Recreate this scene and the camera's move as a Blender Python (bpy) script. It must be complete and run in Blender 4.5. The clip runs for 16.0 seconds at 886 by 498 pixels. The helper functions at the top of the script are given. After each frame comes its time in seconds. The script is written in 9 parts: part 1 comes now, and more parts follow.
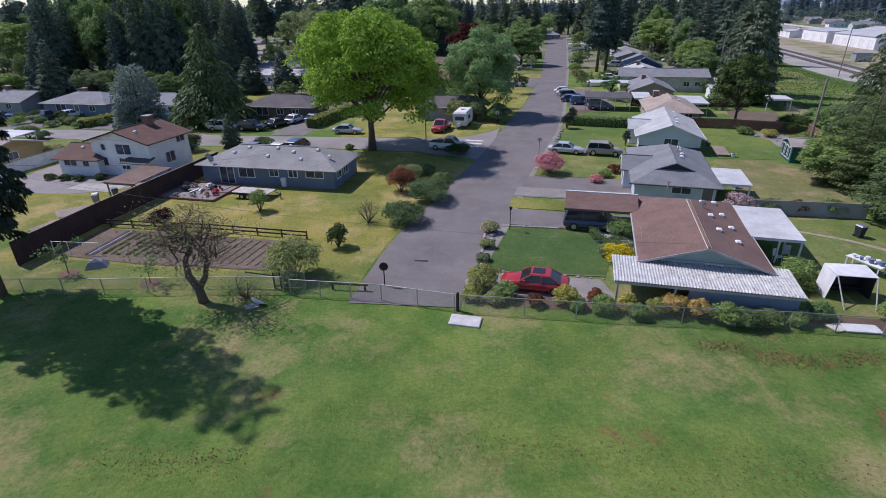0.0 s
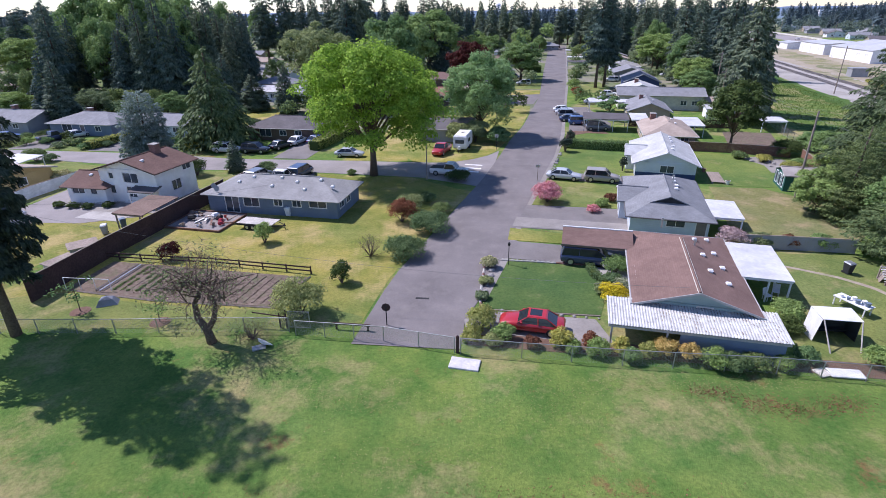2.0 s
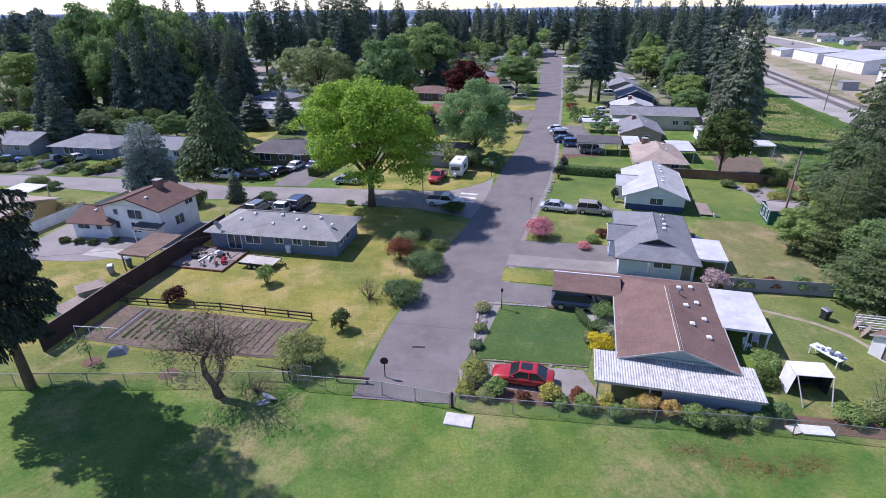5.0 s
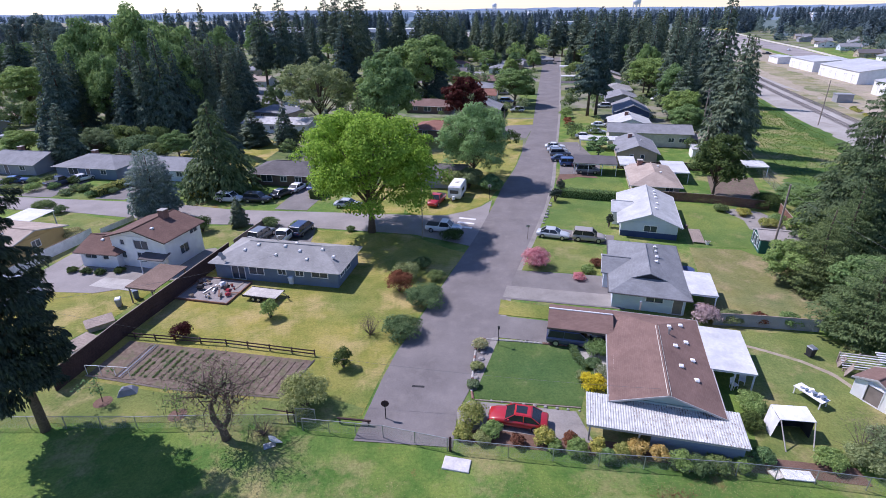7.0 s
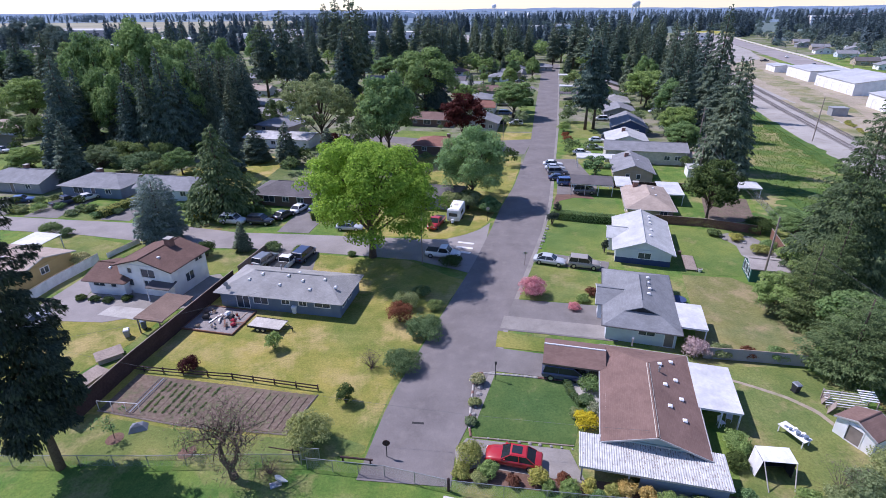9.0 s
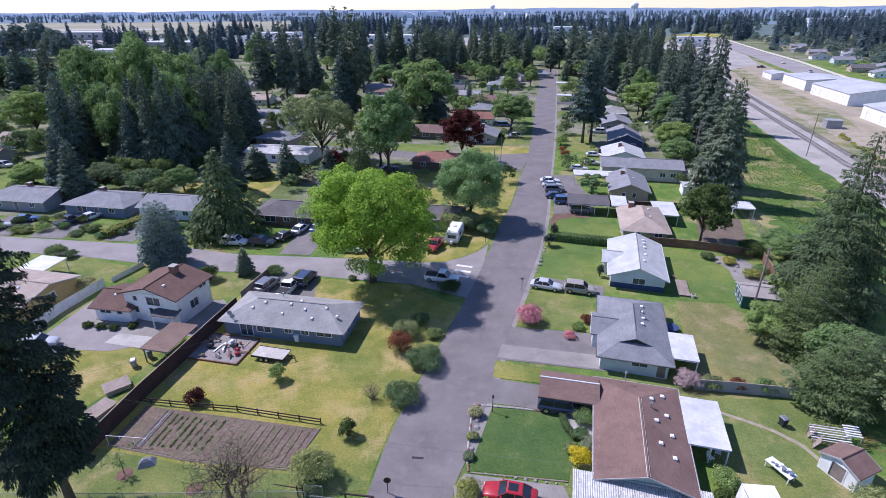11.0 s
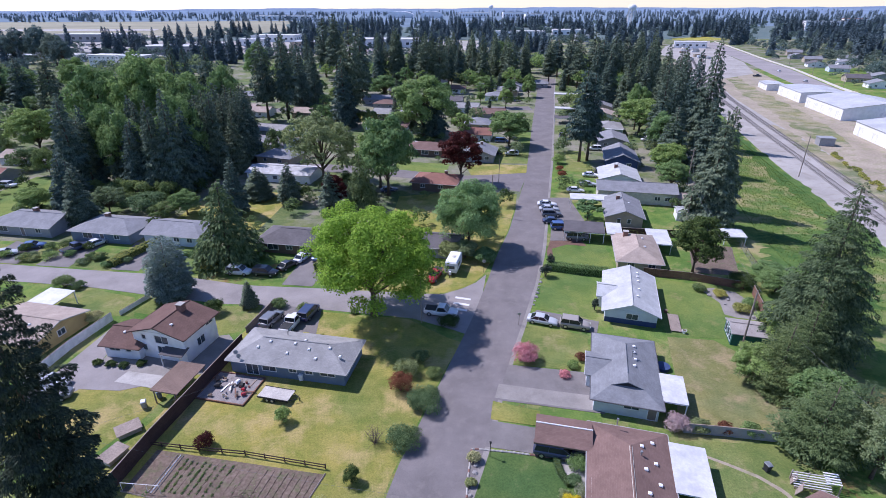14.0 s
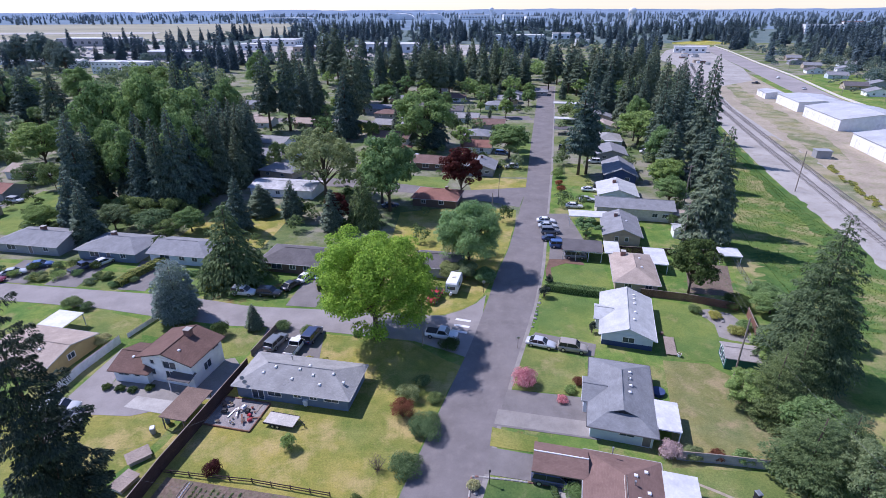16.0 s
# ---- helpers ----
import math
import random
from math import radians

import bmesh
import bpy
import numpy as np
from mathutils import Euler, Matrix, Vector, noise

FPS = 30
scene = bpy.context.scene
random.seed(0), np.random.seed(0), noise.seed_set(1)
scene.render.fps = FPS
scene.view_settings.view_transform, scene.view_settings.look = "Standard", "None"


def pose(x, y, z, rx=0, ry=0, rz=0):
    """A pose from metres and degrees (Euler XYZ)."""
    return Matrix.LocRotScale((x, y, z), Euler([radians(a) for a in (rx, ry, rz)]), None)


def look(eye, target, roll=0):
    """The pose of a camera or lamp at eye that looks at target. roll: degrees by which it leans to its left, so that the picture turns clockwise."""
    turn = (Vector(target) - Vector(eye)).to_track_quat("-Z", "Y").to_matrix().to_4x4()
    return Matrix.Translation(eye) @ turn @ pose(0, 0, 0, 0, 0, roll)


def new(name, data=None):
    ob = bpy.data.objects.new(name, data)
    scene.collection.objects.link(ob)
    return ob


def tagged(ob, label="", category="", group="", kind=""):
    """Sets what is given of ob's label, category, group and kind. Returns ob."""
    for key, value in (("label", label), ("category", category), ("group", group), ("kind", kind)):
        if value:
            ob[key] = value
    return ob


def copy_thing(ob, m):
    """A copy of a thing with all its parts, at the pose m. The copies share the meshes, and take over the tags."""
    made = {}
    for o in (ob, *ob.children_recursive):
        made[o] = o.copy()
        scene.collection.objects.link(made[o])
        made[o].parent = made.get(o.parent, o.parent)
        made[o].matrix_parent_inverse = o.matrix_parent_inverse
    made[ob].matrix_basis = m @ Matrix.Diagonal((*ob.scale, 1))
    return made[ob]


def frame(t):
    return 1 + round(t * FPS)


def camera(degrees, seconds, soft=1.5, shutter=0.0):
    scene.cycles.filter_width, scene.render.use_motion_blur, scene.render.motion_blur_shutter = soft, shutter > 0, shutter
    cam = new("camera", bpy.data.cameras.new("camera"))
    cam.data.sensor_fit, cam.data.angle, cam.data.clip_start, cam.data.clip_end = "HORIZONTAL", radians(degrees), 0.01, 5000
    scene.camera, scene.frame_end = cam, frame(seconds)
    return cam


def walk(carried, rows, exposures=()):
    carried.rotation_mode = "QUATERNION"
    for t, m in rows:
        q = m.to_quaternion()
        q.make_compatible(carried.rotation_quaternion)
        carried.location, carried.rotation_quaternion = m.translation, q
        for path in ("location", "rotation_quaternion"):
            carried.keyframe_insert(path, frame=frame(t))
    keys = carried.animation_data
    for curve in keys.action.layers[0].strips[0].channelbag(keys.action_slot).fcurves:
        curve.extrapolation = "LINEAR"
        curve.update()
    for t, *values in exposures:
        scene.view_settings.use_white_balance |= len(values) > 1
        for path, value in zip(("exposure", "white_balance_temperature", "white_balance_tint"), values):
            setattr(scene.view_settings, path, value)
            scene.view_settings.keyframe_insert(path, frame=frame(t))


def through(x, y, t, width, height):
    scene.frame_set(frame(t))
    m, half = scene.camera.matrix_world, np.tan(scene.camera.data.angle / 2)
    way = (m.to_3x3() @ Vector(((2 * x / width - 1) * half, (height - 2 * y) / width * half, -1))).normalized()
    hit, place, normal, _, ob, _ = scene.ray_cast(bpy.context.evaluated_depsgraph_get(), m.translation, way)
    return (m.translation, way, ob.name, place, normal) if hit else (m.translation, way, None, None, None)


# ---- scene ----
cam = camera(80.9, 16.0, soft=0.5)
# t, x, y, z, yaw, pitch, lean to the right
ROWS = [
    (0.0, 0.003, 0.003, 18.295, 0.43, -25.04, 0.84),
    (0.5, -0.002, -0.013, 19.107, 0.47, -25.04, 0.80),
    (1.0, 0.000, -0.012, 19.863, 0.49, -25.05, 0.77),
    (1.5, 0.009, -0.008, 20.585, 0.47, -25.03, 0.77),
    (2.0, 0.021, -0.030, 21.318, 0.43, -24.54, 0.76),
    (2.5, 0.039, -0.019, 22.063, 0.39, -24.58, 0.77),
    (3.0, 0.068, -0.001, 22.788, 0.35, -24.63, 0.75),
    (3.5, 0.116, 0.005, 23.539, 0.28, -24.68, 0.71),
    (4.0, 0.148, 0.024, 24.388, 0.21, -24.73, 0.69),
    (6.5, 0.339, 0.140, 29.366, -0.00, -24.81, 0.72),
    (7.0, 0.345, 0.167, 30.435, -0.00, -24.82, 0.70),
    (7.5, 0.332, 0.153, 31.488, 0.00, -24.82, 0.68),
    (8.0, 0.321, 0.154, 32.564, -0.01, -24.83, 0.63),
    (8.5, 0.332, 0.155, 33.675, -0.05, -24.86, 0.57),
    (9.0, 0.382, 0.155, 34.762, -0.11, -24.88, 0.53),
    (11.5, 0.374, 0.394, 40.035, -0.33, -24.97, 0.40),
    (12.0, 0.341, 0.460, 41.042, -0.38, -25.00, 0.36),
    (12.5, 0.283, 0.537, 42.069, -0.42, -25.03, 0.32),
    (13.0, 0.260, 0.618, 43.181, -0.49, -25.05, 0.30),
    (13.5, 0.237, 0.671, 44.223, -0.53, -25.09, 0.27),
    (14.0, 0.209, 0.699, 45.295, -0.53, -25.12, 0.25),
    (14.5, 0.216, 0.699, 46.378, -0.53, -25.12, 0.23),
    (15.0, 0.204, 0.676, 47.437, -0.51, -25.12, 0.23),
    (15.5, 0.208, 0.648, 48.504, -0.49, -25.08, 0.25),
    (16.0, 0.203, 0.607, 49.552, -0.47, -25.03, 0.28),
]
walk(cam, [(t, pose(x, y, z, 90 + pitch, 0, yaw) @ pose(0, 0, 0, 0, 0, -lean)) for t, x, y, z, yaw, pitch, lean in ROWS],
     exposures=[(0.0, -0.36, 6250, 21), (0.6, -0.12, 6200, 22), (1.6, 0.18, 6150, 23), (3.0, 0.13, 6100, 24), (7.0, 0.09, 6050, 25), (16.0, 0.07, 5850, 25)])


# ---- world, sun and exposure ----
SUN_FROM = Vector((-0.79, 0.43, 1.12)).normalized()
world = bpy.data.worlds.new("world")
scene.world = world
world.use_nodes = True
wn = world.node_tree.nodes
sky = wn.new("ShaderNodeTexSky")
sky.sky_type, sky.sun_disc = "NISHITA", False
sky.sun_elevation, sky.sun_rotation = radians(51), radians(-63)
sky.air_density, sky.dust_density, sky.ozone_density = 1.0, 0.0, 3.0
wn["Background"].inputs["Strength"].default_value = 0.13
cool = wn.new("ShaderNodeMix")
cool.data_type, cool.blend_type = "RGBA", "MULTIPLY"
cool.inputs[0].default_value, cool.inputs[7].default_value = 1.0, (0.94, 0.98, 1.08, 1)
world.node_tree.links.new(sky.outputs[0], cool.inputs[6])
world.node_tree.links.new(cool.outputs[2], wn["Background"].inputs["Color"])
sun = new("sun", bpy.data.lights.new("sun", "SUN"))
sun.data.energy, sun.data.angle, sun.data.color = 4.95, radians(0.53), (1.0, 0.97, 0.93)
sun.matrix_world = look(SUN_FROM * 200, (0, 0, 0))


# ---- materials ----
def shader(name, rough=0.8, metal=0.0, spec=0.3):
    m = bpy.data.materials.new(name)
    m.use_nodes = True
    t = m.node_tree
    b = t.nodes["Principled BSDF"]
    b.inputs["Roughness"].default_value, b.inputs["Metallic"].default_value = rough, metal
    b.inputs["Specular IOR Level"].default_value = spec
    return m, t, b


def noise_node(t, scale, detail=3.0, vec=None, rough=0.55):
    n = t.nodes.new("ShaderNodeTexNoise")
    n.inputs["Scale"].default_value, n.inputs["Detail"].default_value, n.inputs["Roughness"].default_value = scale, detail, rough
    t.links.new(vec or place(t), n.inputs["Vector"])
    return n.outputs["Fac"]


def place(t):
    if "where" not in t.nodes:
        g = t.nodes.new("ShaderNodeNewGeometry")
        g.name = "where"
    return t.nodes["where"].outputs["Position"]


def ramp(t, fac, *stops):
    r = t.nodes.new("ShaderNodeValToRGB")
    e = r.color_ramp.elements
    while len(e) < len(stops):
        e.new(0.5)
    for k, (p, c) in zip(e, stops):
        k.position, k.color = p, (*c, 1) if len(c) == 3 else c
    t.links.new(fac, r.inputs[0])
    return r.outputs[0]


def mix(t, fac, a, b, kind="MIX"):
    n = t.nodes.new("ShaderNodeMix")
    n.data_type, n.blend_type = "RGBA", kind
    for sock, v in ((n.inputs[0], fac), (n.inputs[6], a), (n.inputs[7], b)):
        if isinstance(v, bpy.types.NodeSocket):
            t.links.new(v, sock)
        elif isinstance(v, (int, float)):
            sock.default_value = v
        else:
            sock.default_value = (*v, 1)
    return n.outputs[2]


def bump(t, b, height, strength, distance=0.05):
    n = t.nodes.new("ShaderNodeBump")
    n.inputs["Strength"].default_value, n.inputs["Distance"].default_value = strength, distance
    t.links.new(height, n.inputs["Height"])
    t.links.new(n.outputs[0], b.inputs["Normal"])


def surface(name, c1, c2, fine=8.0, coarse=0.4, rough=0.85, metal=0.0, spec=0.3, relief=0.3, dirt=None, dirt_amount=0.35):
    """Two tones at a fine and a coarse scale, stains of a third."""
    m, t, b = shader(name, rough, metal, spec)
    col = ramp(t, noise_node(t, fine, 4), (0.3, c1), (0.7, c2))
    big = ramp(t, noise_node(t, coarse, 3), (0.3, (0.82, 0.82, 0.82)), (0.7, (1.12, 1.12, 1.12)))
    col = mix(t, 1.0, col, big, "MULTIPLY")
    if dirt:
        f = ramp(t, noise_node(t, coarse * 2.7 + 0.1, 5, rough=0.7), (0.5, (0, 0, 0)), (0.72, (dirt_amount,) * 3))
        col = mix(t, f, col, dirt)
    t.links.new(col, b.inputs["Base Color"])
    bump(t, b, noise_node(t, fine * 2, 4), relief, 0.03)
    return m


def grass(name, lush, plain, dry, dry_from=0.5, coarse=0.12, bare=None):
    """Mown grass: clumps, clover flecks, worn dry patches and, if given, bare reddish spots."""
    m, t, b = shader(name, 0.95, 0, 0.1)
    col = ramp(t, noise_node(t, 0.3, 6, rough=0.7), (0.38, lush), (0.6, plain))
    broad = ramp(t, noise_node(t, 0.06, 3), (0.4, (0.82, 0.9, 0.86)), (0.6, (1.2, 1.12, 1.05)))
    col = mix(t, 1.0, col, broad, "MULTIPLY")
    cool = ramp(t, noise_node(t, 0.11, 4), (0.45, (1, 1, 1)), (0.65, (0.88, 0.98, 1.08)))
    col = mix(t, 1.0, col, cool, "MULTIPLY")
    worn = ramp(t, noise_node(t, coarse, 7, rough=0.72), (dry_from, (0, 0, 0)), (dry_from + 0.13, (0.9, 0.9, 0.9)))
    col = mix(t, worn, col, dry)
    if bare:
        spots = ramp(t, noise_node(t, coarse * 1.7, 8, rough=0.78), (0.58, (0, 0, 0)), (0.67, (0.75, 0.75, 0.75)))
        col = mix(t, spots, col, bare)
    fine = ramp(t, noise_node(t, 4.2, 7, rough=0.85), (0.32, (0.62, 0.65, 0.62)), (0.5, (1, 1, 1)), (0.68, (1.36, 1.34, 1.25)))
    col = mix(t, 1.0, col, fine, "MULTIPLY")
    t.links.new(col, b.inputs["Base Color"])
    bump(t, b, noise_node(t, 9.0, 5, rough=0.8), 0.8, 0.1)
    return m


def foliage(name, dark, light, through=0.35):
    """Leaves: each its own tone, each plant its own tint; light passes through."""
    m, t, b = shader(name, 0.7, 0, 0.12)
    g = t.nodes.new("ShaderNodeNewGeometry")
    o = t.nodes.new("ShaderNodeObjectInfo")
    col = ramp(t, g.outputs["Random Per Island"], (0.0, dark), (1.0, light))
    tint = ramp(t, o.outputs["Random"], (0.0, (0.74, 0.82, 0.88)), (1.0, (1.25, 1.14, 0.92)))
    col = mix(t, 1.0, col, tint, "MULTIPLY")
    t.links.new(col, b.inputs["Base Color"])
    tr = t.nodes.new("ShaderNodeBsdfTranslucent")
    t.links.new(col, tr.inputs["Color"])
    mx = t.nodes.new("ShaderNodeMixShader")
    mx.inputs[0].default_value = through
    t.links.new(b.outputs[0], mx.inputs[1])
    t.links.new(tr.outputs[0], mx.inputs[2])
    t.links.new(mx.outputs[0], t.nodes["Material Output"].inputs[0])
    return m


def shingles(name, c1, c2, row=0.16):
    """Asphalt shingles: courses that follow the slope, each tab its own tone, streaks of wear."""
    m, t, b = shader(name, 0.9, 0, 0.2)
    tc = t.nodes.new("ShaderNodeTexCoord")
    br = t.nodes.new("ShaderNodeTexBrick")
    br.inputs["Scale"].default_value = 1.0
    c2 = [a + 0.55 * (b - a) for a, b in zip(c1, c2)]
    br.inputs["Brick Width"].default_value, br.inputs["Row Height"].default_value = 0.33, row
    br.inputs["Mortar Size"].default_value, br.inputs["Bias"].default_value = 0.012, 0.0
    br.inputs["Color1"].default_value, br.inputs["Color2"].default_value = (*c1, 1), (*c2, 1)
    br.inputs["Mortar"].default_value = (*[v * 0.94 for v in c1], 1)
    t.links.new(tc.outputs["UV"], br.inputs["Vector"])
    wear = ramp(t, noise_node(t, 0.5, 5, rough=0.7), (0.3, (0.8, 0.8, 0.8)), (0.7, (1.15, 1.15, 1.15)))
    col = mix(t, 1.0, br.outputs["Color"], wear, "MULTIPLY")
    t.links.new(col, b.inputs["Base Color"])
    bump(t, b, noise_node(t, 20, 3), 0.4, 0.02)
    return m


def siding(name, c, step=0.2):
    """Lapped boards, painted, lightly soiled."""
    m, t, b = shader(name, 0.6, 0, 0.3)
    w = t.nodes.new("ShaderNodeTexWave")
    w.wave_type, w.bands_direction, w.wave_profile = "BANDS", "Z", "SAW"
    w.inputs["Scale"].default_value = 0.314 / step
    t.links.new(place(t), w.inputs["Vector"])
    soil = ramp(t, noise_node(t, 0.8, 5), (0.35, [v * 0.86 for v in c]), (0.7, c))
    t.links.new(soil, b.inputs["Base Color"])
    bump(t, b, w.outputs["Fac"], 0.5, 0.02)
    return m


def plain(name, c, rough=0.5, metal=0.0, spec=0.4):
    return surface(name, [v * 0.94 for v in c], [min(v * 1.05, 0.9) for v in c], 14, 1.2, rough, metal, spec, 0.08)


def car_paint(name, c):
    m, t, b = shader(name, 0.35, 0.0, 0.5)
    dust = ramp(t, noise_node(t, 3, 4), (0.35, c), (0.8, [v * 0.9 + 0.015 for v in c]))
    t.links.new(dust, b.inputs["Base Color"])
    b.inputs["Coat Weight"].default_value, b.inputs["Coat Roughness"].default_value = 0.8, 0.06
    return m


def glass(name, c, rough=0.08):
    m, t, b = shader(name, rough, 0.0, 0.6)
    col = ramp(t, noise_node(t, 2, 2), (0.3, c), (0.7, [v * 1.3 for v in c]))
    t.links.new(col, b.inputs["Base Color"])
    return m


PARK = grass("park_grass", (0.088, 0.168, 0.038), (0.165, 0.23, 0.058), (0.325, 0.28, 0.13), 0.5, 0.1, (0.24, 0.11, 0.06))
YARD_DRY = grass("dry_lawn", (0.19, 0.21, 0.05), (0.3, 0.27, 0.08), (0.43, 0.335, 0.15), 0.5, 0.13)
YARD = grass("yard_grass", (0.15, 0.188, 0.056), (0.22, 0.235, 0.078), (0.31, 0.27, 0.13), 0.53, 0.2)
WORN = grass("worn_lawn", (0.195, 0.19, 0.075), (0.26, 0.235, 0.1), (0.33, 0.265, 0.155), 0.5, 0.16)
VIVID = grass("lush_lawn", (0.122, 0.18, 0.05), (0.168, 0.217, 0.063), (0.235, 0.235, 0.095), 0.56, 0.25)
DEEP = grass("deep_green_lawn", (0.075, 0.13, 0.042), (0.105, 0.16, 0.052), (0.2, 0.2, 0.1), 0.58, 0.3)
ROUGH_GREEN = grass("rough_meadow", (0.085, 0.155, 0.04), (0.17, 0.22, 0.06), (0.34, 0.29, 0.15), 0.48, 0.1)
SUBURB = grass("garden_ground", (0.095, 0.135, 0.052), (0.15, 0.18, 0.07), (0.28, 0.255, 0.21), 0.45, 0.045)
ASPHALT = surface("worn_asphalt", (0.168, 0.151, 0.15), (0.21, 0.19, 0.188), 12, 0.22, 0.9, relief=0.25, dirt=(0.26, 0.235, 0.225), dirt_amount=0.5)
ASPHALT_PALE = surface("sun_bleached_asphalt", (0.25, 0.228, 0.224), (0.305, 0.28, 0.275), 12, 0.22, 0.9, relief=0.25, dirt=(0.33, 0.3, 0.29), dirt_amount=0.5)
ASPHALT_DARK = surface("drive_asphalt", (0.17, 0.155, 0.151), (0.215, 0.198, 0.193), 12, 0.3, 0.9, relief=0.25, dirt=(0.27, 0.25, 0.25))
CONCRETE = surface("concrete", (0.36, 0.34, 0.32), (0.46, 0.44, 0.42), 8, 0.5, 0.9, relief=0.2, dirt=(0.24, 0.22, 0.2))
APRON = surface("pale_worn_asphalt", (0.24, 0.22, 0.205), (0.31, 0.288, 0.27), 9, 0.4, 0.9, relief=0.25, dirt=(0.2, 0.18, 0.17))
PALE_ROAD = surface("pale_road", (0.27, 0.243, 0.236), (0.345, 0.312, 0.305), 2, 0.05, 0.9)
SHED_ROOF = surface("weathered_shed_felt", (0.3, 0.27, 0.255), (0.4, 0.365, 0.35), 6, 0.5, 0.9, relief=0.3, dirt=(0.22, 0.2, 0.18))
GRAVEL = surface("rail_gravel", (0.325, 0.303, 0.28), (0.43, 0.404, 0.376), 3, 0.06, 0.95, relief=0.6, dirt=(0.25, 0.225, 0.19), dirt_amount=0.8)
DIRT = surface("bare_earth", (0.30, 0.25, 0.19), (0.42, 0.36, 0.28), 1.5, 0.07, 0.95, relief=0.6, dirt=(0.2, 0.22, 0.09), dirt_amount=0.8)
SOIL = surface("garden_soil", (0.115, 0.082, 0.064), (0.215, 0.165, 0.132), 3, 0.35, 0.95, relief=0.9, dirt=(0.1, 0.13, 0.05), dirt_amount=0.75)
BARK_BED = surface("bark_mulch", (0.13, 0.075, 0.055), (0.21, 0.13, 0.1), 9, 0.5, 0.95, relief=0.8)
ROAD_PAINT = surface("road_paint", (0.66, 0.66, 0.68), (0.8, 0.8, 0.8), 10, 1.0, 0.7, dirt=(0.35, 0.34, 0.35), dirt_amount=0.5)
EAVE_DARK = plain("dark_eave_paint", (0.1, 0.095, 0.1), 0.7)
EAVE_BROWN = plain("brown_eave_paint", (0.085, 0.05, 0.042), 0.7)
EAVE_WHITE = plain("chalky_eave_paint", (0.6, 0.6, 0.61), 0.7)
EAVE = plain("weathered_eave_paint", (0.4, 0.39, 0.385), 0.7)
WHITE = plain("white_paint", (0.8, 0.8, 0.82))
OFFWHITE = plain("cream_paint", (0.66, 0.62, 0.55))
GREY_METAL = plain("galvanised_steel", (0.42, 0.43, 0.44), 0.45, 0.7)
DARK = plain("dark_interior", (0.03, 0.032, 0.036), 0.8)
BLACK = plain("black_rubber", (0.025, 0.025, 0.028), 0.75)
RIM = plain("alloy_rim", (0.55, 0.55, 0.57), 0.3, 0.8)
PANE = glass("window_glass", (0.05, 0.065, 0.085))
CAR_GLASS = glass("tinted_glass", (0.02, 0.024, 0.03), 0.05)
WOOD = surface("weathered_wood", (0.24, 0.19, 0.16), (0.36, 0.3, 0.26), 6, 0.6, 0.9, relief=0.4)
WOOD_RED = surface("redwood_stain", (0.17, 0.085, 0.06), (0.26, 0.14, 0.1), 6, 0.6, 0.85, relief=0.4, dirt=(0.1, 0.07, 0.06))
FENCE_DARK = surface("dark_fence_boards", (0.05, 0.03, 0.03), (0.085, 0.05, 0.047), 6, 0.5, 0.9, relief=0.4)
BARK = surface("tree_bark", (0.09, 0.065, 0.05), (0.17, 0.13, 0.105), 7, 1.0, 0.95, relief=0.9)
ROOF_BROWN = shingles("brown_shingles", (0.19, 0.122, 0.104), (0.24, 0.158, 0.138))
ROOF_UMBER = shingles("umber_shingles", (0.145, 0.088, 0.074), (0.19, 0.12, 0.102))
ROOF_GREY = shingles("grey_shingles", (0.235, 0.238, 0.255), (0.3, 0.303, 0.32))
ROOF_BLUEGREY = shingles("pale_grey_shingles", (0.29, 0.286, 0.285), (0.365, 0.36, 0.358))
ROOF_SLATE = shingles("slate_grey_shingles", (0.215, 0.222, 0.238), (0.275, 0.282, 0.298))
ROOF_WHITE = shingles("white_shingles", (0.46, 0.467, 0.472), (0.54, 0.548, 0.553))
ROOF_TAN = shingles("tan_shingles", (0.38, 0.31, 0.265), (0.46, 0.385, 0.33))
ROOF_DARK = shingles("dark_shingles", (0.13, 0.12, 0.125), (0.18, 0.165, 0.17))
ROOF_RED = shingles("red_brown_shingles", (0.25, 0.125, 0.1), (0.31, 0.165, 0.13))
ROOF_METAL = surface("white_sheet_metal", (0.53, 0.54, 0.55), (0.63, 0.63, 0.64), 3, 0.5, 0.55, 0.0, 0.5, 0.1, dirt=(0.42, 0.38, 0.34), dirt_amount=0.4)
CORRUGATED = surface("littered_sheet_metal", (0.48, 0.48, 0.475), (0.6, 0.6, 0.59), 3, 1.5, 0.6, 0.0, 0.4, 0.1, dirt=(0.3, 0.27, 0.24), dirt_amount=0.3)
SIDE_BLUE = siding("slate_blue_siding", (0.17, 0.225, 0.31))
SIDE_WHITE = siding("white_siding", (0.9, 0.9, 0.91))
SIDE_TEAL = siding("pale_teal_siding", (0.33, 0.43, 0.43))
SIDE_PALE = siding("pale_blue_siding", (0.64, 0.7, 0.76))
SIDE_TAN = siding("tan_siding", (0.48, 0.4, 0.31))
SIDE_OCHRE = siding("ochre_siding", (0.5, 0.37, 0.17))
SIDE_NAVY = siding("navy_siding", (0.05, 0.08, 0.19))
SIDE_GREY = siding("grey_siding", (0.34, 0.35, 0.37))
SIDE_BROWN = siding("brown_siding", (0.17, 0.12, 0.1))
SIDE_GREEN = siding("green_siding", (0.03, 0.13, 0.11))
TEAL_TRIM = plain("teal_trim", (0.02, 0.22, 0.2))
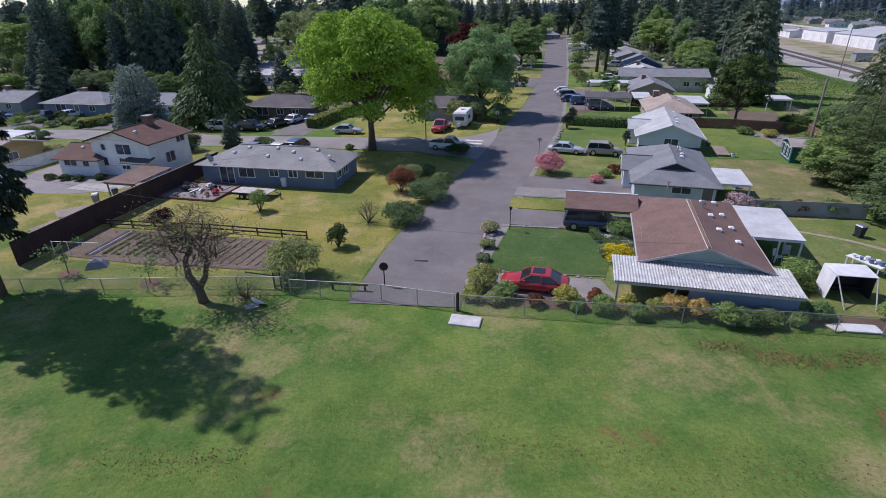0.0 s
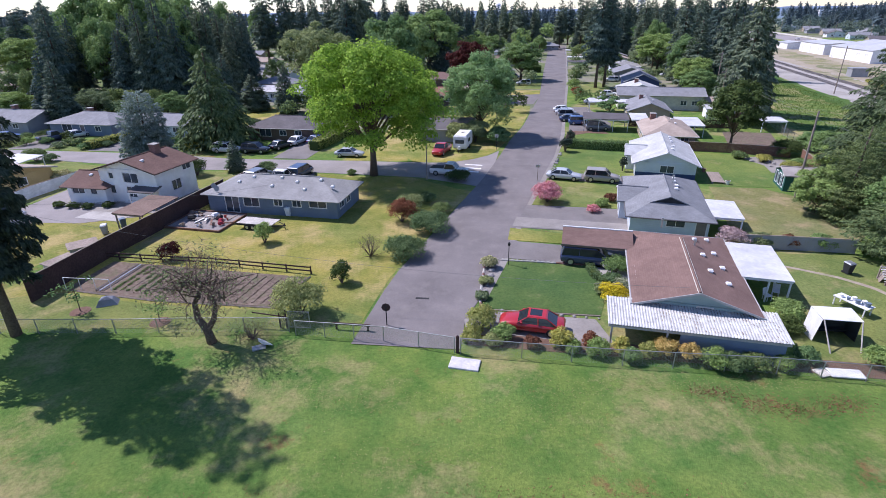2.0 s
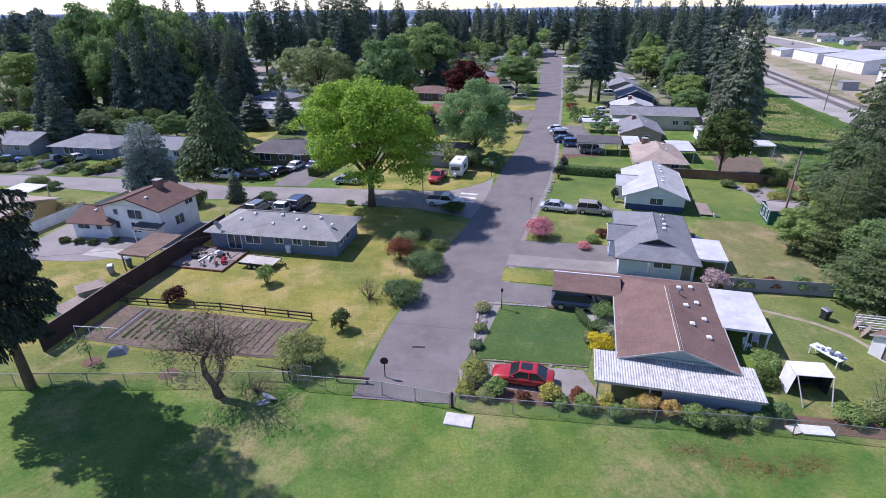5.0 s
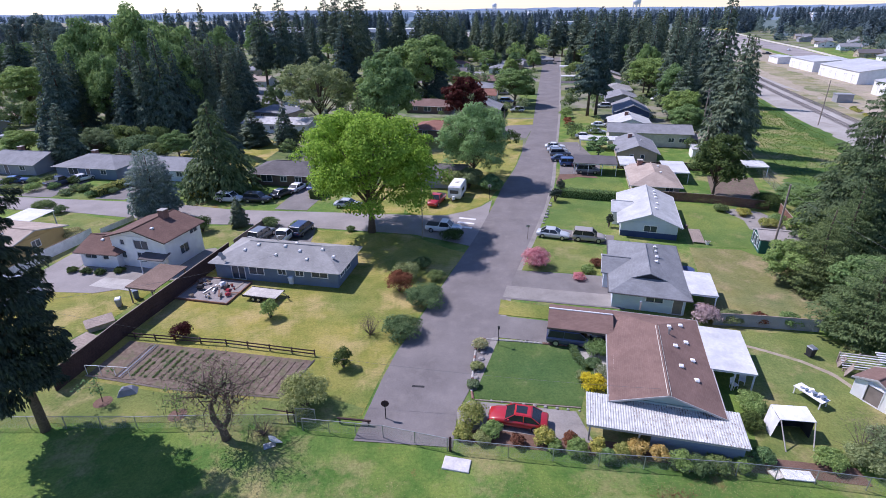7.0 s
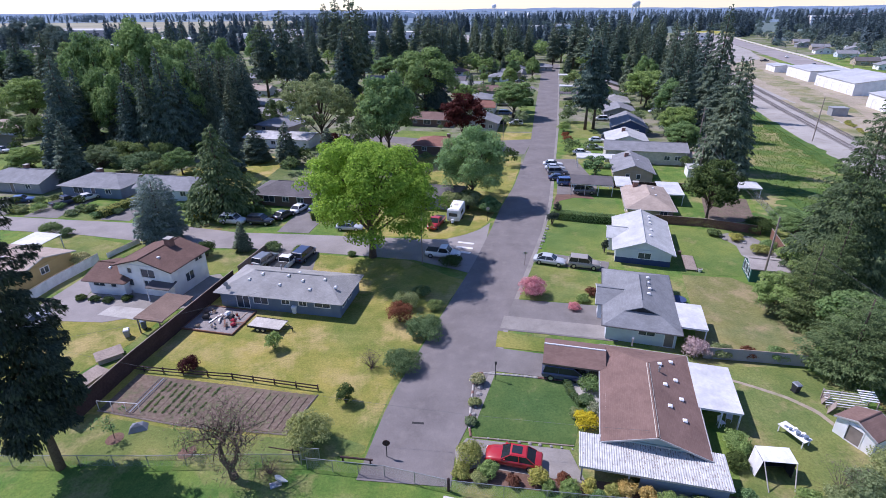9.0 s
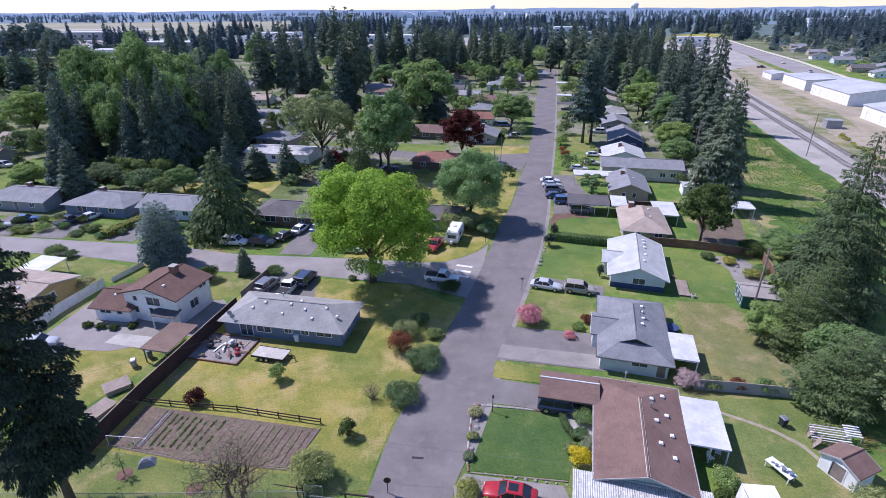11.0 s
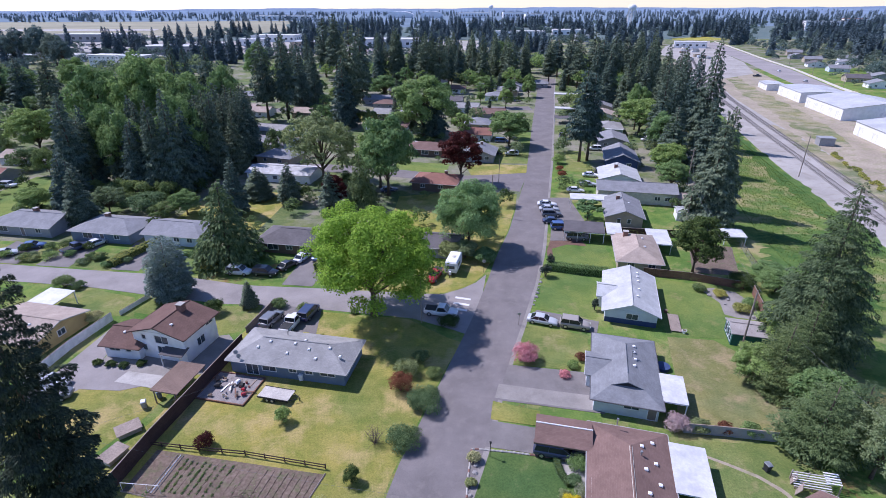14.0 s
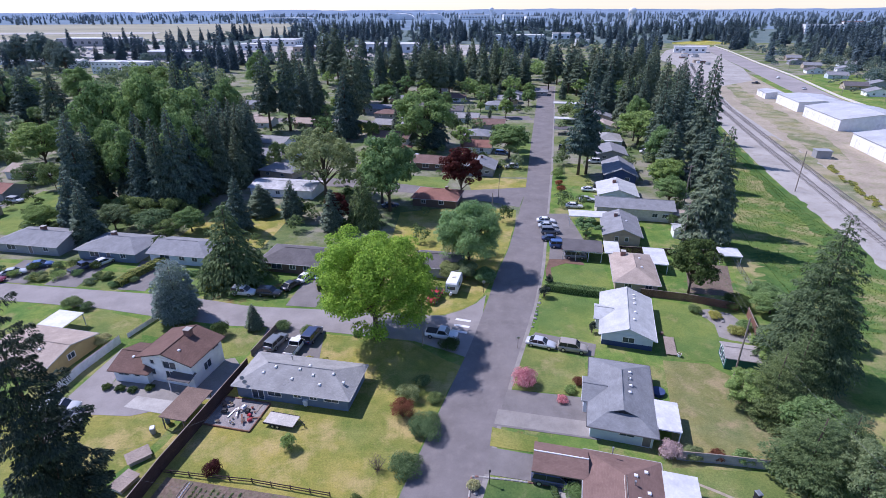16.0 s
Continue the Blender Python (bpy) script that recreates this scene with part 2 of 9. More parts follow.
LEAF_MAPLE = foliage("maple_leaves", (0.145, 0.285, 0.045), (0.365, 0.55, 0.1), 0.5)
LEAF_GREEN = foliage("green_leaves", (0.14, 0.235, 0.085), (0.32, 0.45, 0.18), 0.4)
LEAF_WILLOW = foliage("willow_leaves", (0.24, 0.36, 0.13), (0.47, 0.62, 0.26), 0.48)
# Leaves of far trees: distance haze is put into the blue-grey green.
LEAF_FAR_HAZED = foliage("haze_tinted_leaves", (0.105, 0.16, 0.145), (0.21, 0.275, 0.245), 0.35)
LEAF_GREY = foliage("grey_green_leaves", (0.175, 0.23, 0.105), (0.37, 0.43, 0.22), 0.42)
LEAF_DARK = foliage("dark_leaves", (0.045, 0.08, 0.028), (0.12, 0.175, 0.06), 0.35)
LEAF_MAROON = foliage("maroon_leaves", (0.045, 0.012, 0.014), (0.13, 0.035, 0.03), 0.3)
LEAF_RED = foliage("rust_red_leaves", (0.17, 0.06, 0.035), (0.3, 0.13, 0.075), 0.3)
LEAF_YELLOW = foliage("yellow_green_leaves", (0.26, 0.3, 0.08), (0.56, 0.53, 0.18), 0.4)
LEAF_ORANGE = foliage("orange_yellow_leaves", (0.38, 0.3, 0.1), (0.7, 0.54, 0.24), 0.4)
LEAF_CREAM = foliage("cream_blossom", (0.2, 0.24, 0.1), (0.58, 0.56, 0.38), 0.3)
LEAF_PINK = foliage("pink_blossom", (0.5, 0.14, 0.19), (0.78, 0.42, 0.47), 0.3)
LEAF_WHITE = foliage("pale_blossom", (0.3, 0.22, 0.26), (0.68, 0.55, 0.6), 0.3)
LEAF_SHRUB = foliage("shrub_leaves", (0.1, 0.16, 0.065), (0.25, 0.34, 0.15), 0.38)
NEEDLE = foliage("fir_needles", (0.026, 0.042, 0.034), (0.075, 0.1, 0.072), 0.06)
# Fir green with a little blue haze mixed in to lift its darks.
NEEDLE_WOOD_HAZED = foliage("hazed_fir_needles", (0.075, 0.118, 0.098), (0.22, 0.285, 0.215), 0.2)
NEEDLE_MID = foliage("mid_fir_needles", (0.06, 0.096, 0.048), (0.2, 0.252, 0.122), 0.22)
NEEDLE_LIGHT = foliage("light_fir_needles", (0.08, 0.125, 0.052), (0.225, 0.29, 0.125), 0.24)
# Far firs: haze is painted into both needle colours, stronger in the second.
NEEDLE_FAR_HAZED = foliage("haze_tinted_needles", (0.095, 0.145, 0.175), (0.175, 0.235, 0.275), 0.2)
NEEDLE_HAZE = foliage("haze_paled_needles", (0.21, 0.28, 0.35), (0.29, 0.365, 0.44), 0.15)
NEEDLE_BLUE = foliage("blue_spruce_needles", (0.16, 0.22, 0.215), (0.33, 0.41, 0.39), 0.25)
TWIG = foliage("bare_twigs", (0.12, 0.085, 0.07), (0.24, 0.18, 0.15), 0.1)


# ---- building helpers ----
class Geo:
    """Collects faces for one mesh."""

    def __init__(self):
        self.v, self.f = [], []

    def add(self, vs, fs):
        n = len(self.v)
        self.v += [tuple(p) for p in vs]
        self.f += [tuple(i + n for i in q) for q in fs]
        return self

    def box(self, x0, y0, z0, x1, y1, z1):
        return self.add([(x, y, z) for z in (z0, z1) for x, y in ((x0, y0), (x1, y0), (x1, y1), (x0, y1))],
                        [(3, 2, 1, 0), (4, 5, 6, 7), (0, 1, 5, 4), (1, 2, 6, 5), (2, 3, 7, 6), (3, 0, 4, 7)])

    def prism(self, poly, z0, z1):
        n = len(poly)
        if sum(a[0] * b[1] - b[0] * a[1] for a, b in zip(poly, poly[1:] + poly[:1])) < 0:
            poly = poly[::-1]
        return self.add([(x, y, z0) for x, y in poly] + [(x, y, z1) for x, y in poly],
                        [tuple(range(n))[::-1], tuple(range(n, 2 * n))] + [(i, (i + 1) % n, n + (i + 1) % n, n + i) for i in range(n)])

    def slab(self, quad, thick):
        """A plate under a (bent) polygon of points."""
        n = len(quad)
        return self.add(list(quad) + [(x, y, z - thick) for x, y, z in quad],
                        [tuple(range(n)), tuple(range(n, 2 * n))[::-1]] + [(i, n + i, n + (i + 1) % n, (i + 1) % n) for i in range(n)])

    def tube(self, pts, radii, n=8, cap=True):
        pts = [Vector(p) for p in pts]
        rings = []
        for i, p in enumerate(pts):
            d = (pts[min(i + 1, len(pts) - 1)] - pts[max(i - 1, 0)]).normalized()
            a = d.cross(Vector((0.31, 0.95, 0.1)) if abs(d.x) > 0.9 else Vector((1, 0.02, 0))).normalized()
            b = d.cross(a)
            rings += [p + radii[i] * (math.cos(k * math.tau / n) * a + math.sin(k * math.tau / n) * b) for k in range(n)]
        fs = [(i * n + k, i * n + (k + 1) % n, (i + 1) * n + (k + 1) % n, (i + 1) * n + k) for i in range(len(pts) - 1) for k in range(n)]
        if cap:
            fs += [tuple(range(n))[::-1], tuple(range((len(pts) - 1) * n, len(pts) * n))]
        return self.add(rings, fs)

    def loft(self, rings):
        """Closed rings of equal length, with ends."""
        n, m = len(rings[0]), len(rings)
        fs = [(i * n + k, i * n + (k + 1) % n, (i + 1) * n + (k + 1) % n, (i + 1) * n + k) for i in range(m - 1) for k in range(n)]
        return self.add([p for r in rings for p in r], fs + [tuple(range(n))[::-1], tuple(range((m - 1) * n, m * n))])


def mesh_of(name, g, material, smooth=False, uv=None):
    me = bpy.data.meshes.new(name)
    me.from_pydata(g.v, [], g.f)
    if uv:
        layer = me.uv_layers.new(name="slope")
        for poly in me.polygons:
            nrm = poly.normal
            flat = Vector((nrm.x, nrm.y, 0))
            side = Vector((-flat.y, flat.x, 0)).normalized() if flat.length > 0.05 else Vector((1, 0, 0))
            upw = nrm.cross(side)
            for li in poly.loop_indices:
                p = me.vertices[me.loops[li].vertex_index].co
                layer.data[li].uv = (p.dot(side), p.dot(upw))
    me.materials.append(material)
    if smooth:
        me.polygons.foreach_set("use_smooth", [True] * len(me.polygons))
    return me


def part(name, g, material, parent, label="", smooth=False, uv=None):
    ob = new(name, mesh_of(name, g, material, smooth, uv))
    ob.parent = parent
    return tagged(ob, label)


def thing(name, label, category, m=None, group="", kind=""):
    ob = new(name)
    if m is not None:
        ob.matrix_basis = m
    return tagged(ob, label, category, group, kind)


def solid(name, g, material, label, category, m=None, group="", kind="", smooth=False, uv=None):
    ob = new(name, mesh_of(name, g, material, smooth, uv))
    if m is not None:
        ob.matrix_basis = m
    return tagged(ob, label, category, group, kind)


def at(x, y, z=0.0, turn=0.0, sx=1.0, sy=1.0, sz=1.0):
    return pose(x, y, z, 0, 0, turn) @ Matrix.Diagonal((sx, sy, sz, 1))


def resample(line, n):
    pts = np.array(line, float)
    s = np.concatenate([[0], np.cumsum(np.hypot(*np.diff(pts, axis=0).T))])
    k = np.linspace(0, s[-1], n)
    return np.stack([np.interp(k, s, pts[:, 0]), np.interp(k, s, pts[:, 1])], 1)


def strip(left, right, z, n=60, under=0.25):
    """A paved band between two lines, with sides that go into the ground."""
    a, b = resample(left, n), resample(right, n)
    g = Geo()
    for i in range(n - 1):
        q = [(*a[i], z), (*b[i], z), (*b[i + 1], z), (*a[i + 1], z)]
        g.add(q, [(0, 1, 2, 3)])
    for line, sgn in ((a, 1), (b, -1)):
        for i in range(n - 1):
            q = [(*line[i], z), (*line[i + 1], z), (*line[i + 1], z - under), (*line[i], z - under)]
            g.add(q, [(0, 1, 2, 3)[::sgn]])
    return g


# ---- ground, roads and lawns ----
def ground_sheet():
    g, n = Geo(), 72
    radii = [30, 80, 200, 500, 1200, 2600, 4800]
    g.v.append((0, 60, 0))
    for r in radii:
        g.v += [(r * math.cos(k * math.tau / n), 60 + r * math.sin(k * math.tau / n), 0) for k in range(n)]
    g.f += [(0, 1 + k, 1 + (k + 1) % n) for k in range(n)]
    for i in range(len(radii) - 1):
        a, b = 1 + i * n, 1 + (i + 1) * n
        g.f += [(a + k, b + k, b + (k + 1) % n, a + (k + 1) % n) for k in range(n)]
    solid("ground", g, PARK, "broad mown park grass with dry worn patches", "ground", kind="structure")


def patch(name, poly, material, z, label, category):
    return solid(name, Geo().prism([tuple(p) for p in poly], -0.2, z), material, label, category, kind="structure")


ground_sheet()
MAIN_R = [(0.9, 29.8), (1.1, 33), (2.6, 36.4), (5.5, 45.1), (8.7, 56), (13.4, 70), (17.5, 82.2), (21.2, 95.6), (26.8, 119.8), (37.8, 169), (59.5, 271), (67, 308), (80, 368)]
MAIN_L = [(-6.8, 30.6), (-6.3, 33.1), (-4.8, 40.6), (-2.1, 48.6), (1.5, 59.2), (5.2, 70), (8.6, 82), (11.8, 94), (15.9, 106.7), (20.1, 123.7), (25.7, 145.9), (37.8, 209), (56.7, 304.9), (70, 368)]
solid("road", strip(MAIN_L, MAIN_R, 0.045, 90), ASPHALT, "worn grey asphalt residential street", "road", kind="structure")
solid("road_edge", strip([(x - 0.1, y) for x, y in MAIN_R[2:]], [(x + 0.55 + 0.2 * (k % 2), y) for k, (x, y) in enumerate(MAIN_R[2:])], 0.032, 70), APRON, "pale gravelly shoulder along the street", "road edge", kind="structure")
CROSS_FAR = [(-240, 118), (-100, 94.5), (-70, 89.7), (-47.7, 86.4), (-34.6, 82.6), (-22.2, 81.4), (0.4, 78.6), (6, 81.6), (9, 86)]
CROSS_NEAR = [(-240, 111), (-100, 88.5), (-62.5, 82.6), (-49.2, 79.2), (-36.3, 76.3), (-24.9, 75.4), (-16.7, 73.7), (-4.3, 71.4), (2.2, 68), (5.5, 66)]
solid("road", strip(CROSS_FAR, CROSS_NEAR, 0.036, 70), ASPHALT_PALE, "worn pale grey asphalt side street", "road", kind="structure")
solid("road", strip([(-60, 166), (-20, 158), (6, 147.5), (27, 150)], [(-60, 158), (-20, 150), (4, 141.5), (16, 137), (22, 133)], 0.034, 40), ASPHALT, "grey asphalt side street further along", "road", kind="structure")
solid("road", strip([(-90, 262), (-50, 258), (-22, 250), (10, 262), (45, 262)], [(-90, 252), (-50, 249), (-22, 241), (12, 252), (46, 252)], 0.033, 40), ASPHALT, "grey asphalt back street", "road", kind="structure")

# Ground greens are paled towards blue, as haze in the colour.
patch("far_ground", [(-4400, 815), (-900, 812), (900, 790), (4400, 700), (3000, 3400), (0, 4500), (-3000, 3400)], grass("hazed_ground_cover", (0.115, 0.155, 0.155), (0.15, 0.19, 0.19), (0.22, 0.225, 0.215), 0.56, 0.008), 0.02, "dull green ground under the distant woods, tinted with blue haze", "ground")
# Flat blue stands for haze here and hides the gaps between far trees.
patch("forest_floor", [(-290, 1300), (4300, 1150), (3000, 3450), (0, 4520), (-3000, 3450), (-4300, 1905), (-460, 1905)], surface("haze_blue_floor", (0.165, 0.225, 0.285), (0.2, 0.265, 0.33), 0.02, 0.006, 1.0, spec=0.0, relief=0.0), 0.06, "ground under the farthest woods, coloured as blue haze", "ground")
patch("suburb_ground", [(-700, 128), (-140, 112), (-100, 104), (-12, 96), (8, 100), (24, 130), (37, 170), (60, 120), (72, 130), (112, 240), (180, 420), (700, 420), (900, 800), (-900, 820)], SUBURB, 0.006, "mixed garden ground under the trees", "ground")
patch("lawn", [(-40, 33.8), (-37.5, 41), (-34.2, 50), (-32.8, 58), (-31, 64), (-29.2, 70), (-28.6, 75), (-17, 73.2), (-4.6, 71), (1.2, 66), (3.6, 64.5), (1.4, 59.4), (-2.3, 48.7), (-5.0, 40.7), (-6.5, 33.4), (-12, 32.8), (-25, 33.2)], YARD_DRY, 0.012, "sun-bleached yellow-green lawn round the blue house", "lawn")
patch("lawn", [(-40, 32.9), (-36.5, 37.6), (-33.4, 38.6), (-24.4, 36.5), (-13.6, 35.2), (-10.5, 35.8), (-8.2, 35.0), (-6.4, 34.2), (-6.6, 33.4), (-12, 32.6), (-25, 32.9)], YARD, 0.0165, "fresh green grass strip behind the park fence", "lawn")
patch("lawn", [(-70, 44), (-39, 43), (-35.6, 50), (-34, 58), (-37, 59.5), (-41, 57), (-47, 58.5), (-52, 58)], YARD_DRY, 0.011, "patchy lawn behind the white house", "lawn")
patch("lawn", [(-33.6, 67), (-30.2, 68), (-29.5, 75), (-36, 75.6), (-49, 78.2), (-50, 74), (-36, 70)], YARD, 0.012, "small front lawn of the white house", "lawn")
patch("lawn", [(-49, 72.5), (-52, 78.6), (-62, 82), (-66, 80), (-62, 74)], YARD, 0.013, "bright front lawn by the low ochre house", "lawn")
patch("lawn", [(-5, 79.6), (0.4, 79), (5.8, 81.9), (8.3, 85.6), (11.4, 94), (15.6, 106.5), (19.6, 123), (21, 131), (8, 134), (-10, 130), (-12, 95)], YARD_DRY, 0.014, "lawn with a curved corner at the street junction", "lawn")
patch("lawn", [(-100, 95), (-70, 90.4), (-62, 89.2), (-62, 96), (-100, 103)], YARD, 0.013, "front lawn with low clipped shrubs", "lawn")
patch("lawn", [(-56, 88.2), (-46, 86.6), (-42, 86), (-42, 97), (-57, 100)], VIVID, 0.014, "bright green front lawn across the side street", "lawn")
patch("lawn", [(-16, 81.3), (-6, 80), (-6, 92), (-16, 96)], YARD_DRY, 0.013, "shaded front lawn behind the maple", "lawn")
patch("lawn", [(3.9, 44.0), (8.5, 43.3), (13.1, 42.5), (13.5, 41), (13.4, 39.2), (12.7, 37.2), (12.6, 36), (11.8, 34.1), (7.5, 34.7), (3.2, 35.3), (2.9, 36.5), (3.3, 40)], DEEP, 0.03, "deep green clipped front lawn with an edged border", "lawn")
patch("lawn", [(6.3, 48.7), (11.9, 47.5), (12.5, 50.0), (6.9, 51.9)], YARD_DRY, 0.05, "narrow yellowed grass strip between two driveways", "lawn")
patch("lawn", [(9.4, 59.5), (20.5, 57.5), (21.6, 62), (22.6, 66), (18, 67.8), (14, 69.2), (13.1, 68)], YARD, 0.02, "front lawn of the grey house", "lawn")
patch("lawn", [(16.8, 73.8), (25.2, 70.6), (28.8, 82), (27, 85), (20.5, 87), (18.2, 82)], VIVID, 0.02, "mown front lawn of the white-roofed house", "lawn")
patch("lawn", [(22.6, 91), (23.5, 96), (26, 98), (29.5, 96.5), (31, 98.6), (34.6, 98), (33.6, 88), (28, 87.2), (22.8, 88.4)], VIVID, 0.03, "lush rounded lawn behind a clipped hedge", "lawn")
patch("planting_bed", [(21.2, 88), (22.2, 96), (24.2, 102), (30.5, 100.4), (31, 98), (27, 99), (23.5, 97), (22.4, 90)], BARK_BED, 0.022, "bark-mulched bed that edges the lush lawn", "planting bed")
patch("lawn", [(34.6, 66), (48, 64), (53, 72), (54, 79), (40, 83.6), (37.6, 78)], VIVID, 0.02, "bright green back lawn", "lawn")
patch("lawn", [(27.5, 45), (40, 46), (46, 52), (44, 60), (41, 64.5), (34.5, 65.5), (31.5, 55)], WORN, 0.02, "worn back lawn of the grey house", "lawn")
patch("lawn", [(23.6, 28), (38, 27), (41, 40), (38.5, 44.2), (28.5, 45), (26, 36)], YARD, 0.02, "back lawn of the brown-roofed house", "lawn")
patch("bare_strip", [(-31.6, 47.6), (-31.2, 51.2), (-29.7, 58.2), (-28.6, 57.4), (-29.7, 50.6), (-30.6, 47.4)], WORN, 0.0175, "trodden bare strip along the board fence", "bare ground")
patch("planting_bed", [(1.4, 30.4), (9, 29.2), (21, 27.4), (30, 25.8), (30, 27.4), (22, 28.8), (10, 30.7), (3.2, 32), (1.6, 31.8)], BARK_BED, 0.025, "earth bed under the fence with flowering shrubs", "planting bed")
patch("lawn", [(44, 88), (50, 87), (58, 88), (66, 108), (78, 140), (90, 180), (110, 240), (126, 276), (139.5, 276), (119.5, 209), (109.5, 174), (102.5, 147), (96, 118), (91, 95), (84, 70), (62, 60), (52, 66)], ROUGH_GREEN, 0.016, "rough green meadow beside the railway", "meadow")

patch("stony_bed", [(46, 79.8), (48.4, 80.2), (51.6, 78.6), (52.6, 74.4), (51.0, 69.6), (47.6, 70.6), (46.2, 71.6), (47.2, 75.1)], APRON, 0.024, "stony bed with flowering shrubs along the lawn", "planting bed")
patch("bare_yard", [(47.5, 86), (55.5, 84.5), (60.5, 97), (52.5, 99)], SOIL, 0.026, "bare brown earth yard under a dark tree", "yard")
patch("garden_path", [(13.3, 42.5), (16.0, 41.8), (16.2, 39.4), (14.9, 36.6), (14.2, 36.8), (14.3, 38.4), (13.6, 40.4)], CONCRETE, 0.036, "concrete path between lawn and house", "path")
patch("driveway", [(5.1, 44.5), (13.1, 42.8), (18, 41.8), (18, 46), (12.9, 46.9), (6.3, 48.5)], ASPHALT_DARK, 0.04, "asphalt driveway up to the carport", "driveway")
patch("driveway", [(6.9, 52.2), (12.8, 51.0), (20.4, 49.4), (22, 57), (9.2, 59.3)], ASPHALT_DARK, 0.041, "wide asphalt driveway, half in shade", "driveway")
patch("driveway", [(7.2, 52.5), (12.8, 51.3), (20.4, 49.7), (21.0, 52.4), (13.4, 54.0), (8.0, 55.2)], APRON, 0.047, "pale worn apron of the driveway", "driveway")
patch("driveway", [(14.0, 70.1), (24.2, 66.6), (25.4, 69.8), (16.2, 73.4)], ASPHALT_DARK, 0.039, "asphalt driveway with two parked cars", "driveway")
patch("driveway", [(1.3, 33.6), (2.4, 35.0), (11.2, 33.5), (11.8, 30), (3.2, 31.8), (1.5, 31.2)], APRON, 0.047, "pale concrete parking strip beside the lawn", "driveway")
patch("driveway", [(-52.5, 56), (-50.8, 70), (-48.2, 69), (-47.5, 60.6), (-40, 58.6), (-36, 58.8), (-36, 56.4), (-41.5, 54.6), (-47, 55), (-50, 49)], ASPHALT_PALE, 0.034, "grey driveway beside the white house", "driveway")
patch("patio", [(-42.5, 58.6), (-36.6, 57.4), (-37.4, 55), (-43.2, 56.4)], CONCRETE, 0.05, "pale concrete slab behind the white house", "patio")
patch("paved_yard", [(-47.6, 60.5), (-47.4, 62.6), (-36, 62.5), (-33.2, 66.9), (-31.8, 67.2), (-29.2, 63.9), (-30.3, 58.3), (-31.4, 57.8), (-38.6, 57.4)], APRON, 0.0385, "pale paved yard between white house and board fence", "paved yard")
patch("driveway", [(-29, 67.5), (-18.5, 66), (-19.2, 75), (-29.2, 76.6)], ASPHALT_DARK, 0.031, "asphalt parking court behind the blue house", "driveway")
patch("driveway", [(-28, 82.8), (-22.4, 82), (-20, 96), (-26, 97.5)], ASPHALT_DARK, 0.033, "asphalt driveway across the side street", "driveway")
patch("driveway", [(-62.4, 89.4), (-56.6, 88.6), (-57, 101), (-64, 102)], ASPHALT_DARK, 0.032, "asphalt driveway of a ranch house", "driveway")
patch("driveway", [(-78, 91.4), (-71, 90.4), (-70, 102), (-77, 103)], ASPHALT_DARK, 0.031, "asphalt driveway with parked cars", "driveway")
patch("driveway", [(-90, 93.4), (-82, 92), (-82, 101), (-90, 103)], ASPHALT_DARK, 0.030, "asphalt driveway with parked cars", "driveway")
patch("driveway", [(23.9, 101), (26.4, 112), (28.6, 128), (34, 128), (34, 108), (32, 100.8)], ASPHALT_DARK, 0.044, "worn parking apron along the street", "driveway")
patch("driveway", [(17, 161), (29.5, 160), (31, 175), (18, 176)], YARD, 0.03, "front lawn along the street", "lawn")
patch("lawn", [(10, 147.6), (26.4, 150.4), (29, 158), (16, 160), (9, 158)], YARD_DRY, 0.02, "yellowed rounded corner lawn", "lawn")
patch("lawn", [(30, 184), (36.5, 184), (40, 205), (30, 206)], VIVID, 0.02, "green street-side lawn", "lawn")
patch("lawn", [(38.8, 152), (47, 150), (50, 175), (44, 176)], YARD, 0.02, "shaded lawn under tall firs", "lawn")
patch("lawn", [(-16, 152), (2, 148), (4, 160), (-12, 164)], VIVID, 0.02, "small bright lawn", "lawn")
patch("lawn", [(-62, 110), (-40, 108), (-38, 132), (-60, 140)], YARD_DRY, 0.02, "open sunny back lawn", "lawn")
patch("lawn", [(-120, 120), (-100, 116), (-96, 146), (-118, 150)], VIVID, 0.02, "green back lawn by the wood", "lawn")
patch("lawn", [(-56, 228), (-28, 226), (-24, 240), (-52, 246)], YARD_DRY, 0.02, "sunny lawn in the bend of a street", "lawn")

GRAVEL_L = [(87, 70), (91.5, 95), (96.5, 118), (103, 147), (110, 174), (120, 209), (140, 276), (163, 345), (199, 450), (240, 560)]
GRAVEL_R = [(108, 70), (112, 105), (119.6, 129.7), (130, 166.6), (143, 225), (158, 283), (184, 360), (230, 455), (275, 560)]
solid("gravel_yard", strip(GRAVEL_L, GRAVEL_R, 0.03, 50), GRAVEL, "pale grey railway gravel", "gravel", kind="structure")
ROAD_NEAR = [(165, 120), (174, 165), (183, 210), (192, 244), (212, 299), (231, 363), (264, 466), (294, 566), (330, 680)]
ROAD_FAR = [(190, 120), (204, 190), (220, 257), (235, 314), (270, 414), (297, 508), (345, 660), (366, 736)]
solid("bare_ground", strip(GRAVEL_R, [(x - 6, y) for x, y in ROAD_NEAR], 0.022, 50), DIRT, "tan bare ground with weedy grass", "ground", kind="structure")
solid("road", strip(ROAD_NEAR, ROAD_FAR, 0.04, 50), PALE_ROAD, "wide pale pinkish road beyond the warehouses", "road", kind="structure")
VERGE = grass("dry_verge", (0.16, 0.18, 0.08), (0.24, 0.23, 0.13), (0.36, 0.31, 0.23), 0.44, 0.07)


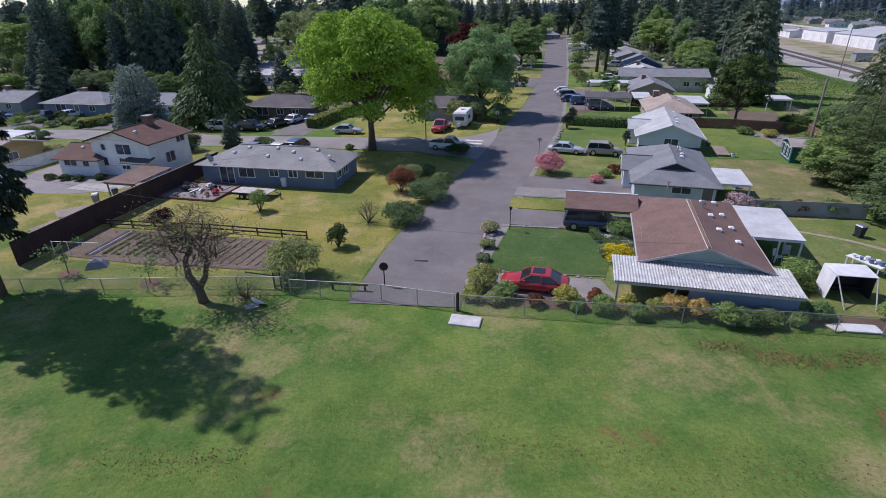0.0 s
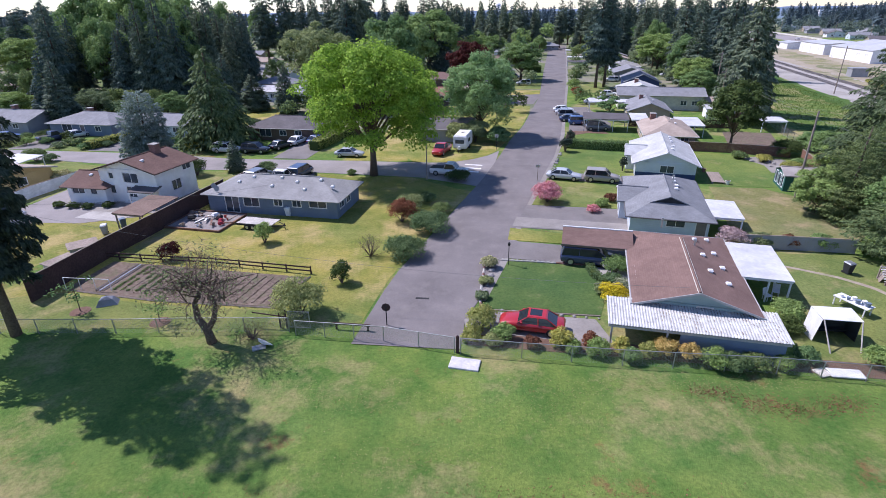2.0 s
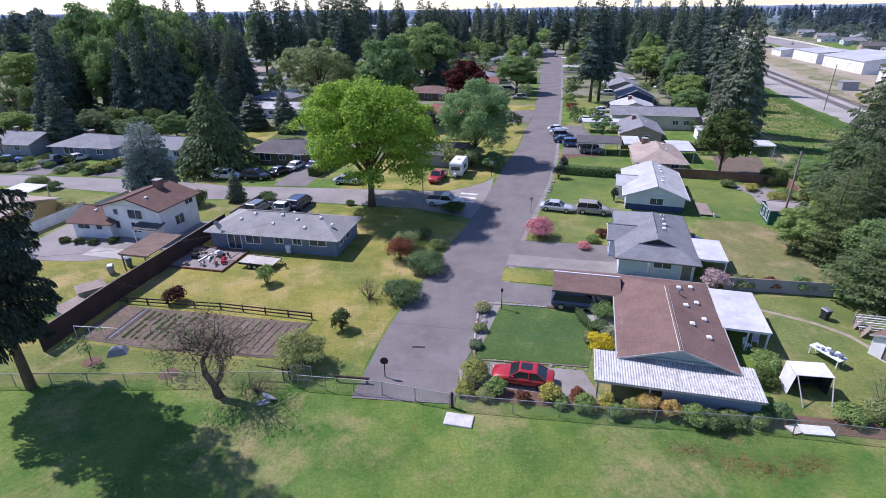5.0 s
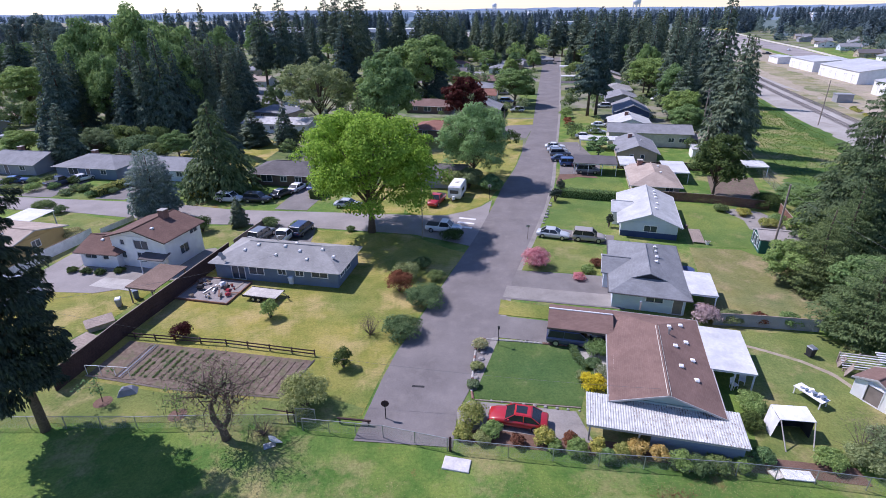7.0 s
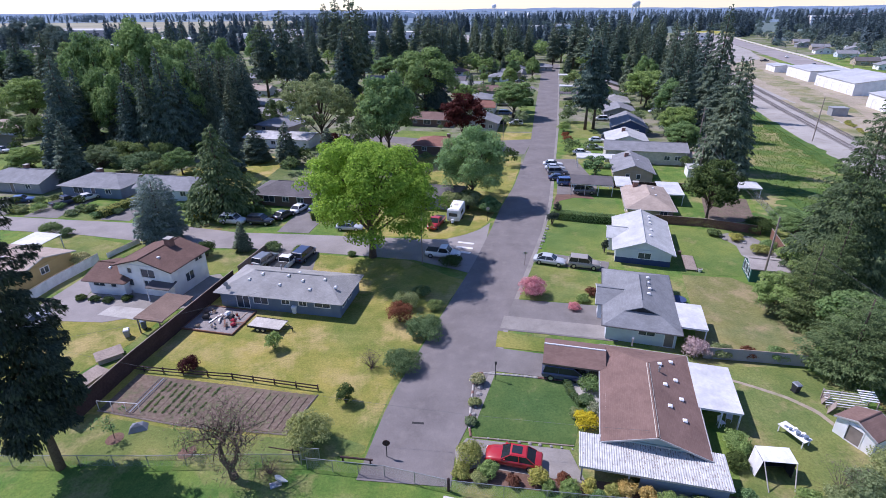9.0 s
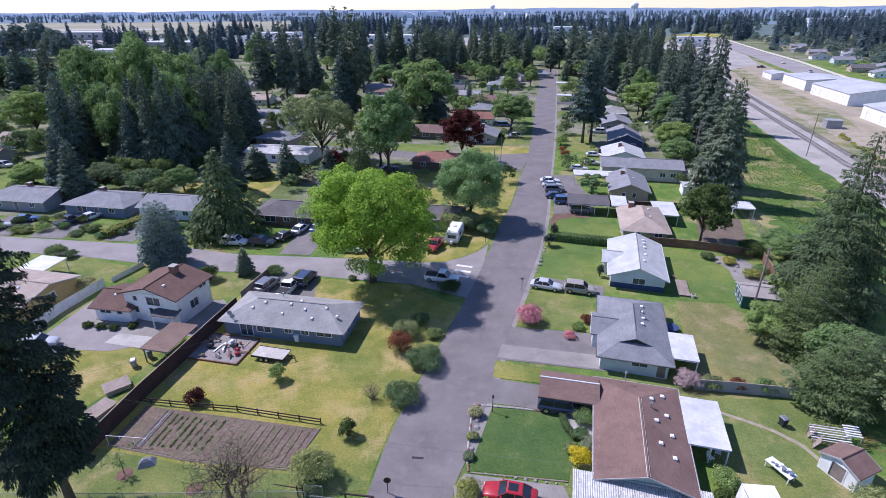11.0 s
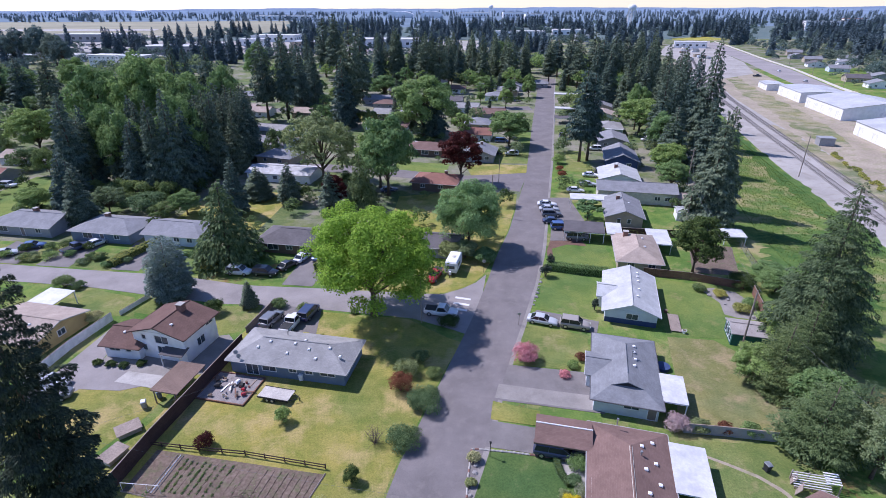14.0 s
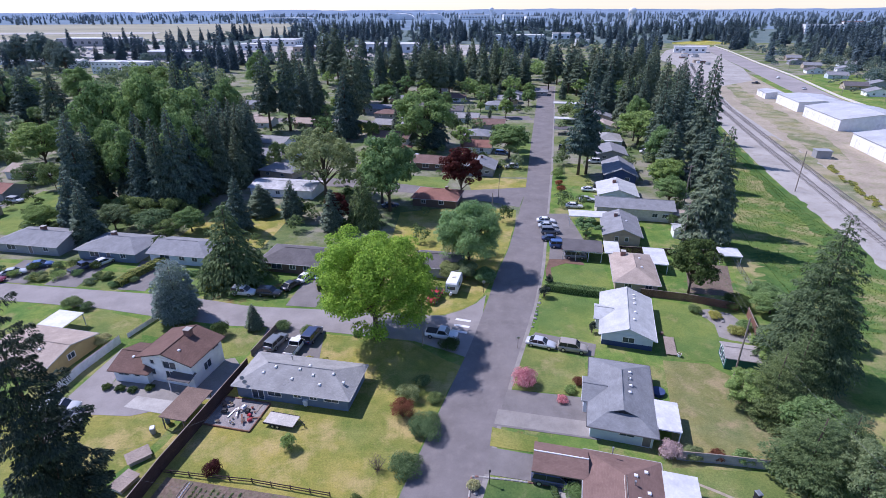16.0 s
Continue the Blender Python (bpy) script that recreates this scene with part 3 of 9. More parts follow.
def ragged_strip(name, left, right, material, z, label, category, seed, wob):
    """A strip of rough ground with an uneven edge."""
    rnd = random.Random(seed)
    a, b = resample(left, 46), resample(right, 46)
    a = [(x + rnd.uniform(-wob, wob), y) for x, y in a]
    b = [(x + rnd.uniform(-wob, wob), y) for x, y in b]
    solid(name, strip(a, b, z, 90), material, label, category, kind="structure")


WEEDS = grass("rank_weeds", (0.05, 0.11, 0.03), (0.1, 0.165, 0.045), (0.19, 0.2, 0.08), 0.56, 0.2)
ragged_strip("tall_weeds", [(85, 92), (91, 118), (98, 147), (112, 200), (124, 240)], [(91, 90), (96.5, 116), (103, 146), (116, 200), (128, 240)], WEEDS, 0.035, "dark rank weeds along the gravel edge", "weeds", 8, 1.3)
ragged_strip("tall_weeds", [(60, 76), (64, 90), (71, 104)], [(74, 72), (80, 88), (82, 103)], WEEDS, 0.033, "dark rank weeds in the meadow", "weeds", 9, 2.2)
ragged_strip("weedy_strip", [(137, 182), (151, 232), (168, 292), (190, 352), (211, 418)], [(145, 178), (159, 214), (173, 258), (184, 302), (206, 372), (213, 418)], VERGE, 0.035, "dry weedy strip on bare ground", "verge", 3, 1.6)
ragged_strip("weedy_strip", [(106, 108), (110, 120), (118, 150), (128, 186), (137, 215)], [(112, 108), (117, 124), (126, 150), (134, 184), (140, 215)], VERGE, 0.034, "dry grass verge beside the rails", "verge", 4, 1.2)
patch("gravel_yard", [(170, 345), (196, 450), (215, 478), (224, 558), (276, 668), (345, 765), (372, 758), (318, 645), (294, 566), (262, 466), (228, 390)], GRAVEL, 0.036, "pale gravel works yard at the railway bend", "gravel")
patch("weedy_verge", [(330, 780), (347, 822), (414, 858), (420, 780), (372, 765)], grass("yellow_verge", (0.4, 0.33, 0.06), (0.3, 0.3, 0.08), (0.45, 0.38, 0.12)), 0.08, "verge yellow with flowering broom", "verge")


def rail_track(shift, label):
    t = thing("railway_track", label, "railway track", group="railway tracks", kind="")
    line = resample([(96 + shift, 85), (102 + shift, 108), (108 + shift, 130), (112.5 + shift, 147), (119 + shift, 170), (125.5 + shift, 195), (137 + shift, 236), (149.5 + shift, 280), (164.5 + shift, 326), (200 + shift, 430), (235 + shift, 520)], 90)
    for off in (-0.72, 0.72):
        g = Geo()
        g.tube([(x + off, y, 0.24) for x, y in line], [0.065] * len(line), 4)
        part("rail", g, RAIL_STEEL, t)
    g = Geo()
    fine = resample(line, 520)
    for (x, y), (x2, y2) in zip(fine[:-1], fine[1:]):
        d = math.hypot(x2 - x, y2 - y)
        ux, uy = (x2 - x) / d, (y2 - y) / d
        c = [(x + a * uy * 1.3 + b * ux * 0.12, y - a * ux * 1.3 + b * uy * 0.12) for a, b in ((-1, -1), (1, -1), (1, 1), (-1, 1))]
        g.prism(c, 0.02, 0.09)
    tagged(part("sleeper_bed", g, SLEEPER, t), kind="stuff")


RAIL_STEEL = plain("rail_steel", (0.2, 0.165, 0.15), 0.5, 0.6)
SLEEPER = surface("weathered_sleepers", (0.25, 0.23, 0.215), (0.35, 0.325, 0.305), 5, 0.5)
rail_track(0, "rusty rails on dark wooden sleepers in gravel")
rail_track(5.2, "rusty rails on dark wooden sleepers in gravel")

# painted crossing
for i, (x, y) in enumerate(((4.3, 77.3), (3.95, 75.5), (3.5, 73.8))):
    solid("crosswalk_stripe", Geo().box(-1.35, -0.3, 0, 1.35, 0.3, 0.008), ROAD_PAINT, "white painted crossing bar on grey asphalt", "road marking", at(x, y, 0.046, -17), "crossing bars")


# ---- houses ----
def wall_side(L, H, ops, put, thick=0.16):
    """A wall of length L and height H with openings (middle, sill, width, height); put(u, depth, v) gives the place."""
    us = sorted({-L / 2, L / 2, *[round(m + k * w / 2, 4) for m, _, w, _ in ops for k in (-1, 1)]})
    vs = sorted({-0.1, H, *[round(s + k, 4) for _, s, _, h in ops for k in (0, h)]})
    g, index = Geo(), {}

    def vert(i, j, d):
        if (i, j, d) not in index:
            index[i, j, d] = len(g.v)
            g.v.append(put(us[i], d * thick, vs[j]))
        return index[i, j, d]

    def full(i, j):
        if not (0 <= i < len(us) - 1 and 0 <= j < len(vs) - 1):
            return False
        u, v = (us[i] + us[i + 1]) / 2, (vs[j] + vs[j + 1]) / 2
        return not any(abs(u - m) < w / 2 and s < v < s + h for m, s, w, h in ops)

    for i in range(len(us) - 1):
        for j in range(len(vs) - 1):
            if not full(i, j):
                continue
            a, b, c, d = (i, j), (i + 1, j), (i + 1, j + 1), (i, j + 1)
            g.f += [tuple(vert(*k, 0) for k in (a, b, c, d)), tuple(vert(*k, 1) for k in (d, c, b, a))]
            for (p, q), (di, dj) in (((b, a), (0, -1)), ((c, b), (1, 0)), ((d, c), (0, 1)), ((a, d), (-1, 0))):
                if not full(i + di, j + dj):
                    g.f.append((vert(*p, 0), vert(*q, 0), vert(*q, 1), vert(*p, 1)))
    return g


def house(name, label, x, y, turn, w, l, eave, rise, walls, roof, ops=None, axis="y", hips="", over=0.5, gable=None, trim=WHITE,
          gablet=False, vents=(), pipes=(), chimney=None, group="", gutter=True, base=0.0, category="house", fascia=None):
    """A house with its walls, openings, roof and trim. ops: side letter f, b, l or r -> (middle, sill, width, height, kind)."""
    t = thing(name, label, category, at(x, y, base, turn), group)
    ops = ops or {}
    sides = {"f": (w, lambda u, d, v: (u, -l / 2 + d, v)), "b": (w, lambda u, d, v: (-u, l / 2 - d, v)),
             "r": (l, lambda u, d, v: (w / 2 - d, u, v)), "l": (l, lambda u, d, v: (-w / 2 + d, -u, v))}
    for key, (L, put) in sides.items():
        if key in "rl":
            L -= 0.33
        here = ops.get(key, ())
        wall = part("wall", wall_side(L, eave, [o[:4] for o in here], put), walls, t)
        for m, sill, ww, hh, kind in here:
            g, fw, out = Geo(), 0.09, -0.035

            def bar(u0, u1, v0, v1, d0=out, d1=0.1, g=g):
                c = [put(u, d, v) for v in (v0, v1) for u, d in ((u0, d0), (u1, d0), (u1, d1), (u0, d1))]
                g.add(c, [(3, 2, 1, 0), (4, 5, 6, 7), (0, 1, 5, 4), (1, 2, 6, 5), (2, 3, 7, 6), (3, 0, 4, 7)])

            a, b, c0, c1 = m - ww / 2, m + ww / 2, sill, sill + hh
            bar(a - fw, a, c0 - fw, c1 + fw)
            bar(b, b + fw, c0 - fw, c1 + fw)
            bar(a, b, c1, c1 + fw)
            bar(a, b, c0 - fw, c0)
            if kind == "door":
                leaf = Geo()
                bar(a, b, c0, c1, 0.05, 0.1, leaf)
                part("door", leaf, DOOR_PAINT, t, "closed panelled front door")
                part("door_frame", g, trim, t)
                continue
            if kind != "garage" and ww > 0.9:
                bar(m - 0.03, m + 0.03, c0, c1, 0.02, 0.08)
            fr = part("window" if kind != "garage" else "garage_door", g, trim, t)
            p = Geo()
            bar(a, b, c0, c1, 0.06, 0.075, p)
            part("pane" if kind != "garage" else "door_leaf", p, PANE if kind != "garage" else WHITE, fr)
    # roof
    flip = axis == "x"
    W, Ln = (l, w) if flip else (w, l)
    pitch = rise / (W / 2)
    ze, zr, hw, hl = eave - over * pitch, eave + rise, W / 2 + over, Ln / 2 + over
    inset = {k: (hw * 0.95 if k in hips else 0.0) for k in "fb"}
    r0, r1 = -hl + inset["f"], hl - inset["b"]

    def q(a, b, z):
        return (-b, a, z) if flip else (a, b, z)

    g = Geo()
    g.slab([q(hw, -hl, ze), q(hw, hl, ze), q(0, r1, zr), q(0, r0, zr)], 0.14)
    g.slab([q(-hw, hl, ze), q(-hw, -hl, ze), q(0, r0, zr), q(0, r1, zr)], 0.14)
    if "f" in hips:
        g.slab([q(-hw, -hl, ze), q(hw, -hl, ze), q(0, r0, zr)], 0.14)
    if "b" in hips:
        g.slab([q(hw, hl, ze), q(-hw, hl, ze), q(0, r1, zr)], 0.14)
    part("roof", g, roof, t, uv=True)
    if gablet:
        yy = r0 - gablet
        zh = zr - gablet / inset["f"] * (zr - ze)
        wd = (zr - zh) / pitch
        gl = Geo()
        for s in (1, -1):
            tri = [q(0, r0 + 0.1, zr + 0.03), q(0, yy - 0.15, zr + 0.03), q(s * (wd + 0.15), yy - 0.15, zh - 0.02)]
            gl.slab(tri if s < 0 else tri[::-1], 0.1)
        part("gablet_roof", gl, roof, t, uv=True)
        part("gablet_panel", Geo().add([q(-wd, yy, zh), q(wd, yy, zh), q(0, yy, zr), q(-wd, yy + 0.1, zh), q(wd, yy + 0.1, zh), q(0, yy + 0.1, zr)], [(0, 1, 2), (5, 4, 3), (0, 3, 4, 1), (1, 4, 5, 2), (2, 5, 3, 0)]), DARK, t, "dark louvred gable panel")
    cap = Geo().tube([q(0, r0 + 0.02, zr + 0.015), q(0, r1 - 0.02, zr + 0.015)], [0.09, 0.09], 6)
    part("ridge_cap", cap, roof, t, uv=True)
    for k, s in (("f", -1), ("b", 1)):
        if k in hips:
            continue
        gg = Geo()
        yy = s * (Ln / 2 - 0.08)
        tri = [q(-W / 2, yy, eave), q(W / 2, yy, eave), q(0, yy, zr - 0.14)]
        tri2 = [q(-W / 2, yy - s * 0.14, eave), q(W / 2, yy - s * 0.14, eave), q(0, yy - s * 0.14, zr - 0.14)]
        gg.add(tri + tri2, [(0, 1, 2) if s < 0 else (2, 1, 0), (5, 4, 3) if s < 0 else (3, 4, 5), (0, 3, 4, 1), (1, 4, 5, 2), (2, 5, 3, 0)])
        part("gable_wall", gg, gable or walls, t)
        bb = Geo()
        for sx in (-1, 1):
            p0, p1 = (sx * hw, ze), (0, zr)
            bb.add([q(p0[0], s * hl, p0[1] + 0.01), q(p1[0], s * hl, p1[1] + 0.01), q(p1[0], s * hl, p1[1] - 0.15), q(p0[0], s * hl, p0[1] - 0.15),
                    q(p0[0], s * (hl + 0.05), p0[1] + 0.01), q(p1[0], s * (hl + 0.05), p1[1] + 0.01), q(p1[0], s * (hl + 0.05), p1[1] - 0.15), q(p0[0], s * (hl + 0.05), p0[1] - 0.15)],
                   [(0, 1, 2, 3), (7, 6, 5, 4), (0, 4, 5, 1), (1, 5, 6, 2), (2, 6, 7, 3), (3, 7, 4, 0)])
        part("barge_board", bb, fascia or EAVE, t)
    if gutter:
        for sx in (-1, 1):
            part("gutter", Geo().tube([q(sx * (hw + 0.05), -hl, ze - 0.06), q(sx * (hw + 0.05), hl, ze - 0.06)], [0.07, 0.07], 6), fascia or EAVE, t)
        for k, s in (("f", -1), ("b", 1)):
            if k in hips:
                part("gutter", Geo().tube([q(-hw, s * (hl + 0.05), ze - 0.06), q(hw, s * (hl + 0.05), ze - 0.06)], [0.07, 0.07], 6), fascia or EAVE, t)

    def on_roof(a, b):
        return zr - abs(a if not flip else b) * pitch

    for a, b in vents:
        z = on_roof(a, b)
        g = Geo().loft([[(a + i * s, b + j * s, z + h) for i, j in ((-1, -1), (1, -1), (1, 1), (-1, 1))] for h, s in ((-0.12, 0.16), (0.1, 0.16), (0.11, 0.2), (0.2, 0.13))])
        part("roof_vent", g, WHITE, t, "small pale metal roof vent")
    for a, b, h in pipes:
        z = on_roof(a, b)
        part("vent_pipe", Geo().tube([(a, b, z - 0.1), (a, b, z + h), (a, b, z + h), (a, b, z + h + 0.18)], [0.07, 0.07, 0.14, 0.12], 8), GREY_METAL, t, "round metal flue pipe with a cap")
    if chimney:
        a, b, s, h = chimney
        z = on_roof(a, b)
        ch = part("chimney", Geo().box(a - s / 2, b - s / 2, z - 0.6, a + s / 2, b + s / 2, z + h), BRICK, t, "short brick chimney")
        part("chimney_cap", Geo().box(a - s / 2 - 0.07, b - s / 2 - 0.07, z + h, a + s / 2 + 0.07, b + s / 2 + 0.07, z + h + 0.08), CONCRETE, ch)
    return t


PATCHED = surface("patched_flat_roof", (0.36, 0.36, 0.38), (0.6, 0.6, 0.62), 0.5, 0.12, 0.7, dirt=(0.2, 0.19, 0.2), dirt_amount=0.8)
DOOR_PAINT = plain("door_paint", (0.24, 0.2, 0.18))
BRICK = surface("chimney_brick", (0.2, 0.11, 0.09), (0.3, 0.17, 0.14), 9, 1.5)


def lean_roof(name, label, x, y, turn, w, l, z_hi, z_lo, material, posts=(), post_mat=WHITE, ribs=0, group="", category="patio roof", thick=0.08, beam=True):
    """A flat or sloping cover on posts; high along +x for slope 'x' (local), low at -y."""
    t = thing(name, label, category, at(x, y, 0, turn), group)
    g = Geo()
    if ribs:
        n = ribs * 4
        for i in range(n):
            u0, u1 = -w / 2 + w * i / n, -w / 2 + w * (i + 1) / n
            d = (0.0, 0.05, 0.05, 0.0)
            a, b = d[i % 4], d[(i + 1) % 4]
            g.add([(u0, -l / 2, z_lo + a), (u1, -l / 2, z_lo + b), (u1, l / 2, z_hi + b), (u0, l / 2, z_hi + a),
                   (u0, -l / 2, z_lo + a - 0.02), (u1, -l / 2, z_lo + b - 0.02), (u1, l / 2, z_hi + b - 0.02), (u0, l / 2, z_hi + a - 0.02)],
                  [(0, 1, 2, 3), (7, 6, 5, 4), (0, 4, 5, 1), (2, 6, 7, 3)])
    else:
        g.slab([(-w / 2, -l / 2, z_lo), (w / 2, -l / 2, z_lo), (w / 2, l / 2, z_hi), (-w / 2, l / 2, z_hi)], thick)
    part("roof_panel", g, material, t)
    if beam:
        for yy, z in ((-l / 2 + 0.15, z_lo), (l / 2 - 0.15, z_hi)):
            part("beam", Geo().box(-w / 2 + 0.05, yy - 0.06, z - 0.26, w / 2 - 0.05, yy + 0.06, z - 0.09), post_mat, t)
    for a, b in posts:
        z = z_lo + (z_hi - z_lo) * (b + l / 2) / l
        part("post", Geo().box(a - 0.06, b - 0.06, -0.05, a + 0.06, b + 0.06, z - 0.1), post_mat, t)
    return t


W1 = lambda m, s=1.0, w=1.2, h=0.9: (m, s, w, h, "window")
BIG = lambda m, s=0.8, w=2.2, h=1.3: (m, s, w, h, "window")
DOOR = lambda m, w=0.95: (m, 0.05, w, 2.0, "door")

house("house", "single-storey house with brown shingle roof and teal gable", 19.4, 38.2, -15.3, 7.6, 13.2, 2.2, 1.25, SIDE_TEAL, ROOF_BROWN,
      {"f": [W1(-2.0, 0.9), DOOR(0.6), W1(2.4, 0.9)], "l": [BIG(2.2), W1(-3.5), W1(5.0)], "r": [DOOR(-2.0, 1.6), W1(2.5), W1(-5)]}, hips="b",
      vents=[(1.4, 0.5), (1.5, -2.4), (2.6, -3.6), (2.7, -0.8), (2.5, 1.8), (1.2, 3.5), (2.4, 4.6)], pipes=[(1.0, 2.2, 0.4), (-1.2, 6.2, 0.7)], gable=SIDE_TEAL, trim=OFFWHITE)
house("house", "grey-roofed single-storey house with pale walls", 24.5, 55.6, -15.8, 7.5, 13.6, 2.3, 1.45, SIDE_PALE, ROOF_SLATE,
      {"f": [W1(0.6, 1.2, 1.7, 0.6), DOOR(3.0)], "l": [BIG(-2.0), W1(3.2), DOOR(0.4)], "r": [W1(0), W1(4)]}, hips="fb", gablet=1.7,
      vents=[(1.0, -1.0), (1.2, 0.5), (1.1, 2.0), (1.2, 3.4)], pipes=[(0.8, 0.9, 0.8)], fascia=EAVE_DARK)
house("house", "white-roofed single-storey house with pale blue gable", 31.8, 75.2, -16.5, 7.7, 13.0, 2.3, 1.5, SIDE_PALE, ROOF_WHITE,
      {"f": [BIG(0.2, 0.95, 1.7, 0.9)], "l": [BIG(-1.5), W1(3.6), DOOR(1.4)], "r": [W1(-3), W1(2), DOOR(4.2)]},
      vents=[(0.9, -3.4), (1.2, -0.8), (1.2, 2.0), (1.2, 3.6), (1.2, 5.0)], fascia=EAVE_WHITE)
white_roofed = next(ob for ob in scene.collection.objects if ob.parent is None and ob.name.startswith("house") and abs(ob.matrix_basis.translation.x - 31.8) < 0.01)
# Navy band over the lowest part of the front wall, slightly proud.
part("skirting_wall", Geo().box(-3.86, -6.53, -0.05, 3.86, -6.503, 0.86), SIDE_NAVY, white_roofed, "dark blue band along the foot of the front wall")
house("house", "single-storey house with tan hipped roof", 38.9, 92.6, -13, 7.6, 13.0, 2.35, 1.4, SIDE_TAN, ROOF_TAN,
      {"f": [W1(-1.5), W1(2.2)], "l": [BIG(-1.5), DOOR(2), W1(4.5)], "r": [W1(-2), W1(3)]}, hips="fb", vents=[(1.2, -2), (1.2, 2)], chimney=(-1.8, 3.6, 0.9, 0.9))
house("house", "tan-walled house with grey gable roof and two windows", 43.2, 114.2, -13, 7.8, 12.4, 2.5, 1.5, SIDE_TAN, ROOF_GREY,
      {"f": [W1(-1.2, 0.9, 0.7, 1.0), W1(1.0, 0.9, 0.7, 1.0)], "l": [BIG(-2), W1(3)], "r": [W1(0)]}, vents=[(1.2, 0)], chimney=(-1.0, 2.6, 0.8, 0.8))
house("house", "long grey-roofed house with pale walls", 50.5, 126.8, -13, 18.5, 7.6, 3.4, 1.2, OFFWHITE, ROOF_GREY, {"f": [W1(5, 1.2), W1(7.4, 1.2)], "r": [W1(0, 1.4)]}, axis="x")
house("house", "house with bright white roof", 50.6, 140.5, -13, 10, 11, 2.6, 1.6, SIDE_WHITE, ROOF_WHITE, {"f": [W1(-2), W1(2)], "l": [BIG(0)]}, chimney=(-0.8, 1.2, 0.9, 0.9))
house("house", "navy blue house with grey gable roof", 57.5, 160.5, -13, 9, 15, 2.8, 1.9, SIDE_NAVY, ROOF_GREY, {"f": [W1(-2), W1(2)], "l": [W1(0)]})
house("house", "slate-blue ranch house with pale hipped roof", -19.5, 60.1, -11.6, 16.2, 6.9, 2.45, 1.35, SIDE_BLUE, ROOF_BLUEGREY,
      {"f": [(-5.0, 0.1, 1.7, 2.0, "window"), BIG(-2.5, 0.95, 1.9, 1.0), W1(0.9, 1.2, 1.0, 0.8), W1(3.2, 1.2, 1.0, 0.8), W1(5.8, 1.25, 2.0, 0.7)], "r": [W1(0), W1(-2)], "l": [W1(1)], "b": [DOOR(0), BIG(4), BIG(-5)]},
      axis="x", hips="fb", vents=[(-4.8, -1.6), (-3.4, -0.6), (-0.4, -2.0), (0.2, -0.5), (2.4, -1.1), (3.8, -2.3), (1.3, 0.4), (5.2, -0.6), (7, -1.6)], pipes=[(-2.3, 2.2, 0.5)])
wh = house("house", "white two-storey house with brown shingle roof", -38.05, 64.5, -15, 8.4, 6.7, 4.35, 1.2, SIDE_WHITE, ROOF_UMBER,
           {"f": [W1(-2.4, 3.1, 0.6, 0.7), BIG(0.5, 2.75, 2.1, 1.15), W1(-2.7, 1.2, 0.9, 1.0), W1(0.2, 0.9, 1.3, 1.3)], "r": [W1(-0.2, 1.3, 1.5, 1.2), W1(2.0, 3.3, 1.4, 0.7)], "l": [W1(0)]},
           vents=[(1.5, -2.0)], chimney=(0.5, 1.4, 0.9, 1.0), fascia=EAVE_BROWN)
house("house_wing", "low white wing with brown shingle roof", -44.1, 64.5, -10, 5.4, 6.0, 2.35, 1.0, SIDE_WHITE, ROOF_UMBER, {"f": [W1(-1.1, 1.3, 1.7, 0.6), W1(1.1, 1.3, 0.8, 0.6)]}, axis="x", hips="f", vents=[(-0.6, -1.0)], category="house wing", fascia=EAVE_BROWN)
house("house", "low ochre-walled house with tan roof", -61.5, 67.5, -13, 11, 9, 2.4, 1.1, SIDE_OCHRE, ROOF_TAN, {"r": [W1(0)]}, axis="x", vents=[(0, -1), (2, -1.5)])
house("house", "brown-walled house with dark hipped roof", -29.5, 99.5, -11, 13, 8, 2.5, 1.4, SIDE_BROWN, ROOF_DARK, {"f": [BIG(-3), W1(0.5), W1(3.5)]}, axis="x", hips="fb")
house("house", "grey ranch house with dark shingle roof", -54.5, 104, -11, 13, 8, 2.5, 1.3, SIDE_PALE, ROOF_GREY, {"f": [BIG(-3), W1(1), W1(4)]}, axis="x", hips="f")
house("house", "blue-grey ranch house with dark shingle roof", -70.5, 106.5, -11, 14, 9, 2.5, 1.4, SIDE_BLUE, ROOF_GREY, {"f": [BIG(-3), DOOR(0.5), W1(4)]}, axis="x", hips="fb", chimney=(-2, 1, 0.9, 0.8))
house("house", "grey ranch house with chimney and hedge", -90.5, 110.5, -11, 16, 9, 2.5, 1.4, SIDE_GREY, ROOF_GREY, {"f": [BIG(-4), DOOR(1), W1(5)]}, axis="x", hips="b", chimney=(0.5, 0.5, 0.9, 0.9))
house("house", "small grey house with white porch behind the maple", 0.5, 96.5, -11, 9, 7, 2.5, 1.2, SIDE_GREY, ROOF_DARK, {"f": [W1(2)]}, axis="x")
house("house", "house with rusty red-brown roof", 0.0, 138, -14, 12, 9, 2.5, 1.4, SIDE_BROWN, ROOF_RED, {"f": [W1(-3), W1(2)]}, axis="x", hips="fb", chimney=(2.4, 0.6, 0.8, 0.7))
house("house", "brown-roofed ranch house by a green lawn", -3.0, 174, -14, 14, 9, 2.5, 1.4, SIDE_BROWN, ROOF_BROWN, {"f": [W1(-4), BIG(0), W1(4)]}, axis="x", hips="fb")
house("house", "grey-roofed house facing the street", 13.8, 167.0, -12, 10, 10, 2.6, 1.7, SIDE_GREY, ROOF_GREY, {"f": [BIG(0), W1(3)]}, chimney=(0.4, 2, 0.8, 0.8))
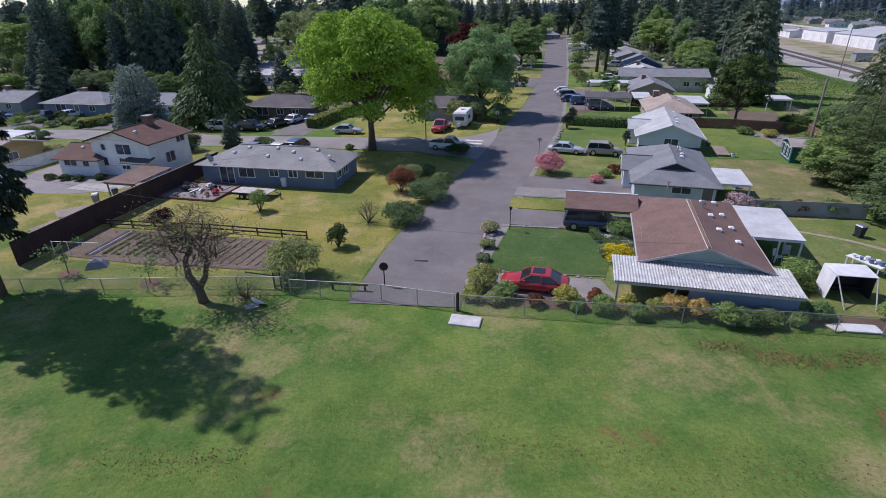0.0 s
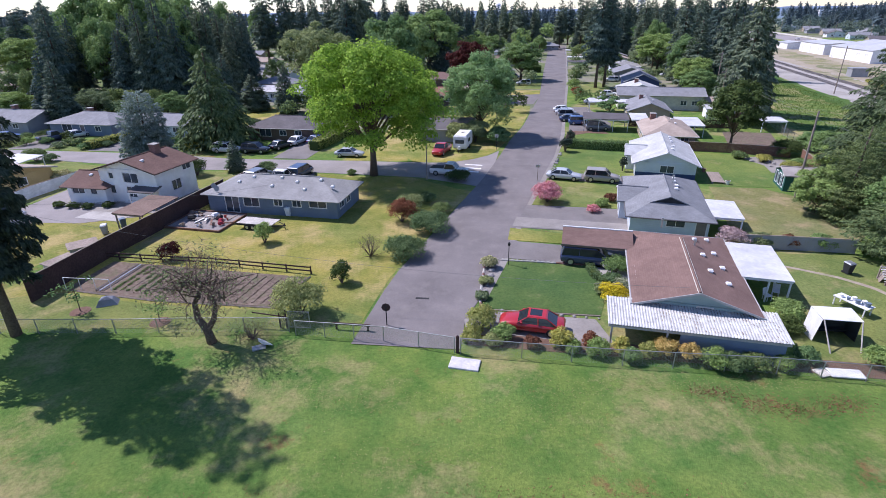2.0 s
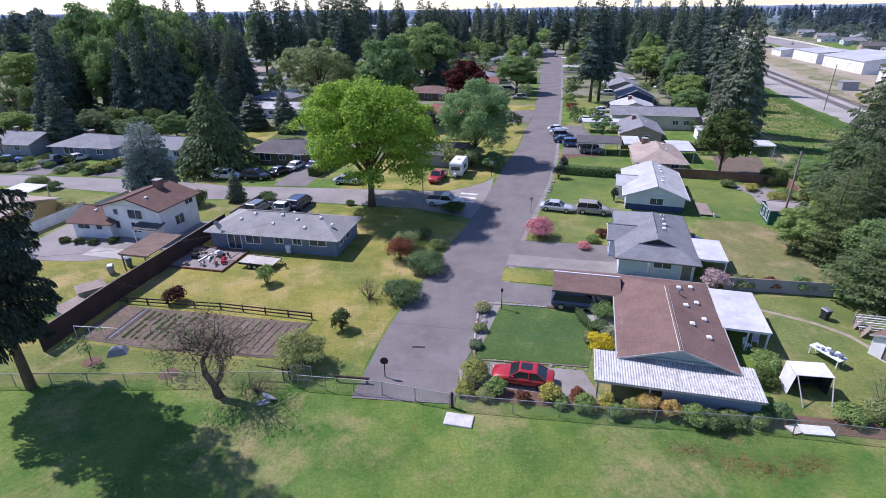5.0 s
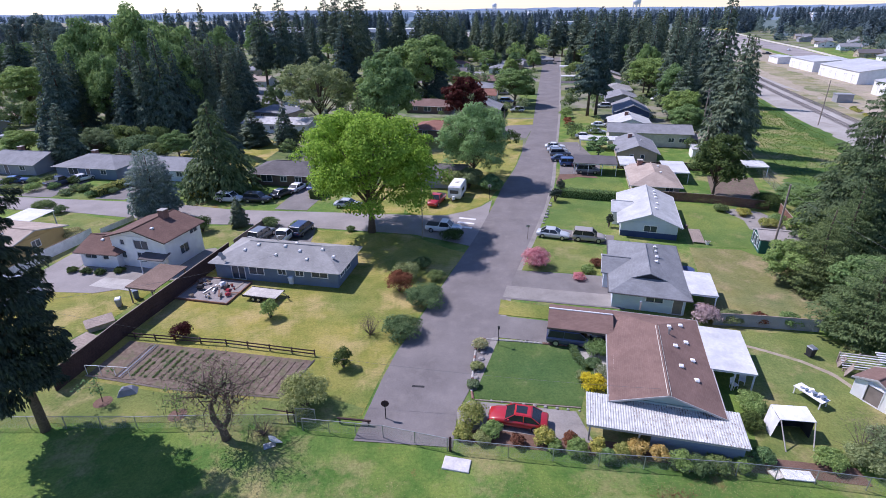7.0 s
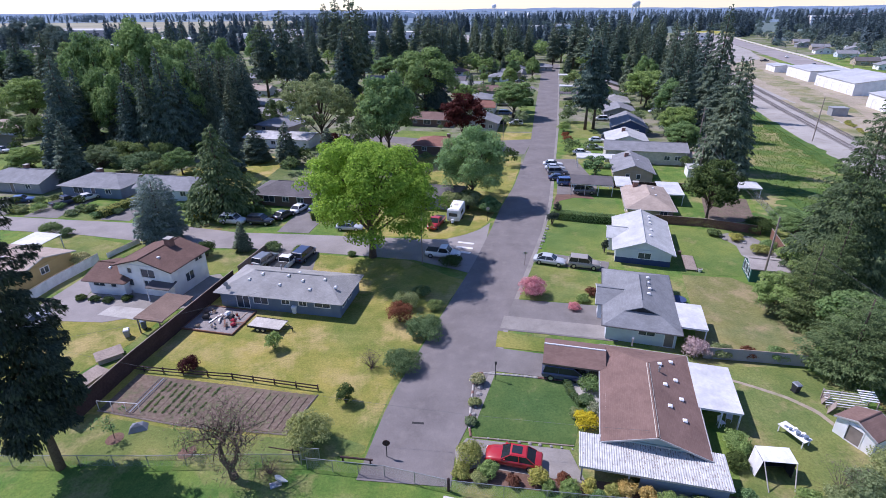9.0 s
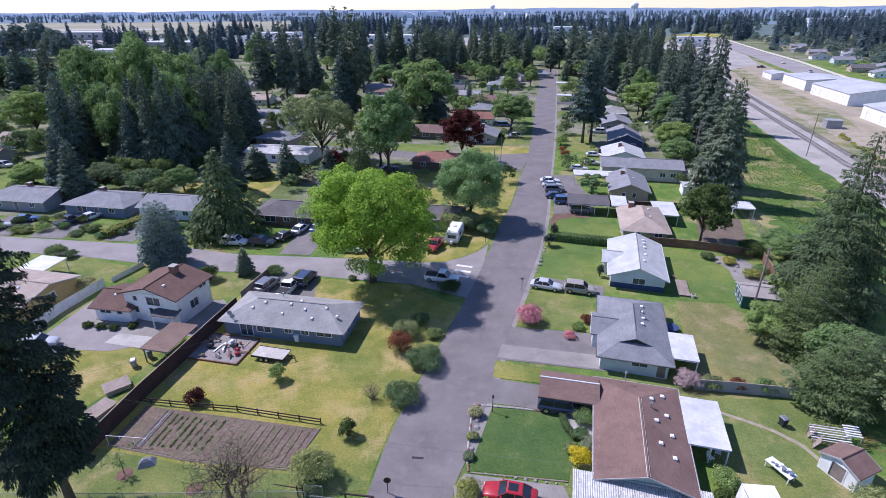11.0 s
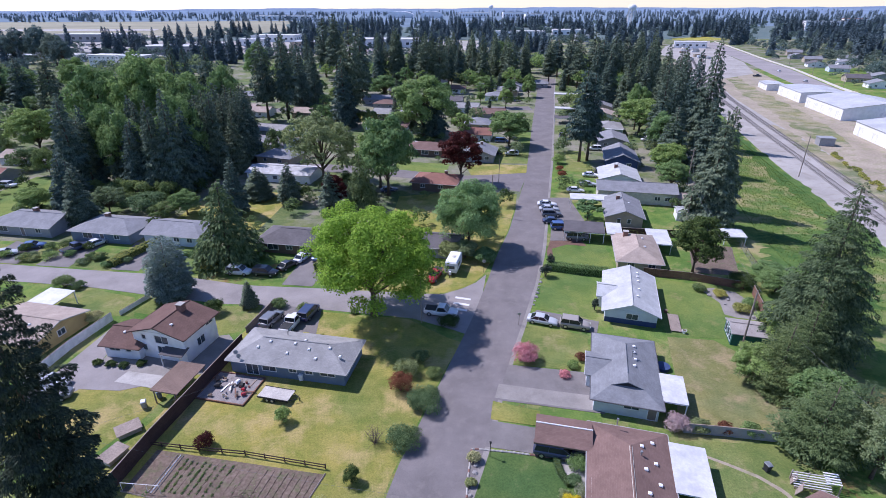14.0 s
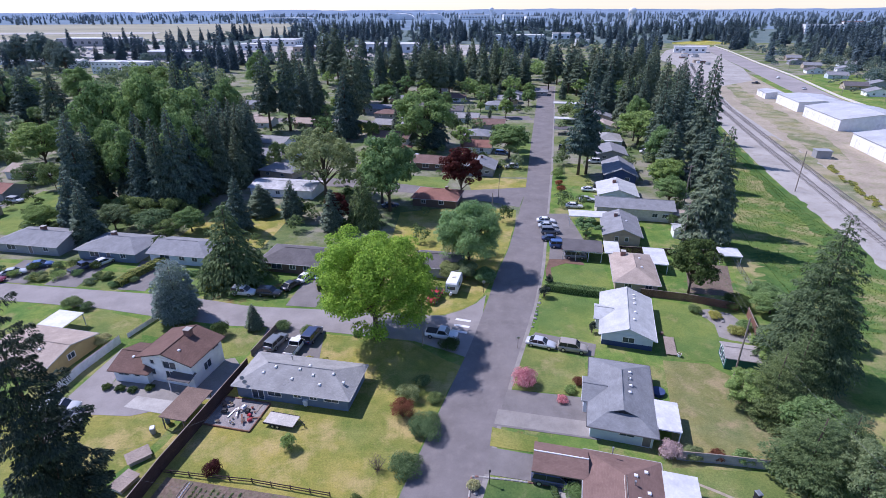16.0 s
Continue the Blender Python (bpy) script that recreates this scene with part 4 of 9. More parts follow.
house("house", "house with long white patched roof", -44, 147, -12, 19, 9, 2.7, 0.9, SIDE_WHITE, PATCHED, {"f": [BIG(-5), W1(-1), BIG(4)]}, axis="x")

house("porch", "grey-roofed porch gable on the pale house", 21.2, 56.4, -15.8, 2.6, 4.6, 2.28, 0.85, SIDE_PALE, ROOF_SLATE, {"l": [DOOR(0.6), W1(-1.2)]}, axis="x", over=0.35, gutter=False, category="porch", fascia=EAVE_WHITE)
house("porch", "white-roofed porch gable on the pale blue house", 28.2, 76.2, -16.5, 2.4, 4.4, 2.28, 0.85, SIDE_WHITE, ROOF_WHITE, {"l": [DOOR(0.6), W1(-1.2)]}, axis="x", over=0.35, gutter=False, category="porch", fascia=EAVE_WHITE)

# rows of houses further off
FAR = [(-176, 266, 20, 14, 11, "WHITE"), (-184, 284, 20, 13, 11, "GREY"), (62, 184, -12, 10, 12, "GREY"), (67, 205, -12, 10, 12, "WHITE"), (72, 228, -12, 11, 12, "TAN"), (77, 250, -12, 10, 12, "GREY"), (83, 276, -12, 10, 12, "WHITE"), (90, 304, -12, 10, 12, "DARK"),
       (15, 195, -12, 11, 9, "RED"), (16.5, 214, -12, 10, 11, "GREY"), (23, 235, -12, 14, 9, "BROWN"), (14, 250, -12, 11, 9, "WHITE"), (32, 284, -12, 12, 10, "GREY"), (40, 302, -12, 11, 10, "WHITE"), (46, 316, -12, 10, 10, "GREY"),
       (-17, 190, -14, 13, 9, "RED"), (-19, 211, -14, 17, 10, "BROWN"), (-21, 236, -14, 13, 9, "WHITE"), (-24, 262, -14, 12, 9, "BROWN"), (-57, 183, -20, 14, 10, "GREY"), (-64, 204, -20, 14, 10, "WHITE"), (-50, 165, -20, 12, 9, "GREY"), (7, 270, -12, 12, 9, "DARK"), (-81, 243, -10, 12, 9, "TAN"), (30, 328, -12, 12, 9, "GREY"),
       (-58, 240, -10, 12, 9, "TAN"), (-30, 275, -10, 13, 9, "GREY"), (-5, 280, -10, 12, 9, "DARK"), (-70, 275, -10, 13, 9, "GREY"), (-90, 250, -10, 12, 9, "TAN"), (-122, 205, -10, 13, 9, "WHITE"), (-128, 225, -10, 13, 9, "GREY"),
       (-135, 250, -10, 13, 9, "GREY"), (-122, 128, -10, 12, 8, "GREY"), (-128, 146, -10, 12, 8, "RED"), (-132, 166, -10, 12, 8, "TAN"), (10, 310, -12, 12, 9, "BROWN"), (-20, 305, -12, 12, 9, "GREY"), (120, 318, -12, 12, 10, "GREY"), (100, 262, -12, 9, 11, "GREY"),
       (84, 196, -12, 8, 9, "TAN"), (-100, 290, -10, 13, 9, "GREY"), (62, 330, -12, 11, 9, "GREY"), (0, 335, -12, 12, 9, "TAN"), (-45, 330, -12, 13, 9, "WHITE")]
ROOFS = {"GREY": (ROOF_GREY, "grey"), "WHITE": (ROOF_BLUEGREY, "pale grey"), "TAN": (ROOF_TAN, "tan"), "DARK": (ROOF_DARK, "dark"), "BROWN": (ROOF_BROWN, "brown"), "RED": (ROOF_RED, "red-brown")}
WALLS = [SIDE_WHITE, SIDE_TAN, SIDE_GREY, SIDE_PALE]
for i, (x, y, a, w, l, k) in enumerate(FAR):
    house("house", f"single-storey suburban house with {ROOFS[k][1]} roof among trees", x, y, a, w, l, 2.6, 1.5, WALLS[i % 4], ROOFS[k][0],
          {"f": [W1(-w * 0.25), W1(w * 0.2)]}, axis="x" if w > l else "y", hips="fb" if i % 3 == 0 else "", group="houses further off", gutter=False)


# ---- trees and shrubs ----
def cloud(c, u, v):
    """Many small leaf-shaped faces: middles, half lengths, half widths."""
    n = len(c)
    pts = np.stack([c - u, c + v - 0.15 * u, c + u, c - v - 0.15 * u], 1).reshape(-1, 3)
    return pts, np.arange(4 * n).reshape(-1, 4)


def quick_mesh(name, pts, faces, material):
    me = bpy.data.meshes.new(name)
    me.from_pydata(pts.tolist(), [], faces.tolist())
    me.materials.append(material)
    return me


def unit(a):
    return a / np.maximum(np.linalg.norm(a, axis=-1, keepdims=True), 1e-9)


def fir_crown(rng, h, r, base, boughs, sprays, size, up=0.12, droop=0.34, ragged=0.3, taper=0.75, fan=0.62, hang=0.28, twigs=7):
    """Boughs set round the trunk in a spiral: each a drooping fan of sprays, with twigs that hang under it."""
    C, U, V = [], [], []
    for i in range(boughs):
        q = (i + rng.uniform(0, 1)) / boughs
        t = min(1 - (1 - q) ** 0.66, 0.985)
        z0 = base + (h - base) * t
        R = r * (min(1.0, 0.62 + 2.4 * t) * (1 - t) ** taper * rng.uniform(1 - ragged, 1 + 0.4 * ragged) + 0.03)
        az = i * 2.39996 + rng.normal(0, 0.25)
        rise = up + 0.55 * t * t
        k = int(sprays * (R / r) ** 1.15) + 12
        d = np.array([math.cos(az), math.sin(az), 0.0])
        side = np.array([-d[1], d[0], 0.0])
        twig = np.sqrt((rng.integers(0, twigs, k) + 0.5) / twigs)
        f = np.where(rng.uniform(0, 1, k) < 0.5, -1.0, 1.0) * rng.uniform(0, 1, k) ** 0.8
        w = fan * R * np.sin(math.pi * np.clip(twig, 0.12, 0.94)) * 0.55 + 0.12
        s = np.clip(twig + 0.4 * np.abs(f) * w / R + rng.normal(0, 0.02, k), 0.05, 1.08)
        p = d * (R * s)[:, None] + side * (f * w)[:, None]
        low = rng.uniform(0, 1, k) < hang
        p[:, 2] = z0 + R * (rise * s - droop * s * s) - 0.3 * np.abs(f * w) + rng.normal(0, 0.05, k) - low * size * rng.uniform(0.2, 0.9, k)
        u = d * np.ones((k, 1)) + side * (f * 0.9)[:, None] + rng.normal(0, 0.28, (k, 3))
        u[:, 2] += rise - 2 * droop * s - 0.15
        u = unit(np.where(low[:, None], u * 0.45 + [0, 0, -1.0], u))
        n = np.where(low[:, None], d + rng.normal(0, 0.5, (k, 3)), np.array([0, 0, 1.0]) + 0.25 * d + rng.normal(0, 0.38, (k, 3)))
        v = unit(np.cross(n, u))
        L = size * rng.uniform(0.55, 1.3, (k, 1)) * (0.62 + 0.38 * (1 - t))
        C.append(p), U.append(u * L), V.append(v * L * rng.uniform(0.26, 0.5, (k, 1)))
    return cloud(np.concatenate(C), np.concatenate(U), np.concatenate(V))


def leafy_crown(rng, h, r, base, clumps, leaves, size, flat=1.0, shell=0.7, clump=(0.18, 0.34), lobes=0, spread=1.0):
    """Lobes round the crown, each of several leafy clumps with gaps between. Also gives the clumps' middles."""
    mid, half = (h + base) / 2, (h - base) / 2
    m = lobes or max(6, clumps // 8)
    i = np.arange(m) + 0.5
    z = 1 - 1.52 * i / m
    a = i * 2.39996 + rng.normal(0, 0.2, m)
    d = np.stack([np.sqrt(1 - z * z) * np.cos(a), np.sqrt(1 - z * z) * np.sin(a), z], 1)
    lc = d * spread * rng.uniform(0.52, 0.76, (m, 1)) * np.array([r, r, half])
    lr = rng.uniform(0.27, 0.42, m)
    k = np.arange(clumps) % m
    e0 = unit(rng.normal(0, 1, (clumps, 3)) + 0.55 * d[k] + [0, 0, 0.2])
    cc = lc[k] + e0 * (lr[k] * rng.uniform(0.45, 1.0, clumps))[:, None] * np.array([r, r, min(half, r) * flat]) + np.array([0, 0, mid])
    rc = rng.uniform(*clump, (clumps, 1)) * r * 0.72
    n = leaves // clumps
    e = unit(rng.normal(0, 1, (clumps, n, 3)) + 0.3 * e0[:, None])
    e[..., 2] = np.where(e[..., 2] < -0.35, -e[..., 2] * 0.7, e[..., 2])
    p = cc[:, None] + e * rc[:, None] * rng.uniform(shell, 1.1, (clumps, n, 1)) * np.array([1, 1, 0.72 * flat])
    p, e = p.reshape(-1, 3), e.reshape(-1, 3)
    nrm = unit(e + rng.normal(0, 0.36, p.shape) + [0, 0, 0.3])
    u = unit(np.cross(nrm, rng.normal(0, 1, p.shape)))
    v = np.cross(nrm, u)
    L = size * rng.uniform(0.6, 1.3, (len(p), 1))
    return cloud(p, u * L, v * L * 0.62) + (cc,)


def trunk_geo(rng, h, r0, lean=0.0, limbs=(), n=9):
    g = Geo()
    zs = np.linspace(0, h, 6)
    pts = [(lean * z / h + rng.normal(0, 0.03) * (i > 0), rng.normal(0, 0.03) * (i > 0), z - 0.1 * (i == 0)) for i, z in enumerate(zs)]
    g.tube(pts, [r0 * (1.25 if i == 0 else 1 - 0.85 * i / 5) + 0.02 for i in range(6)], n)
    for c in limbs:
        c = Vector(c)
        z0 = min(h * 0.75, max(h * 0.18, c.z * 0.42))
        a = Vector((lean * z0 / h, 0, z0))
        m = a.lerp(c, 0.5) + Vector((0, 0, 0.12 * (c - a).length))
        k = r0 * 0.42
        g.tube([a, m, c], [k, k * 0.6, 0.03], 6)
    return g


TEMPLATES = {}
KINDS = {
    # kind: (height, radius, build)
    "fir": (24.0, 5.2, dict(fir=(1.2, 190, 78, 0.5), mat=NEEDLE_WOOD_HAZED, trunk=0.38)),
    "fir_fine": (32.0, 5.4, dict(fir=(4.5, 235, 440, 0.25), mat=NEEDLE, trunk=0.42, ragged=0.6, taper=0.3, up=0.2, droop=0.28, fan=0.6, hang=0.4)),
    "fir_light": (31.0, 9.4, dict(fir=(0.8, 380, 300, 0.29), mat=NEEDLE_MID, trunk=0.45, ragged=0.36, droop=0.4, taper=0.8)),
    "cedar": (14.0, 6.4, dict(fir=(0.3, 200, 240, 0.19), mat=NEEDLE_LIGHT, trunk=0.3, ragged=0.6, droop=0.25, up=0.3, taper=0.75, fan=0.6)),
    "fir_slim": (27.0, 4.6, dict(fir=(7.0, 120, 84, 0.52), mat=NEEDLE_WOOD_HAZED, trunk=0.36, ragged=0.5, taper=0.5, fan=0.7)),
    "weeping_fir": (18.0, 5.6, dict(fir=(0.6, 170, 90, 0.4), mat=NEEDLE_LIGHT, trunk=0.3, droop=0.75, ragged=0.4, hang=0.45)),
    "spruce": (11.0, 3.4, dict(fir=(0.3, 300, 70, 0.26), mat=NEEDLE_BLUE, trunk=0.2, droop=0.12, up=0.2, ragged=0.25, taper=0.36)),
    "maple": (18.6, 10.6, dict(leafy=(2.0, 260, 60000, 0.19), mat=LEAF_MAPLE, trunk=0.5, clump=(0.17, 0.28), lobes=34)),
    "broadleaf": (15.0, 6.2, dict(leafy=(1.4, 130, 15000, 0.25), mat=LEAF_GREEN, trunk=0.34, clump=(0.24, 0.4), lobes=18)),
    "greyleaf": (17.5, 9.5, dict(leafy=(4.0, 170, 15000, 0.26), mat=LEAF_GREY, trunk=0.4, clump=(0.15, 0.27), lobes=26)),
    "poplar": (17.5, 8.0, dict(leafy=(1.5, 150, 9000, 0.34), mat=LEAF_FAR_HAZED, trunk=0.4, clump=(0.2, 0.34), lobes=24)),
    "darkleaf": (11.6, 4.6, dict(leafy=(0.6, 110, 10000, 0.22), mat=LEAF_DARK, trunk=0.22, clump=(0.24, 0.4), lobes=16)),
    "maroonleaf": (14.5, 5.2, dict(leafy=(2.6, 110, 9000, 0.28), mat=LEAF_MAROON, trunk=0.3, clump=(0.24, 0.4), lobes=16)),
    "willow": (14.6, 6.4, dict(leafy=(0.0, 200, 36000, 0.17), mat=LEAF_WILLOW, trunk=0.3, clump=(0.22, 0.36), lobes=24)),
    "bush": (4.0, 3.0, dict(leafy=(0.05, 50, 4200, 0.16), mat=LEAF_SHRUB, trunk=0.08, clump=(0.34, 0.5), lobes=9)),
    "youngtree": (6.0, 2.0, dict(leafy=(1.2, 40, 1800, 0.17), mat=LEAF_GREEN, trunk=0.1, clump=(0.26, 0.42), lobes=8)),
}
TREE_WORDS = {
    "fir": ("tall dark green fir tree with drooping boughs", "fir tree"), "fir_fine": ("tall dark fir with a bare lower trunk beside the park fence", "fir tree"),
    "fir_light": ("broad light green conifer with dense drooping boughs", "conifer"), "fir_slim": ("slim tall fir with a bare lower trunk", "fir tree"),
    "cedar": ("bushy grey-green cedar with feathery boughs", "conifer"), "weeping_fir": ("weeping conifer with long hanging boughs", "conifer"), "spruce": ("blue-green spruce with a dense rounded cone", "spruce"),
    "maple": ("large bright green maple with a spreading crown", "maple tree"), "broadleaf": ("leafy green broadleaf tree in full leaf", "tree"),
    "greyleaf": ("wide grey-green tree with airy crown", "tree"), "darkleaf": ("dense dark-leaved round tree", "tree"), "poplar": ("large poplar beyond the store yards, tinted blue-grey with haze", "poplar"),
    "maroonleaf": ("maroon-leaved tree with an oval crown", "tree"), "youngtree": ("small young green tree", "tree"), "willow": ("soft light green leafy tree at the street corner", "tree"), "bush": ("large leafy garden bush between the houses", "bush"),
}


def tree(kind, x, y, h=None, r=None, turn=None, variants=3, label="", group=""):
    h0, r0, spec = KINDS[kind]
    h, r = h or h0, r or r0 * (h or h0) / h0
    v = random.randrange(variants)
    m = at(x, y, 0, random.uniform(0, 360) if turn is None else turn, r / r0, r / r0, h / h0)
    if (kind, v) in TEMPLATES:
        first = TEMPLATES[kind, v]
        back = Matrix.Diagonal((1 / first.scale.x, 1 / first.scale.y, 1 / first.scale.z, 1))
        return tagged(copy_thing(first, m @ back), label or TREE_WORDS[kind][0], "", group)
    rng = np.random.default_rng(11 + v + 7 * list(KINDS).index(kind))
    t = thing("tree", label or TREE_WORDS[kind][0], TREE_WORDS[kind][1], None, group)
    limbs = ()
    if "fir" in spec:
        pts, fs = fir_crown(rng, h0, r0, *spec["fir"], **{k: spec[k] for k in ("up", "droop", "ragged", "taper", "fan", "hang") if k in spec})
        g = trunk_geo(rng, h0 * 0.97, spec["trunk"])
    else:
        base, cl, lv, size = spec["leafy"]
        pts, fs, cc = leafy_crown(rng, h0, r0, base, cl, lv, size, clump=spec["clump"], lobes=spec["lobes"])
        g = trunk_geo(rng, h0 * 0.7, spec["trunk"], limbs=cc[:26])
    part("trunk", g, BARK, t, "rough brown trunk", smooth=True)
    crown = new("crown", quick_mesh("crown", pts, fs, spec["mat"]))
    crown.parent = t
    t.matrix_basis = m
    TEMPLATES[kind, v] = t
    return t


def shrub(x, y, r, h, material, label, category="shrub", leaves=700, size=0.11, seed=None, group="", squash=1.0, turn=0):
    rng = np.random.default_rng(seed if seed is not None else int(abs(x * 131 + y * 17)) + 3)
    pts, fs, cc = leafy_crown(rng, h, r, 0.02, 30, int(leaves * 2.2), size * 0.66, clump=(0.5, 0.68), lobes=10, spread=0.72)
    pts[:, 2] = np.maximum(pts[:, 2], 0.02)
    t = thing("shrub", label, category, at(x, y, 0, turn, 1, squash, 1), group)
    f = new("foliage", quick_mesh("foliage", pts, fs, material))
    f.parent = t
    g = Geo()
    for c in cc[:7]:
        g.tube([(0.02 * c[0], 0.02 * c[1], -0.05), tuple(c * 0.55), tuple(c * 0.95)], [0.05 * h / 2, 0.025 * h / 2, 0.008], 5)
    part("branching", g, BARK, t)
    return t


def hedge(pts, width, height, material, label, leaves_per_m=260, size=0.11):
    """A clipped hedge along a line."""
    rng = np.random.default_rng(int(abs(pts[0][0] * 10 + pts[0][1])))
    line = resample(pts, 200)
    seg = np.hypot(*(np.array(pts[-1]) - pts[0]))
    n = int(seg * leaves_per_m)
    k = rng.integers(0, 199, n)
    p = line[k] + (line[k + 1] - line[k]) * rng.uniform(0, 1, (n, 1))
    d = unit(line[k + 1] - line[k])
    nx = np.stack([-d[:, 1], d[:, 0]], 1)
    face = rng.integers(0, 3, n)
    wob = 1 + 0.08 * np.sin(k * 0.35) + rng.normal(0, 0.04, n)
    off = np.where(face == 0, -width / 2, np.where(face == 1, width / 2, rng.uniform(-width / 2, width / 2, n))) * wob
    z = np.where(face == 2, height * wob, rng.uniform(0.02, 1, n) * height)
    c = np.concatenate([p + nx * off[:, None], z[:, None]], 1)
    nn = np.concatenate([nx * np.where(face == 0, -1, np.where(face == 1, 1, 0))[:, None], np.where(face == 2, 1.0, 0.1)[:, None]], 1)
    nn = unit(nn + rng.normal(0, 0.5, c.shape))
    u = unit(np.cross(nn, rng.normal(0, 1, c.shape)))
    L = size * rng.uniform(0.7, 1.3, (n, 1))
    pts3, fs = cloud(c, u * L, np.cross(nn, u) * L * 0.6)
    t = thing("hedge", label, "hedge")
    f = new("foliage", quick_mesh("foliage", pts3, fs, material))
    f.parent = t
    core = Geo()
    q = resample(pts, 14)
    for a, b in zip(q[:-1], q[1:]):
        e = unit(b - a)
        o = np.array([-e[1], e[0]]) * (width / 2 - 0.12)
        core.prism([tuple(a + o), tuple(a - o), tuple(b - o), tuple(b + o)], -0.05, height - 0.12)
    part("inner_growth", core, LEAF_DARK, t)
    return t


random.seed(5)
# single trees
tree("maple", -10.3, 72.4, 18.2, 10.4, turn=40, variants=1)
tree("willow", 6.5, 97.5, 14.6, 6.4)
tree("spruce", -45.3, 78.6, 11.2, 4.0, variants=1)
tree("weeping_fir", -40.5, 92.5, 16.8, 7.8, variants=1)
tree("greyleaf", -32, 142, 18.5, 10.5)
tree("broadleaf", -12.8, 131, 20.5, 7.4)
tree("broadleaf", -15.5, 137, 17, 6.4)
tree("maroonleaf", 6.6, 141, 14.5, 5.4, variants=1)
tree("broadleaf", 25.6, 183, 12.5, 7.2, label="dense round dark green street tree")
tree("fir_slim", 45.2, 162.4, 29, 5.0)
tree("fir_slim", 48.0, 163.4, 27, 5.0)
tree("darkleaf", 47.4, 86.0, 11.2, 4.3, variants=1)
tree("fir", 59.8, 107.6, 26.0, 6.2)
tree("fir", 66.5, 117.0, 25, 5.2)
tree("broadleaf", 63, 134, 8, 4.5)
tree("broadleaf", 66, 146, 10, 5)
tree("fir", 76, 178, 29, 5.5)
tree("fir_fine", -31.8, 32.2, 32.5, 3.85, turn=20, variants=1)
tree("fir_light", 53.0, 61.8, 25.6, 7.8, turn=0, variants=1)
tree("cedar", 43.6, 53.4, 10.5, 5.0, turn=120)
tree("cedar", 48.5, 56.5, 12.0, 4.4, turn=30)
tree("broadleaf", 42.0, 55.5, 5.2, 3.0)
tree("broadleaf", 45.5, 49.0, 6.5, 3.6)
tree("cedar", 42.2, 43.4, 9.2, 5.6, turn=75)
tree("cedar", 47.5, 45.0, 8.0, 4.6, turn=200)
tree("greyleaf", 45.5, 39.5, 8.0, 4.0)
tree("broadleaf", 50.5, 64, 6.0, 3.6)
tree("broadleaf", 57.6, 68.6, 3.6, 3.0)
tree("broadleaf", 58.6, 78.6, 4.2, 3.4)
tree("broadleaf", 60, 83, 3.2, 3.0)
tree("greyleaf", 62, 70, 7, 4)
tree("fir", -31.2, 75.3, 5.0, 1.7, label="small dark drooping conifer beside the court")
tree("youngtree", 35, 113, 5.0, 3.0, label="small spreading light green tree by the parked cars")
tree("fir", -25.5, 118, 11, 3.4)
tree("fir", -48, 118, 14, 3.8)
tree("maroonleaf", -24.6, 120, 9, 2.6, variants=1)
tree("weeping_fir", -18.5, 121, 14, 5.2, variants=1)
tree("fir", -37, 125, 11, 3.6)
tree("fir", -88, 119, 15, 4.2)
tree("greyleaf", -79, 119, 6.5, 4.2)
tree("bush", -70, 120, 4.6, 5.0)
tree("broadleaf", -60, 118, 6.0, 3.4)
tree("bush", -65, 116, 3.4, 3.0)
tree("fir", -80.5, 111.5, 13.5, 4.4)
tree("broadleaf", -97, 120, 6.5, 4.0)
tree("spruce", -109, 160, 14, 5.5, variants=1)


def scatter(kinds, poly, count, hmin, hmax, gap, seed, keep=lambda x, y: True):
    rnd = random.Random(seed)
    xs, ys = [p[0] for p in poly], [p[1] for p in poly]
    done, tries = [], 0
    while len(done) < count and tries < count * 60:
        tries += 1
        x, y = rnd.uniform(min(xs), max(xs)), rnd.uniform(min(ys), max(ys))
        inside = False
        for (x1, y1), (x2, y2) in zip(poly, poly[1:] + poly[:1]):
            if (y1 > y) != (y2 > y) and x < (x2 - x1) * (y - y1) / (y2 - y1) + x1:
                inside = not inside
        if inside and keep(x, y) and all(math.hypot(x - a, y - b) > gap for a, b in done):
            done.append((x, y))
            k = rnd.choice(kinds)
            tree(k, x, y, rnd.uniform(hmin, hmax) * (0.75 if "leaf" in k and "fir" not in k else 1), group="wood behind the houses")


HOUSES = [(ob.matrix_basis.translation.x, ob.matrix_basis.translation.y) for ob in scene.collection.objects if ob.name.startswith("house") and ob.parent is None]


def free(x, y):
    if any(math.hypot(x - a, y - b) < 9.5 for a, b in HOUSES):
        return False
    left = np.interp(y, [p[1] for p in MAIN_L], [p[0] for p in MAIN_L]) - 4
    right = np.interp(y, [p[1] for p in MAIN_R], [p[0] for p in MAIN_R]) + 4
    return not (left < x < right) or y > 370


def wood(kind, x, y, h, r):
    """A tree of the woods between the houses, kept clear of their walls."""
    for a, b in HOUSES:
        d = math.hypot(x - a, y - b)
        if d < 7.5:
            x, y = a + (x - a) * 7.5 / max(d, 0.5), b + (y - b) * 7.5 / max(d, 0.5)
    if kind == "broadleaf" and h < 9:
        kind = "bush"
    tree(kind, x, y, h, max(r * 1.2, h * 0.185), group="trees between the houses")


